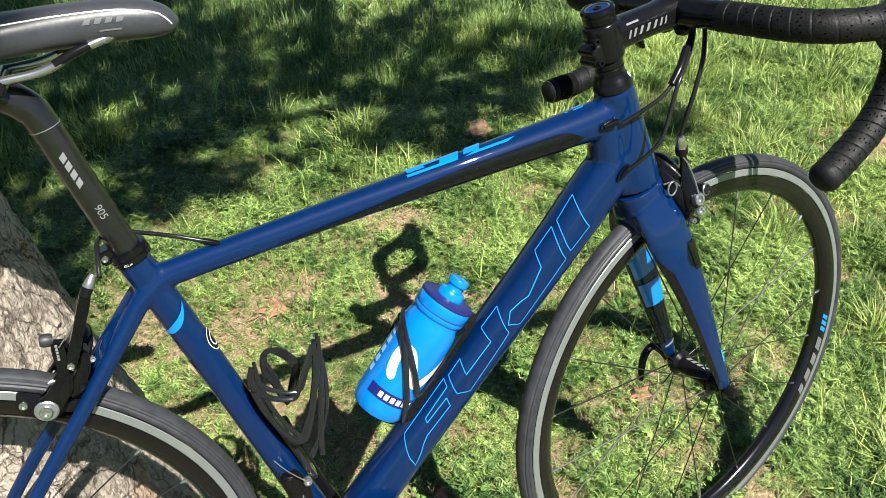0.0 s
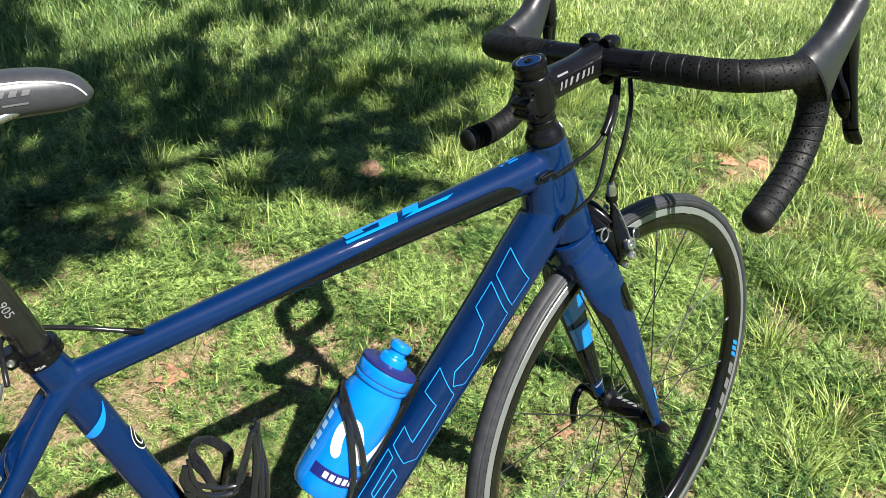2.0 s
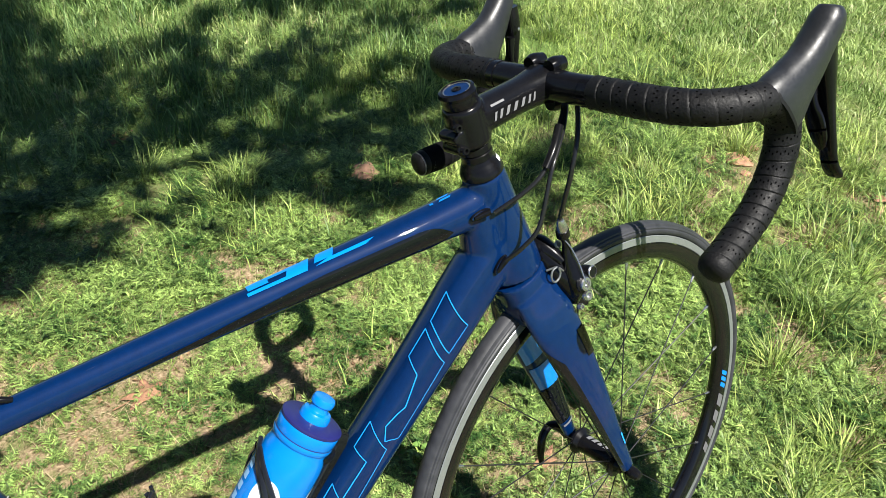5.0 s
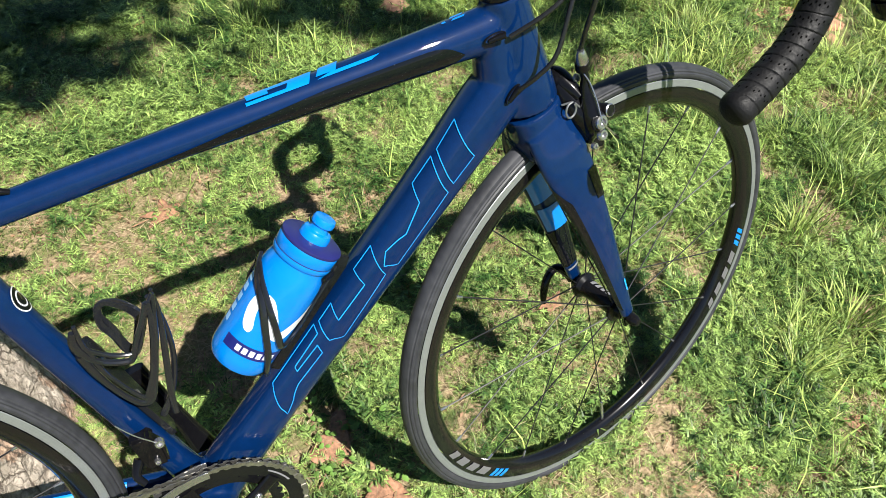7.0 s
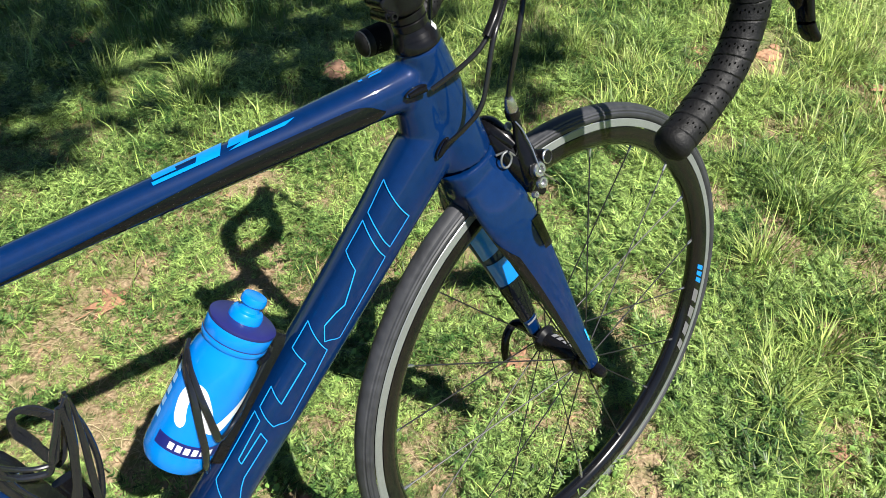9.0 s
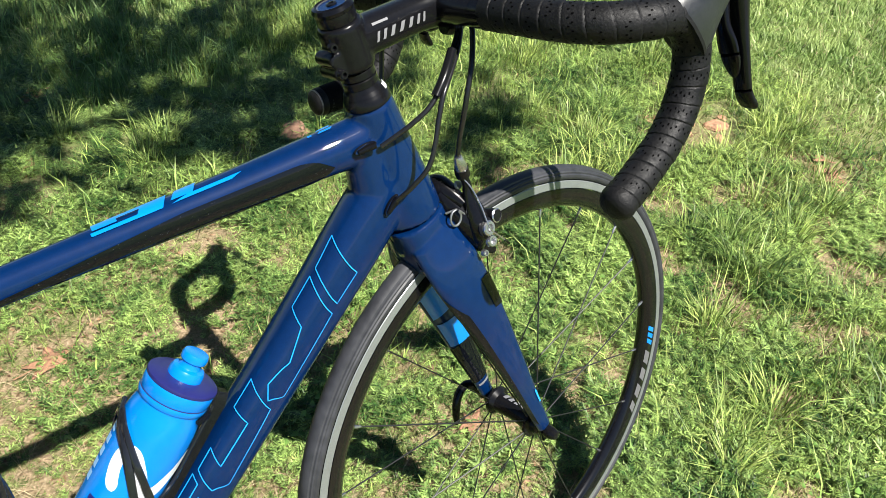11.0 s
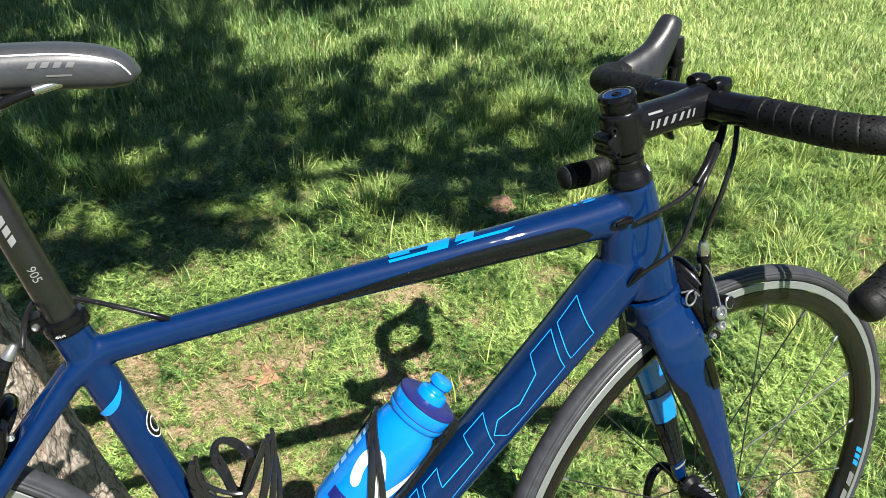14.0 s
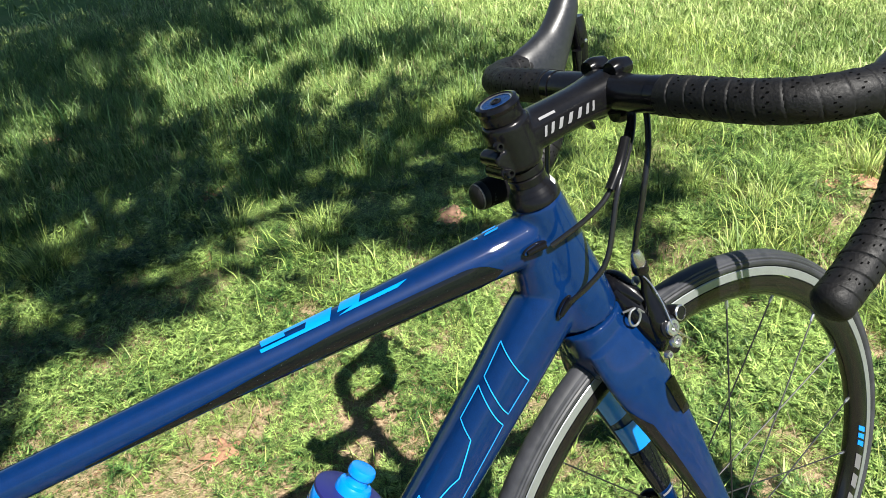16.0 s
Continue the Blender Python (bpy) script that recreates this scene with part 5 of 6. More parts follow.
wing([(-0.007, 0.474), (-0.014, 0.490), (-0.019, 0.510), (-0.027, 0.530), (-0.025, 0.549), (-0.016, 0.555), (-0.005, 0.546), (0.005, 0.535), (0.010, 0.520), (0.003, 0.500), (-0.005, 0.480)], 0.036, [0.011, 0.011, 0.010, 0.008, 0.0075, 0.0075, 0.008, 0.011, 0.012, 0.012, 0.010], "cage_strap", empty)
part("cage_spine", prism([(-0.110, -0.010), (0.030, -0.020), (0.052, -0.016), (0.060, -0.005), (0.060, 0.005), (0.052, 0.016), (0.030, 0.020), (-0.110, 0.010)], 0.007, axes(V(-0.034, 0, 0.486), CA, V(0.962, 0, 0.272)), 0.0012), CAGE, empty)
bolt(V(-0.040, -0.004, 0.520), V(0.962, 0, 0.272), 0.0045, 0.004, empty)
bolt(V(-0.024, -0.004, 0.455), V(0.962, 0, 0.272), 0.0045, 0.004, empty)

# ---- tree: trunk beside the bicycle, unseen limbs and crown overhead ----
BARK = bpy.data.materials.new("flaking grey-brown bark")
BARK.use_nodes = True
nt = BARK.node_tree
bs = nt.nodes["Principled BSDF"]
bs.inputs["Roughness"].default_value, bs.inputs["Specular IOR Level"].default_value = 0.9, 0.2
tc = nt.nodes.new("ShaderNodeTexCoord")
mp = nt.nodes.new("ShaderNodeMapping")
mp.inputs["Scale"].default_value = (1, 1, 0.62)
nt.links.new(tc.outputs["Object"], mp.inputs[0])
ramps = []
for sc, stops in ((9, ((0.38, (0.38, 0.320, 0.260)), (0.545, (0.50, 0.420, 0.335)), (0.575, (0.47, 0.230, 0.115)))), (70, ((0.34, (0.11, 0.090, 0.072)), (0.45, (0.40, 0.345, 0.285)), (0.66, (0.62, 0.545, 0.46))))):
    nz = nt.nodes.new("ShaderNodeTexNoise")
    nz.inputs["Scale"].default_value, nz.inputs["Detail"].default_value, nz.inputs["Roughness"].default_value = sc, 8, 0.62
    nt.links.new(mp.outputs[0], nz.inputs["Vector"])
    cr = nt.nodes.new("ShaderNodeValToRGB")
    cr.color_ramp.elements.new(0.5)
    for e, (pos, col) in zip(cr.color_ramp.elements, stops):
        e.position, e.color = pos, (*col, 1)
    nt.links.new(nz.outputs[0], cr.inputs[0])
    ramps.append((nz, cr))
mx = nt.nodes.new("ShaderNodeMix")
mx.data_type, mx.inputs[0].default_value = "RGBA", 0.55
nt.links.new(ramps[0][1].outputs[0], mx.inputs[6])
nt.links.new(ramps[1][1].outputs[0], mx.inputs[7])
# fissures between the bark plates, bent by noise
bend = nt.nodes.new("ShaderNodeVectorMath")
bend.operation = "MULTIPLY_ADD"
bend.inputs[1].default_value = (0.11, 0.11, 0.11)
nt.links.new(ramps[0][0].outputs["Color"], bend.inputs[0])
nt.links.new(mp.outputs[0], bend.inputs[2])
cracks = []
for sc, w in ((16, 0.035), (52, 0.06)):
    vo = nt.nodes.new("ShaderNodeTexVoronoi")
    vo.feature = "DISTANCE_TO_EDGE"
    vo.inputs["Scale"].default_value = sc
    nt.links.new(bend.outputs[0], vo.inputs["Vector"])
    rg = nt.nodes.new("ShaderNodeMapRange")
    rg.inputs[2].default_value = w
    nt.links.new(vo.outputs[0], rg.inputs[0])
    cracks.append(rg)
both = nt.nodes.new("ShaderNodeMath")
both.operation = "MULTIPLY_ADD"
both.inputs[1].default_value, both.inputs[2].default_value = 0.5, 0.5
nt.links.new(cracks[1].outputs[0], both.inputs[0])
seam = nt.nodes.new("ShaderNodeMath")
seam.operation = "MULTIPLY"
nt.links.new(cracks[0].outputs[0], seam.inputs[0])
nt.links.new(both.outputs[0], seam.inputs[1])
dk = nt.nodes.new("ShaderNodeMix")
dk.data_type = "RGBA"
dk.inputs[6].default_value = (0.16, 0.128, 0.10, 1)
nt.links.new(seam.outputs[0], dk.inputs[0])
nt.links.new(mx.outputs[2], dk.inputs[7])
nt.links.new(dk.outputs[2], bs.inputs["Base Color"])
hgt = nt.nodes.new("ShaderNodeMath")
hgt.operation = "MULTIPLY_ADD"
hgt.inputs[1].default_value = 0.35
nt.links.new(seam.outputs[0], hgt.inputs[0])
nt.links.new(ramps[1][0].outputs[0], hgt.inputs[2])
bp = nt.nodes.new("ShaderNodeBump")
bp.inputs["Distance"].default_value, bp.inputs["Strength"].default_value = 0.016, 1.0
nt.links.new(hgt.outputs[0], bp.inputs["Height"])
nt.links.new(bp.outputs[0], bs.inputs["Normal"])

tree = new("tree")
tagged(tree, "rough grey-brown tree with flaking bark beside the lawn", "tree")


def trunk_at(z):
    return Vector((-0.447 - 0.10 * z, 0.39 + 0.02 * z, z)), 0.208 + 0.078 * math.exp(-max(z, 0) / 0.5) - 0.02 * max(0, z - 1)


bm = bmesh.new()
seg, prev = 220, None
ANG = [2 * math.pi * k / seg + 0.75 * math.sin(2 * math.pi * k / seg + 0.9) for k in range(seg)]
zs = list(np.linspace(-0.06, 1.15, 160)) + list(np.linspace(1.3, 3.0, 24))
for z in zs:
    c, r = trunk_at(z)
    cur = []
    for k in range(seg):
        o = Vector((math.cos(ANG[k]), math.sin(ANG[k]), 0))
        wob = noise.noise(o * 1.6 + Vector((0, 0, z * 0.8))) * 0.020 + noise.noise(o * 5 + Vector((3, 1, z * 2.5))) * 0.010
        q = Vector((o.x * r / 0.022, o.y * r / 0.022, z / 0.048)) + 1.1 * noise.noise_vector(Vector((o.x * 9, o.y * 9, z * 11)))
        d = noise.voronoi(q)[0]
        gap = min(1.0, (d[1] - d[0]) / 0.20)
        deep = 0.35 + 0.65 * min(1.0, max(0.0, 0.5 + 1.6 * noise.noise(q * 0.22 + Vector((7, 2, 5)))))
        plate = 0.0050 * deep * (gap - 1) + 0.004 * noise.noise(q * 0.35) + 0.0026 * noise.cell(q * 0.9) + 0.0024 * noise.noise(q * 2.1) + 0.0020 * noise.noise(q * 4.7)
        cur.append(bm.verts.new(c + o * (r + wob + plate)))
    if prev:
        for k in range(seg):
            bm.faces.new((prev[k], prev[(k + 1) % seg], cur[(k + 1) % seg], cur[k]))
    prev = cur
bm.faces.new(prev)
trunk = part("trunk", bm, BARK, tree, "thick trunk with cracked, flaking bark")
trunk.modifiers.clear()
top = trunk_at(2.9)[0]
limb_ends = [((-0.2, 0.1, 3.5), (0.3, 0.2, 4.3), (0.6, 0.4, 4.7)), ((-1.0, -0.2, 3.7), (-1.3, -0.6, 4.5), (-1.4, -1.0, 4.9)), ((-1.3, 0.2, 3.8), (-1.9, -0.5, 4.6), (-2.3, -1.0, 5.0)), ((-0.3, 0.9, 3.8), (0.5, 1.2, 4.6), (1.3, 1.2, 5.2)), ((-1.0, 1.0, 3.9), (-1.6, 1.8, 4.8), (-2.0, 2.6, 5.3))]
for p in limb_ends:
    part("limb", cable([top - V(0, 0, 0.25), *[V(*q) for q in p]], [0.14, 0.085, 0.045, 0.015], 14, 8), BARK, tree)


def foliage(name, c1, c2, spread, scale):
    """A leaf material: two tones by noise, a random tone a leaf, light through the blade."""
    m = mat(name, c1, 0.48, 0, 0.3, scale, per="island", spread=spread, color2=c2, specular=0.4, span=0.19)
    nt = m.node_tree
    p, out = nt.nodes["Principled BSDF"], nt.nodes["Material Output"]
    tr, mixs = nt.nodes.new("ShaderNodeBsdfTranslucent"), nt.nodes.new("ShaderNodeMixShader")
    src = p.inputs["Base Color"].links[0].from_socket
    nt.links.new(src, tr.inputs[0])
    mixs.inputs[0].default_value = 0.24
    nt.links.new(p.outputs[0], mixs.inputs[1])
    nt.links.new(tr.outputs[0], mixs.inputs[2])
    nt.links.new(mixs.outputs[0], out.inputs[0])
    return m


def soup(name, verts, per, tris, material):
    """One mesh of many alike small pieces: verts (n, per, 3), tris within a piece."""
    n = len(verts)
    tri = (np.array(tris)[None] + per * np.arange(n)[:, None, None]).reshape(-1, 3)
    me = bpy.data.meshes.new(name)
    me.vertices.add(n * per)
    me.vertices.foreach_set("co", np.ascontiguousarray(verts, dtype=np.float32).ravel())
    me.loops.add(tri.size)
    me.loops.foreach_set("vertex_index", tri.ravel().astype(np.int32))
    me.polygons.add(len(tri))
    me.polygons.foreach_set("loop_start", np.arange(0, tri.size, 3, dtype=np.int32))
    me.update()
    me.materials.append(material)
    return new(name, me)


def lattice(x, y, scale, seed):
    """Smooth value noise in 0..1, two octaves."""
    out = 0
    for o, w in ((1, 0.65), (2.3, 0.35)):
        g = np.random.default_rng(seed + int(o * 10)).random((128, 128))
        u, v = x / scale * o + 40, y / scale * o + 40
        i, j = np.floor(u).astype(int), np.floor(v).astype(int)
        fu, fv = u - i, v - j
        fu, fv = fu * fu * (3 - 2 * fu), fv * fv * (3 - 2 * fv)
        G = lambda a, b: g[a % 128, b % 128]
        out = out + w * ((G(i, j) * (1 - fu) + G(i + 1, j) * fu) * (1 - fv) + (G(i, j + 1) * (1 - fu) + G(i + 1, j + 1) * fu) * fv)
    return out


def inside(poly, x, y):
    c = np.zeros(len(x), bool)
    for (x0, y0), (x1, y1) in zip(poly, poly[1:] + poly[:1]):
        if y0 != y1:
            c ^= ((y0 > y) != (y1 > y)) & (x < (x1 - x0) * (y - y0) / (y1 - y0) + x0)
    return c


# unseen crown leaves are placed so their shade falls on these lawn stretches
SHADE = [
    [(-2.48, 1.542), (-0.553, 1.292), (-0.297, 1.31), (-0.08, 1.27), (0.16, 1.23), (0.30, 1.29), (0.473, 1.33), (0.764, 1.27), (0.959, 1.421), (1.249, 1.523), (1.506, 1.723), (1.405, 1.992), (1.118, 2.112), (0.955, 2.374), (0.534, 2.553), (0.182, 2.703), (0.126, 3.033), (0.77, 3.181), (1.143, 3.337), (1.02, 3.763), (0.812, 4.078), (0.55, 4.9), (0.1, 6.0), (-1.989, 6.3)],
    [(0.814, 2.437), (1.145, 2.259), (1.717, 2.072), (1.924, 2.369), (1.458, 3.005), (0.952, 3.137), (0.768, 2.815)],
    [(-1.1, 0.84), (-0.46, 0.80), (-0.36, 0.79), (-0.37, 0.90), (-0.42, 1.30), (-0.45, 1.453), (-1.1, 1.467)],
    [(1.12, 0.95), (1.27, 0.88), (1.40, 1.07), (1.42, 1.38), (1.27, 1.20)],
    [(0.68, 1.22), (0.80, 1.13), (0.98, 1.18), (1.06, 1.45), (0.95, 1.56), (0.72, 1.45)],
    ]
# thinner leaves over the gap between them
LIGHT_SHADE = [(0.008, 2.154), (0.814, 2.049), (0.954, 2.728), (0.861, 3.299), (0.087, 3.235)]
UPPER = [(-0.768, 2.681), (0.156, 2.409), (1.668, 2.116), (1.883, 3.82), (-0.672, 4.165)]
THIN = [(0.421, 1.158), (1.598, 1.128), (1.577, 1.943), (0.479, 1.881)]
rng = np.random.default_rng(5)
n = 72000
gx, gy = rng.uniform(-2.6, 2.3, n), rng.uniform(0.6, 6.5, n)
jx, jy = gx + 0.36 * (lattice(gx, gy, 0.18, 3) - 0.5), gy + 0.36 * (lattice(gx, gy, 0.18, 9) - 0.5)
keep = np.zeros(n, bool)
for poly in SHADE:
    keep |= inside(poly, jx, jy)
sparse = inside(THIN, gx, gy) | inside(UPPER, gx, gy)
edge = (gy < 1.75) & (gx > -0.5) & (gx < 0.5)
keep &= 0.6 * lattice(gx, gy, 0.17, 21) + 0.4 * lattice(gx, gy, 0.06, 22) > np.where(inside(UPPER, gx, gy), np.where(gx < 0.05, 0.36, np.where(gx < 1.05, 0.43, 0.50)), np.where(sparse, 0.39, np.where(edge, 0.37, 0.34)))
keep |= inside(LIGHT_SHADE, jx, jy) & (0.5 * lattice(gx, gy, 0.22, 24) + 0.5 * lattice(gx, gy, 0.07, 25) > 0.57)
gx, gy = gx[keep], gy[keep]
n = len(gx)
h = rng.uniform(3.3, 5.0, n)
pos = np.stack([gx + SUN.x / SUN.z * h, gy + SUN.y / SUN.z * h, h], 1)
R = rng.normal(size=(n, 3))
R /= np.linalg.norm(R, axis=1)[:, None]
Q = np.cross(R, rng.normal(size=(n, 3)))
Q /= np.linalg.norm(Q, axis=1)[:, None]
L, W = rng.uniform(0.034, 0.055, n)[:, None], rng.uniform(0.020, 0.033, n)[:, None]
leafv = np.stack([pos - R * L, pos - R * L * 0.2 + Q * W, pos + R * L, pos - R * L * 0.2 - Q * W], 1)
for end in ((-2.2, -0.9, 5.1), (-1.9, 2.4, 5.4), (1.2, 1.2, 5.3), (-0.4, 0.9, 4.9)):
    m = 5000
    c = np.array(end) + rng.normal(size=(m, 3)) * (0.42, 0.42, 0.22)
    a, b = rng.normal(size=(m, 3)) * 0.024, rng.normal(size=(m, 3)) * 0.013
    leafv = np.concatenate([leafv, np.stack([c - a, c - a * 0.2 + b, c + a, c - a * 0.2 - b], 1)])
crown = soup("crown", leafv, 4, [[0, 1, 2], [0, 2, 3]], foliage("tree leaf", (0.035, 0.08, 0.02), (0.05, 0.11, 0.03), 0.3, 20))
crown.parent = tree
tagged(crown, "airy crown of small green leaves")

# ---- lawn ----
SOIL = bpy.data.materials.new("dry reddish soil under lawn")
SOIL.use_nodes = True
nt = SOIL.node_tree
bs = nt.nodes["Principled BSDF"]
bs.inputs["Roughness"].default_value, bs.inputs["Specular IOR Level"].default_value = 0.95, 0.15
tc = nt.nodes.new("ShaderNodeTexCoord")
cols = []
for sc, stops in ((4.0, ((0.35, (0.15, 0.115, 0.060)), (0.55, (0.28, 0.205, 0.125)), (0.75, (0.40, 0.27, 0.17)))), (160, ((0.3, (0.07, 0.052, 0.030)), (0.5, (0.27, 0.20, 0.125)), (0.72, (0.56, 0.43, 0.29))))):
    nz = nt.nodes.new("ShaderNodeTexNoise")
    nz.inputs["Scale"].default_value, nz.inputs["Detail"].default_value = sc, 7
    nt.links.new(tc.outputs["Object"], nz.inputs["Vector"])
    cr = nt.nodes.new("ShaderNodeValToRGB")
    cr.color_ramp.elements.new(0.5)
    for e, (q, col) in zip(cr.color_ramp.elements, stops):
        e.position, e.color = q, (*col, 1)
    nt.links.new(nz.outputs[0], cr.inputs[0])
    cols.append((nz, cr))
mx = nt.nodes.new("ShaderNodeMix")
mx.data_type, mx.inputs[0].default_value = "RGBA", 0.5
nt.links.new(cols[0][1].outputs[0], mx.inputs[6])
nt.links.new(cols[1][1].outputs[0], mx.inputs[7])
film = nt.nodes.new("ShaderNodeTexNoise")
film.inputs["Scale"].default_value, film.inputs["Detail"].default_value, film.inputs["Roughness"].default_value = 22, 8, 0.7
nt.links.new(tc.outputs["Object"], film.inputs["Vector"])
fm = nt.nodes.new("ShaderNodeMapRange")
fm.inputs[1].default_value, fm.inputs[2].default_value, fm.inputs[4].default_value = 0.46, 0.60, 0.75
nt.links.new(film.outputs[0], fm.inputs[0])
green = nt.nodes.new("ShaderNodeMix")
green.data_type = "RGBA"
green.inputs[7].default_value = (0.115, 0.135, 0.045, 1)
nt.links.new(fm.outputs[0], green.inputs[0])
nt.links.new(mx.outputs[2], green.inputs[6])
far = nt.nodes.new("ShaderNodeVectorMath")
far.operation = "LENGTH"
flat = nt.nodes.new("ShaderNodeMapping")
flat.inputs["Scale"].default_value = (0.62, 1, 1)
nt.links.new(tc.outputs["Object"], flat.inputs[0])
nt.links.new(flat.outputs[0], far.inputs[0])
fr = nt.nodes.new("ShaderNodeMapRange")
fr.inputs[1].default_value, fr.inputs[2].default_value = 1.6, 2.15
patchy = nt.nodes.new("ShaderNodeTexNoise")
patchy.inputs["Scale"].default_value, patchy.inputs["Detail"].default_value = 1.7, 6
nt.links.new(tc.outputs["Object"], patchy.inputs["Vector"])
ragged = nt.nodes.new("ShaderNodeMath")
ragged.operation, ragged.inputs[1].default_value = "MULTIPLY_ADD", 0.7
nt.links.new(patchy.outputs[0], ragged.inputs[0])
nt.links.new(far.outputs["Value"], ragged.inputs[2])
nt.links.new(ragged.outputs[0], fr.inputs[0])
turf = nt.nodes.new("ShaderNodeValToRGB")
turf.color_ramp.elements.new(0.5)
for e, (q, col) in zip(turf.color_ramp.elements, ((0.32, (0.090, 0.150, 0.040)), (0.50, (0.130, 0.205, 0.055)), (0.68, (0.190, 0.225, 0.080)))):
    e.position, e.color = q, (*col, 1)
tuft = nt.nodes.new("ShaderNodeTexNoise")
tuft.inputs["Scale"].default_value, tuft.inputs["Detail"].default_value, tuft.inputs["Roughness"].default_value = 3.5, 9, 0.72
nt.links.new(tc.outputs["Object"], tuft.inputs["Vector"])
nt.links.new(tuft.outputs[0], turf.inputs[0])
mg = nt.nodes.new("ShaderNodeMix")
mg.data_type = "RGBA"
nt.links.new(turf.outputs[0], mg.inputs[7])
nt.links.new(fr.outputs[0], mg.inputs[0])
nt.links.new(green.outputs[2], mg.inputs[6])
nt.links.new(mg.outputs[2], bs.inputs["Base Color"])
bp = nt.nodes.new("ShaderNodeBump")
bp.inputs["Distance"].default_value = 0.006
nt.links.new(cols[1][0].outputs[0], bp.inputs["Height"])
nt.links.new(bp.outputs[0], bs.inputs["Normal"])


def lift(x, y):
    """The lawn's own small ups and downs, in metres."""
    near = np.exp(-(x * x + y * y) / 60)
    return ((lattice(x, y, 0.35, 61) - 0.5) * 0.022 + (lattice(x, y, 0.09, 62) - 0.5) * 0.008) * near - 0.004


g = np.linspace(-1, 1, 251)
g = np.sign(g) * (np.abs(g) * 5 + np.abs(g) ** 7 * 400)
X, Y = np.meshgrid(g + 0.6, g + 1.2, indexing="ij")
Z = lift(X, Y)
m = len(g)
I = np.arange(m * m).reshape(m, m)
quads = np.stack([I[:-1, :-1], I[1:, :-1], I[1:, 1:], I[:-1, 1:]], -1).reshape(-1, 4)
me = bpy.data.meshes.new("ground")
me.from_pydata(np.stack([X, Y, Z], -1).reshape(-1, 3).tolist(), [], quads.tolist())
me.materials.append(SOIL)
for f in me.polygons:
    f.use_smooth = True
tagged(new("ground", me), "dry reddish-brown soil under a patchy lawn", "lawn", kind="structure")

# bare patches: x, y, half sizes, strength
BARE = [(-0.148, 0.815, 0.26, 0.13, 0.72), (0.126, 0.172, 0.14, 0.10, 0.85), (-0.037, 0.56, 0.30, 0.20, 0.62), (0.439, 1.027, 0.12, 0.09, 0.92), (0.241, 0.976, 0.10, 0.06, 0.7), (0.632, 0.276, 0.09, 0.07, 0.7), (1.861, 0.859, 0.20, 0.13, 1.0), (1.993, 0.473, 0.12, 0.13, 0.95), (1.611, 0.58, 0.25, 0.15, 0.4), (0.215, 0.66, 0.24, 0.14, 0.40), (1.33, 1.282, 0.07, 0.05, 0.9), (1.51, 1.36, 0.06, 0.04, 0.85), (1.272, 1.013, 0.05, 0.05, 0.6), (0.869, 0.184, 0.045, 0.04, 0.9), (1.058, 0.084, 0.04, 0.035, 0.85), (1.74, 0.516, 0.08, 0.05, 0.85), (1.858, 0.768, 0.12, 0.05, 0.9)]


def cover(x, y):
    """How thickly things grow, 0..1."""
    c = 0.25 + np.clip((lattice(x, y, 0.16, 71) - 0.22) * 3.2, 0, 1) * 0.45 + np.clip((lattice(x, y, 0.5, 72) - 0.2) * 2.4, 0, 1) * 0.35
    c = np.clip(c + 0.45 * np.clip((y - 1.15) / 0.3, 0, 1), 0, 1)
    for bx, by, rx, ry, s in BARE:
        c = c * (1 - s * np.exp(-(((x - bx) / rx) ** 2 + ((y - by) / ry) ** 2) ** 1.5))
    return c


def scatter(count, box, seed, fn):
    r = np.random.default_rng(seed)
    x, y = r.uniform(box[0], box[2], count), r.uniform(box[1], box[3], count)
    k = r.random(count) < fn(x, y)
    return x[k], y[k], r


def blades(name, x, y, rng, height, width, material, label, flat=1.0, cluster=None):
    """Bent grass blades rooted at x, y, as one mesh."""
    n = len(x)
    h = height * rng.lognormal(0, 0.35, n)
    a = rng.uniform(0, 2 * np.pi, n) if cluster is None else cluster
    lean = rng.uniform(0.15, 1.25, n) * flat
    w = width * rng.uniform(0.6, 1.4, n)
    f = a + np.pi / 2 + rng.normal(0, 0.5, n)
    z0 = lift(x, y) - 0.002
    v = np.zeros((n, 5, 3))
    wx, wy = np.cos(f) * w / 2, np.sin(f) * w / 2
    for k, (t, ww) in enumerate(((0, 0.8), (0.5, 1.0), (1, 0))):
        px, py = x + np.cos(a) * lean * h * t * t * 0.8, y + np.sin(a) * lean * h * t * t * 0.8
        pz = z0 + h * np.maximum(0.05 * t, (t - 0.33 * lean * t * t))
        if k < 2:
            v[:, 2 * k] = np.stack([px - wx * ww, py - wy * ww, pz], 1)
            v[:, 2 * k + 1] = np.stack([px + wx * ww, py + wy * ww, pz], 1)
        else:
            v[:, 4] = np.stack([px, py, pz], 1)
    return tagged(soup(name, v, 5, [[0, 1, 3], [0, 3, 2], [2, 3, 4]], material), label, "grass", kind="stuff")


def clump(x, y):
    """Where plants crowd together, 0..1."""
    return np.clip((0.65 * lattice(x, y, 0.11, 201) + 0.35 * lattice(x, y, 0.045, 202) - 0.36) * 4.2, 0, 1)


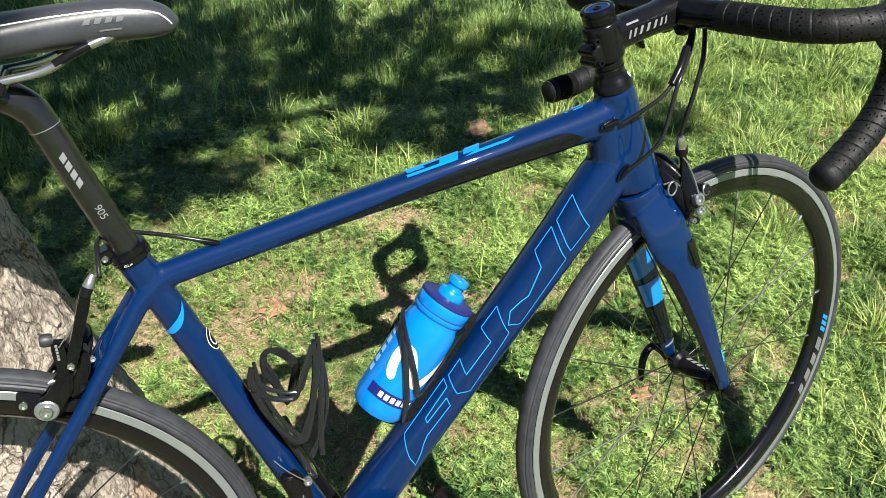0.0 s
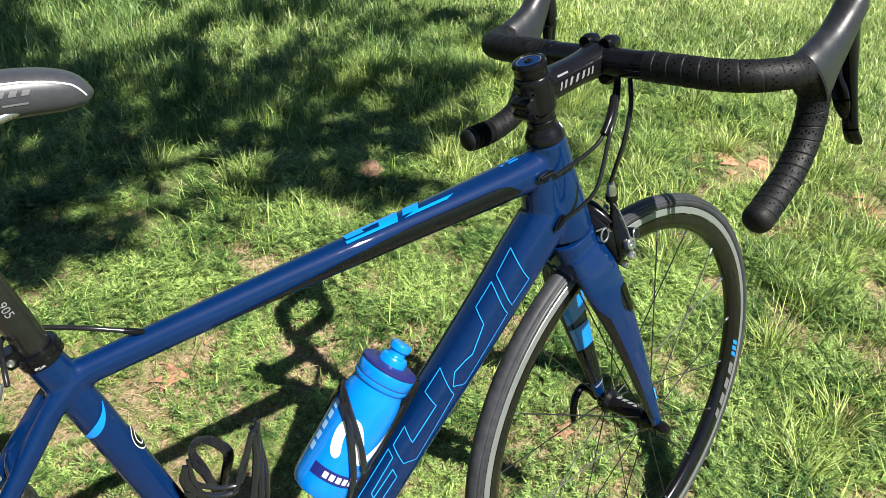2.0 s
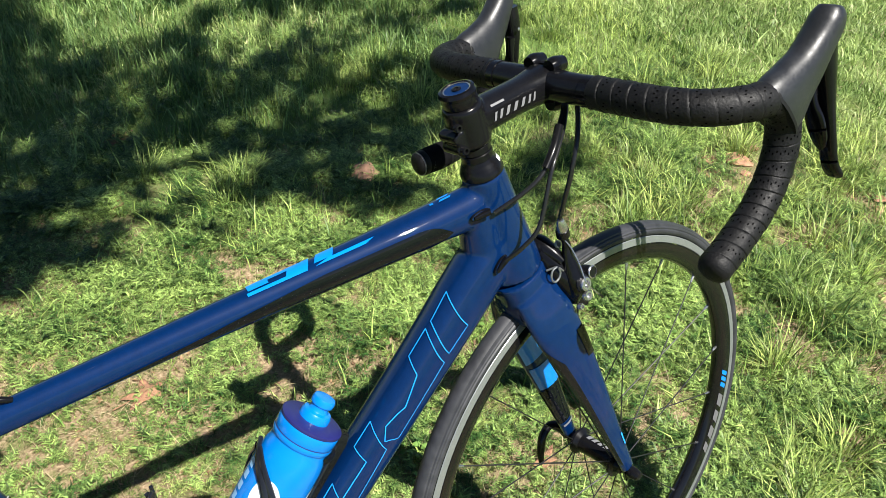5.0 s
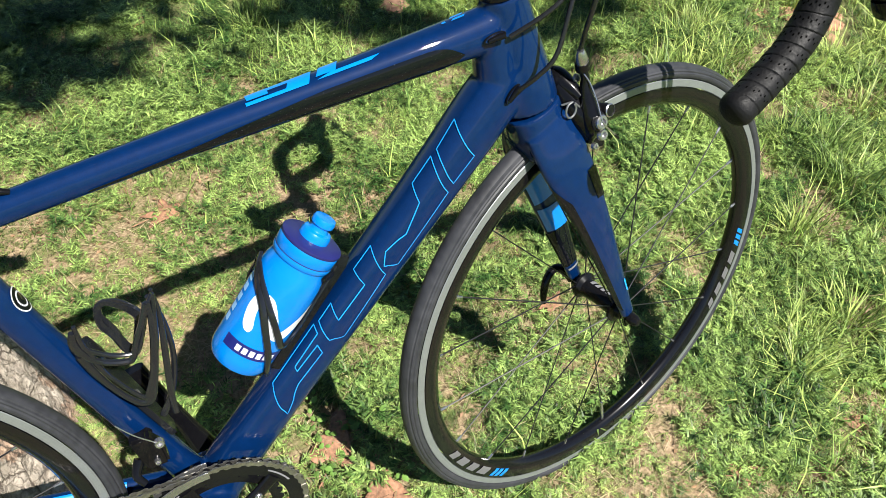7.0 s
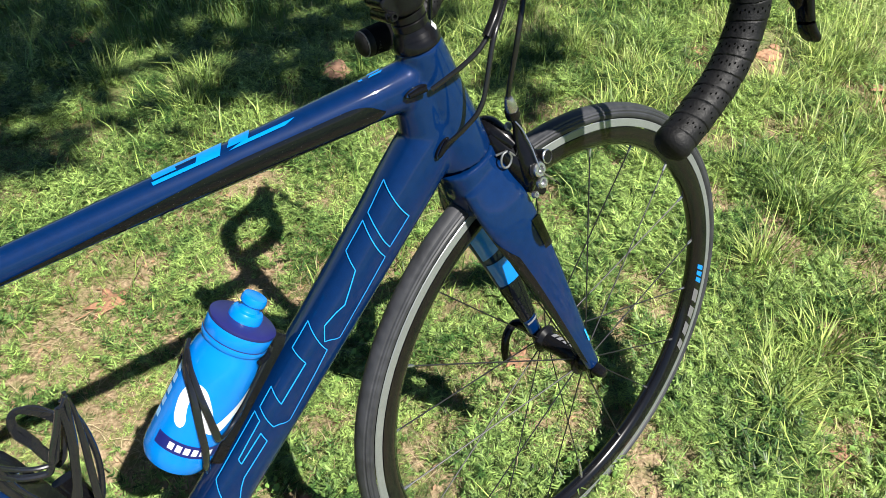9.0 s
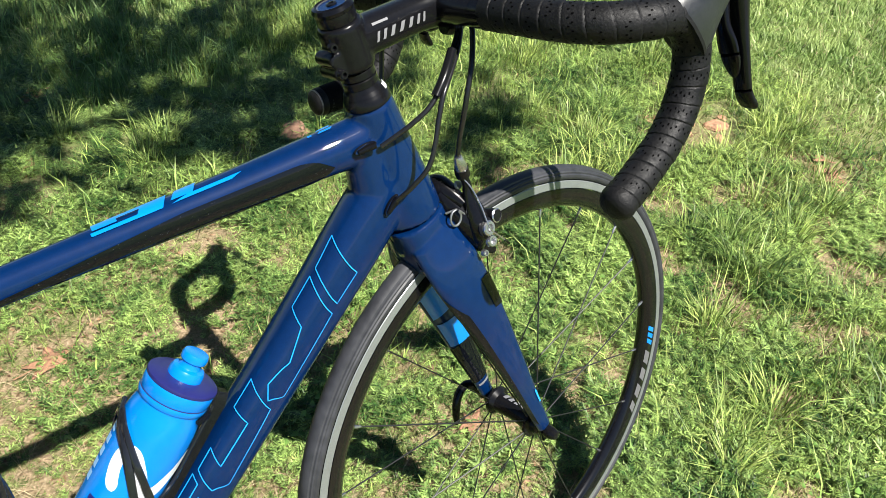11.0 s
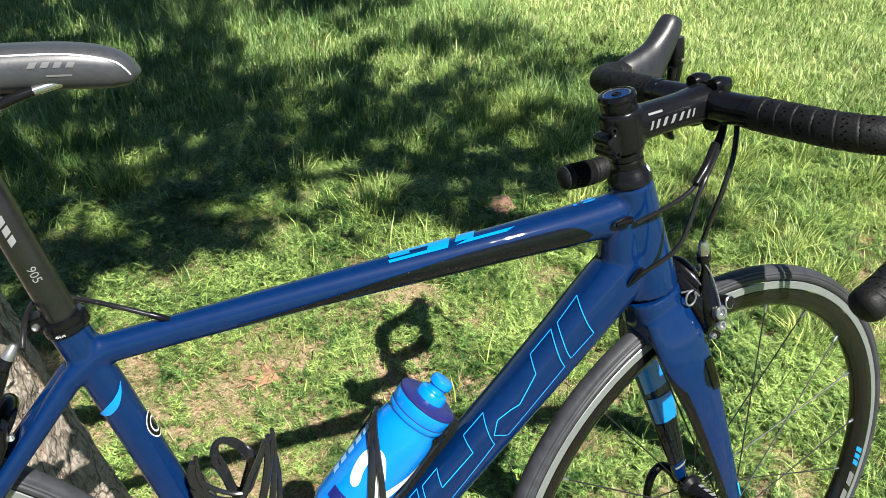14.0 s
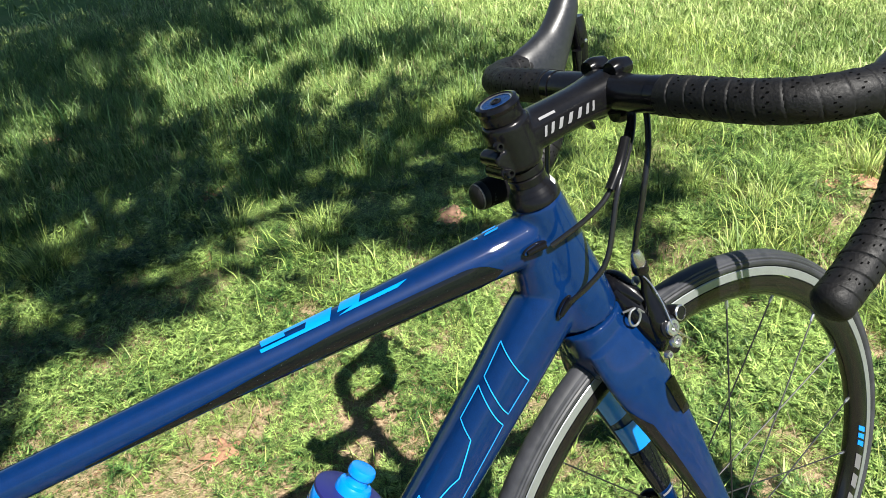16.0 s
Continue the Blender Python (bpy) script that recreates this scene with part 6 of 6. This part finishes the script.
def feathers(name, x, y, rng, size, material, label, fronds=6, pairs=4, leaflet=0.40, broad=0.20):
    """Low feathery weeds: rosettes of fronds with small leaflets on both sides, taller where they crowd."""
    n = len(x)
    s = size * np.minimum(rng.lognormal(0, 0.3, n), 1.45) * (0.70 + 0.55 * clump(x, y))
    out = []
    zb = lift(x, y)
    for k in range(fronds):
        a = rng.uniform(0, 2 * np.pi, n)
        up = rng.uniform(0.45, 1.35, n)
        L = s * rng.uniform(0.6, 1.2, n)
        dx, dy = np.cos(a), np.sin(a)
        for j in range(2 * pairs + 1):
            t = 0.3 + 0.7 * (j // 2) / pairs
            side = 0 if j == 2 * pairs else (1 if j % 2 else -1)
            bx, by = x + dx * L * t * np.cos(up * 0.9), y + dy * L * t * np.cos(up * 0.9)
            bz = zb + L * t * np.sin(up) * (1.05 - 0.35 * t) + 0.001
            b = a + side * rng.uniform(0.6, 1.1, n)
            ll = L * leaflet * (1 - 0.4 * t) * rng.uniform(0.7, 1.3, n)
            w = ll * broad
            nx, ny = -np.sin(b) * w, np.cos(b) * w
            tipx, tipy, tipz = bx + np.cos(b) * ll, by + np.sin(b) * ll, bz + ll * rng.uniform(-0.15, 0.5, n)
            out.append(np.stack([np.stack([bx + nx, by + ny, bz], 1), np.stack([bx - nx, by - ny, bz], 1), np.stack([tipx, tipy, tipz], 1)], 1))
    v = np.concatenate(out)
    return tagged(soup(name, v, 3, [[0, 1, 2]], material), label, "weeds", kind="stuff")


# FARG and LUSH: green brightened in the colour where blades render too dark
FARG = foliage("pale brightened grass", (0.185, 0.300, 0.072), (0.44, 0.53, 0.195), 0.34, 12)
GRASS = foliage("fresh grass", (0.088, 0.190, 0.034), (0.38, 0.49, 0.125), 0.62, 30)
LUSH = foliage("brightened tuft grass", (0.125, 0.230, 0.045), (0.47, 0.56, 0.165), 0.55, 26)
WEED = foliage("feathery weed leaf", (0.056, 0.135, 0.029), (0.29, 0.405, 0.112), 0.68, 42)
TINY = foliage("tiny dry weed leaf", (0.105, 0.160, 0.042), (0.34, 0.40, 0.125), 0.6, 42)
LITTER = foliage("brown leaf litter", (0.16, 0.085, 0.045), (0.42, 0.26, 0.15), 0.5, 30)
STRAW = foliage("dry straw", (0.30, 0.24, 0.13), (0.46, 0.39, 0.23), 0.4, 20)
NEAR = (-0.95, -0.45, 2.3, 2.2)
x, y, r = scatter(46000, (-0.6, -0.4, 2.1, 1.7), 11, lambda x, y: cover(x, y) * (0.10 + 0.90 * clump(x, y)) * np.where((y > 1.7) | (x > 1.5), 0.5, 1))
feathers("weeds", x[:16000], y[:16000], r, 0.0285, WEED, "low feathery green weeds in the lawn", 5, 4, 0.36, 0.13)
x, y, r = scatter(150000, NEAR, 12, lambda x, y: cover(x, y) * (0.25 + 0.75 * clump(x, y)) * np.where((y < 2.1) & (x < 1.0), np.where(y > 1.1, 0.2, 0.38), 0.6))
blades("grass", x, y, r, 0.026, 0.0019, GRASS, "short green lawn grass")
x, y, r = scatter(52000, (-0.40, -0.35, 1.2, 1.25), 51, lambda x, y: (0.35 + 0.65 * cover(x, y)) * np.clip((0.6 * lattice(x, y, 0.13, 52) + 0.4 * lattice(x, y, 0.05, 53) - 0.30) * 4.5, 0, 1))
feathers("weeds", x[:15000], y[:15000], r, 0.0150, TINY, "tiny feathery plants hugging the dry soil", 4, 2, 0.46, 0.15)
tall = lambda x, y: np.clip((lattice(x, y, 0.3, 91) - 0.48 + 0.20 * np.clip(x - 0.7, 0, 1) + 0.18 * np.clip(y - 1.3, 0, 1)) * 3, 0, 1) * cover(x, y)
# ahead of the front wheel: bushy weeds and lush blades, in clumps with dark gaps between them
x, y, r = scatter(30000, (0.72, -0.45, 2.3, 1.5), 37, lambda x, y: np.clip((x - 0.72) * 4, 0, 1) * cover(x, y) * clump(x, y) * np.clip((lattice(x, y, 0.35, 38) - 0.30) * 4, 0.1, 1))
feathers("weeds", x[:7000], y[:7000], r, 0.035, WEED, "bushy feathery weeds ahead of the front wheel", 6, 5, 0.28, 0.13)
x, y, r = scatter(60000, (0.85, -0.45, 2.3, 2.2), 35, lambda x, y: np.clip((x - 0.85) * 4, 0, 1) * cover(x, y) * (0.2 + 0.8 * clump(x, y)) * np.clip((lattice(x, y, 0.3, 36) - 0.25) * 2.5, 0.15, 1))
blades("grass", x, y, r, 0.046, 0.0027, LUSH, "lush green grass ahead of the front wheel", 1.1)
x, y, r = scatter(45000, NEAR, 13, tall)
blades("grass", x, y, r, 0.055, 0.0024, GRASS, "taller blades of green grass", 1.0)
# clumps of larger feathery weeds along the edge of the shade
x, y, r = scatter(9000, (-0.9, 0.95, 1.7, 2.5), 31, lambda x, y: np.clip((lattice(x, y, 0.16, 41) - 0.36) * 4, 0, 1) * np.clip((y - 0.85) * 3, 0, 1) * np.where(x > 1.1, 0.35, 1) * cover(x, y))
feathers("weeds", x[:3300], y[:3300], r, 0.048, WEED, "clumps of larger feathery weeds in the lawn", 8, 4, 0.24, 0.13)
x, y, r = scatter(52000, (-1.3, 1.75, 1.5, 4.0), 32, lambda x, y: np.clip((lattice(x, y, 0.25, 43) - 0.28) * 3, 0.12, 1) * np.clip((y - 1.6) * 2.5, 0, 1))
# the shade's darker, bluer tint is put into this grass colour
SHADEG = foliage("shade-tinted grass", (0.085, 0.190, 0.045), (0.27, 0.40, 0.125), 0.5, 9)
blades("grass", x, y, r, 0.085, 0.0030, SHADEG, "long soft grass under the tree, its green tinted for shade", 1.0)
# arching tufts of long grass
r = np.random.default_rng(33)
cx = np.concatenate([[1.44, 1.50, 0.40, 0.46, 1.30, 1.05], r.uniform(0.9, 2.3, 70), r.uniform(-0.6, 1.4, 10)])
cy = np.concatenate([[0.46, 0.40, 1.40, 1.46, 0.75, 1.30], r.uniform(-0.1, 2.2, 70), r.uniform(1.5, 2.3, 10)])
who = r.integers(0, len(cx), 9500)
ox, oy = r.normal(0, 0.026, 9500), r.normal(0, 0.026, 9500)
blades("grass", cx[who] + ox, cy[who] + oy, r, 0.075, 0.0025, LUSH, "arching tufts of long green grass", 1.0, np.arctan2(oy, ox) + r.normal(0, 0.4, 9500))
x, y, r = scatter(70000, NEAR, 14, lambda x, y: (0.25 + 0.4 * lattice(x, y, 0.3, 95)) * np.where(y > 1.4, 0.3, 1))
blades("straw", x, y, r, 0.034, 0.0010, STRAW, "dry straw lying in the lawn", 2.6)
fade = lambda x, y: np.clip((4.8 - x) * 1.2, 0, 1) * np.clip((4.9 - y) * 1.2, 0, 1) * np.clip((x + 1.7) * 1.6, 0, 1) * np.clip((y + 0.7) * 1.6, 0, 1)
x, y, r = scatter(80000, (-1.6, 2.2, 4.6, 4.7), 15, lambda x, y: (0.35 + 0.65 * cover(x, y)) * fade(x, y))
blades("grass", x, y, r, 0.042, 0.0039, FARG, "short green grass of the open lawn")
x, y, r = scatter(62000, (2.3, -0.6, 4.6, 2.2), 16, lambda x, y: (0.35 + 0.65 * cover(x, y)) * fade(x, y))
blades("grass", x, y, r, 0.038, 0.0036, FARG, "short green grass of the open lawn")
x, y, r = scatter(30000, (-1.6, -0.6, 4.6, 4.6), 17, lambda x, y: np.where((x > 2.3) | (y > 2.2), 0.6, 0.0))
blades("straw", x, y, r, 0.045, 0.0026, STRAW, "dry straw lying in the lawn", 2.4)
x, y, r = scatter(34000, (-2.2, -2.4, 2.8, -0.42), 61, lambda x, y: 0.25 + 0.75 * clump(x, y))
blades("grass", x, y, r, 0.045, 0.0050, GRASS, "patchy green grass on the near side of the bicycle")
x, y, r = scatter(16000, (-2.6, -0.42, -0.9, 2.2), 62, lambda x, y: 0.25 + 0.75 * clump(x, y))
blades("grass", x, y, r, 0.045, 0.0050, GRASS, "patchy green grass beyond the tree")
# crumbs of dead leaf, thickest where little grows
x, y, r = scatter(26000, (-0.6, -0.4, 2.2, 1.7), 44, lambda x, y: (0.9 - 0.7 * cover(x, y)) * (0.15 + 0.85 * np.clip((lattice(x, y, 0.10, 45) - 0.42) * 4, 0, 1)))
n = len(x)
a, L, W = r.uniform(0, 2 * np.pi, n), r.uniform(0.003, 0.009, n), r.uniform(0.0015, 0.004, n)
z = lift(x, y) + r.uniform(0.001, 0.006, n)
ux, uy = np.cos(a), np.sin(a)
v = np.stack([np.stack([x - ux * L, y - uy * L, z], 1), np.stack([x - uy * W, y + ux * W, z + r.uniform(0, 0.004, n)], 1), np.stack([x + ux * L, y + uy * L, z + r.uniform(0, 0.005, n)], 1), np.stack([x + uy * W, y - ux * W, z], 1)], 1)
tagged(soup("leaf_litter", v, 4, [[0, 1, 2], [0, 2, 3]], LITTER), "brown crumbs of dead leaf on the soil", "litter", kind="stuff")
# the rest of the lawn, thinning out with distance
r = np.random.default_rng(18)
rad, ang = 1.6 * np.exp(r.random(70000) * math.log(12)), r.uniform(0, 2 * np.pi, 70000)
x, y = 0.6 + rad * np.cos(ang) * 1.1, 0.9 + rad * np.sin(ang)
k = ~((x > NEAR[0]) & (x < NEAR[2]) & (y > NEAR[1]) & (y < NEAR[3]))
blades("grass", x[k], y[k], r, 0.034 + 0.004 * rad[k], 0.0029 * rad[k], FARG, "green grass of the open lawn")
# broad-leaved weeds inside the front wheel
CLOVER = foliage("broad weed leaf", (0.11, 0.22, 0.04), (0.18, 0.32, 0.07), 0.3, 30)
x, y, r = scatter(2600, (0.15, -0.25, 1.3, 0.75), 20, lambda x, y: np.clip((lattice(x, y, 0.22, 99) - 0.5) * 4, 0, 1))
n = len(x)
a, sz = r.uniform(0, 2 * np.pi, n), r.uniform(0.003, 0.007, n)
z = lift(x, y) + r.uniform(0.012, 0.035, n)
v = np.zeros((n, 7, 3))
v[:, 0] = np.stack([x, y, z], 1)
for k in range(6):
    b = a + 2 * np.pi * k / 6
    e = sz * (1.25 if k % 3 == 0 else 0.85)
    v[:, k + 1] = np.stack([x + np.cos(b) * e, y + np.sin(b) * e, z + 0.4 * sz * np.sin(b * 2)], 1)
tagged(soup("weeds", v, 7, [[0, 1, 2], [0, 2, 3], [0, 3, 4], [0, 4, 5], [0, 5, 6], [0, 6, 1]], CLOVER), "small round-leaved weeds in the lawn", "weeds", kind="stuff")


# ---- fallen leaves, a stone, lumps of soil ----
def dry_leaf(x, y, turn, size, lobes, curl, seed):
    """A lobed dry leaf, curled, with a stalk."""
    root = new("dry_leaf")
    root.matrix_world = Matrix.Translation((x, y, float(lift(np.array([x]), np.array([y]))[0]) + 0.012)) @ Matrix.Rotation(radians(turn), 4, "Z")
    bm = bmesh.new()
    N, RN = 60, 6
    rows = []
    for j in range(RN + 1):
        t = j / RN
        row = []
        for k in range(N):
            a = 2 * math.pi * k / N
            e = size * (0.52 + 0.56 * (1 - abs(math.sin(a * lobes / 2))) + 0.16 * noise.noise(Vector((math.cos(a) * 2, math.sin(a) * 2, seed)))) * t
            px, py = math.cos(a) * e * 1.25, math.sin(a) * e * 0.85
            pz = curl * (py * py * 9 + 0.5 * px * px * 6) * size * 4 + 0.006 * noise.noise(Vector((px * 40, py * 40, seed))) * t
            row.append(bm.verts.new((px, py, pz)))
        rows.append(row)
    for p, q in zip(rows, rows[1:]):
        for k in range(N):
            f = (p[k], p[(k + 1) % N], q[(k + 1) % N], q[k])
            bm.faces.new(f)
    bmesh.ops.remove_doubles(bm, verts=bm.verts, dist=0.0001)
    blade = part("blade", bm, LEAFB, root)
    md = blade.modifiers.new("thick", "SOLIDIFY")
    md.thickness = 0.0006
    part("stalk", cable([V(-size * 0.8, 0, 0.003), V(-size * 1.2, 0.004, 0.001), V(-size * 1.6, 0.010, -0.003)], 0.0011, 6, 4), LEAFB, root)
    return tagged(root, "curled dry reddish-brown leaf on the grass", "leaf", "fallen leaves")


for k, (x, y, turn, size, lobes, curl) in enumerate(((0.05, 0.806, 20, 0.042, 5, 0.6), (0.197, 0.165, 60, 0.050, 3, 0.6), (0.24, 0.045, 80, 0.055, 3, 0.8), (0.793, -0.163, -10, 0.030, 3, 0.9), (0.813, 0.505, 90, 0.024, 3, 0.8), (0.672, 0.265, 30, 0.026, 5, 0.7), (1.037, -0.16, 140, 0.022, 3, 0.8), (0.211, 1.905, 30, 0.045, 5, 0.7), (-0.245, 2.712, 0, 0.05, 5, 0.6), (1.984, 0.454, 40, 0.040, 3, 0.6), (2.031, 0.53, -60, 0.030, 3, 0.6), (4.487, 2.303, 0, 0.05, 3, 0.6), (0.135, 1.531, 70, 0.03, 3, 0.8))):
    dry_leaf(x, y, turn, size, lobes, curl, k * 3.1)


def lump(name, x, y, r, squash, material, label, category, seed):
    bm = bmesh.new()
    bmesh.ops.create_icosphere(bm, subdivisions=4, radius=1)
    for v in bm.verts:
        d = 1 + 0.28 * noise.noise(v.co * 1.3 + Vector((seed, 0, 0))) + 0.10 * noise.noise(v.co * 4 + Vector((0, seed, 0)))
        v.co = Vector((v.co.x * r * d * 1.2, v.co.y * r * d, v.co.z * r * d * squash))
    ob = part(name, bm, material, None)
    ob.matrix_world = Matrix.Translation((x, y, float(lift(np.array([x]), np.array([y]))[0]) + r * squash * 0.55)) @ Matrix.Rotation(seed, 4, "Z")
    return tagged(ob, label, category, "lumps of bare soil" if category == "soil" else "")


lump("stone", 0.795, 1.335, 0.038, 0.7, STONE, "rounded brown stone in the grass", "stone", 1.0)
EARTH = mat("crumbly red soil", (0.36, 0.20, 0.12), 0.95, 0, 0.4, 90, bump=0.004)
for k, (x, y, r) in enumerate(((1.84, 0.888, 0.036), (1.912, 0.81, 0.030), (1.77, 0.937, 0.022), (1.938, 0.923, 0.018), (1.803, 0.823, 0.014), (1.878, 0.953, 0.016), (1.971, 0.837, 0.013), (1.732, 0.872, 0.012), (1.864, 0.755, 0.015), (2.002, 0.502, 0.020), (1.965, 0.426, 0.015))):
    lump("soil_lump", x, y, r, 0.30, EARTH, "crumbling lump of bare red soil", "soil", 2.0 + k)
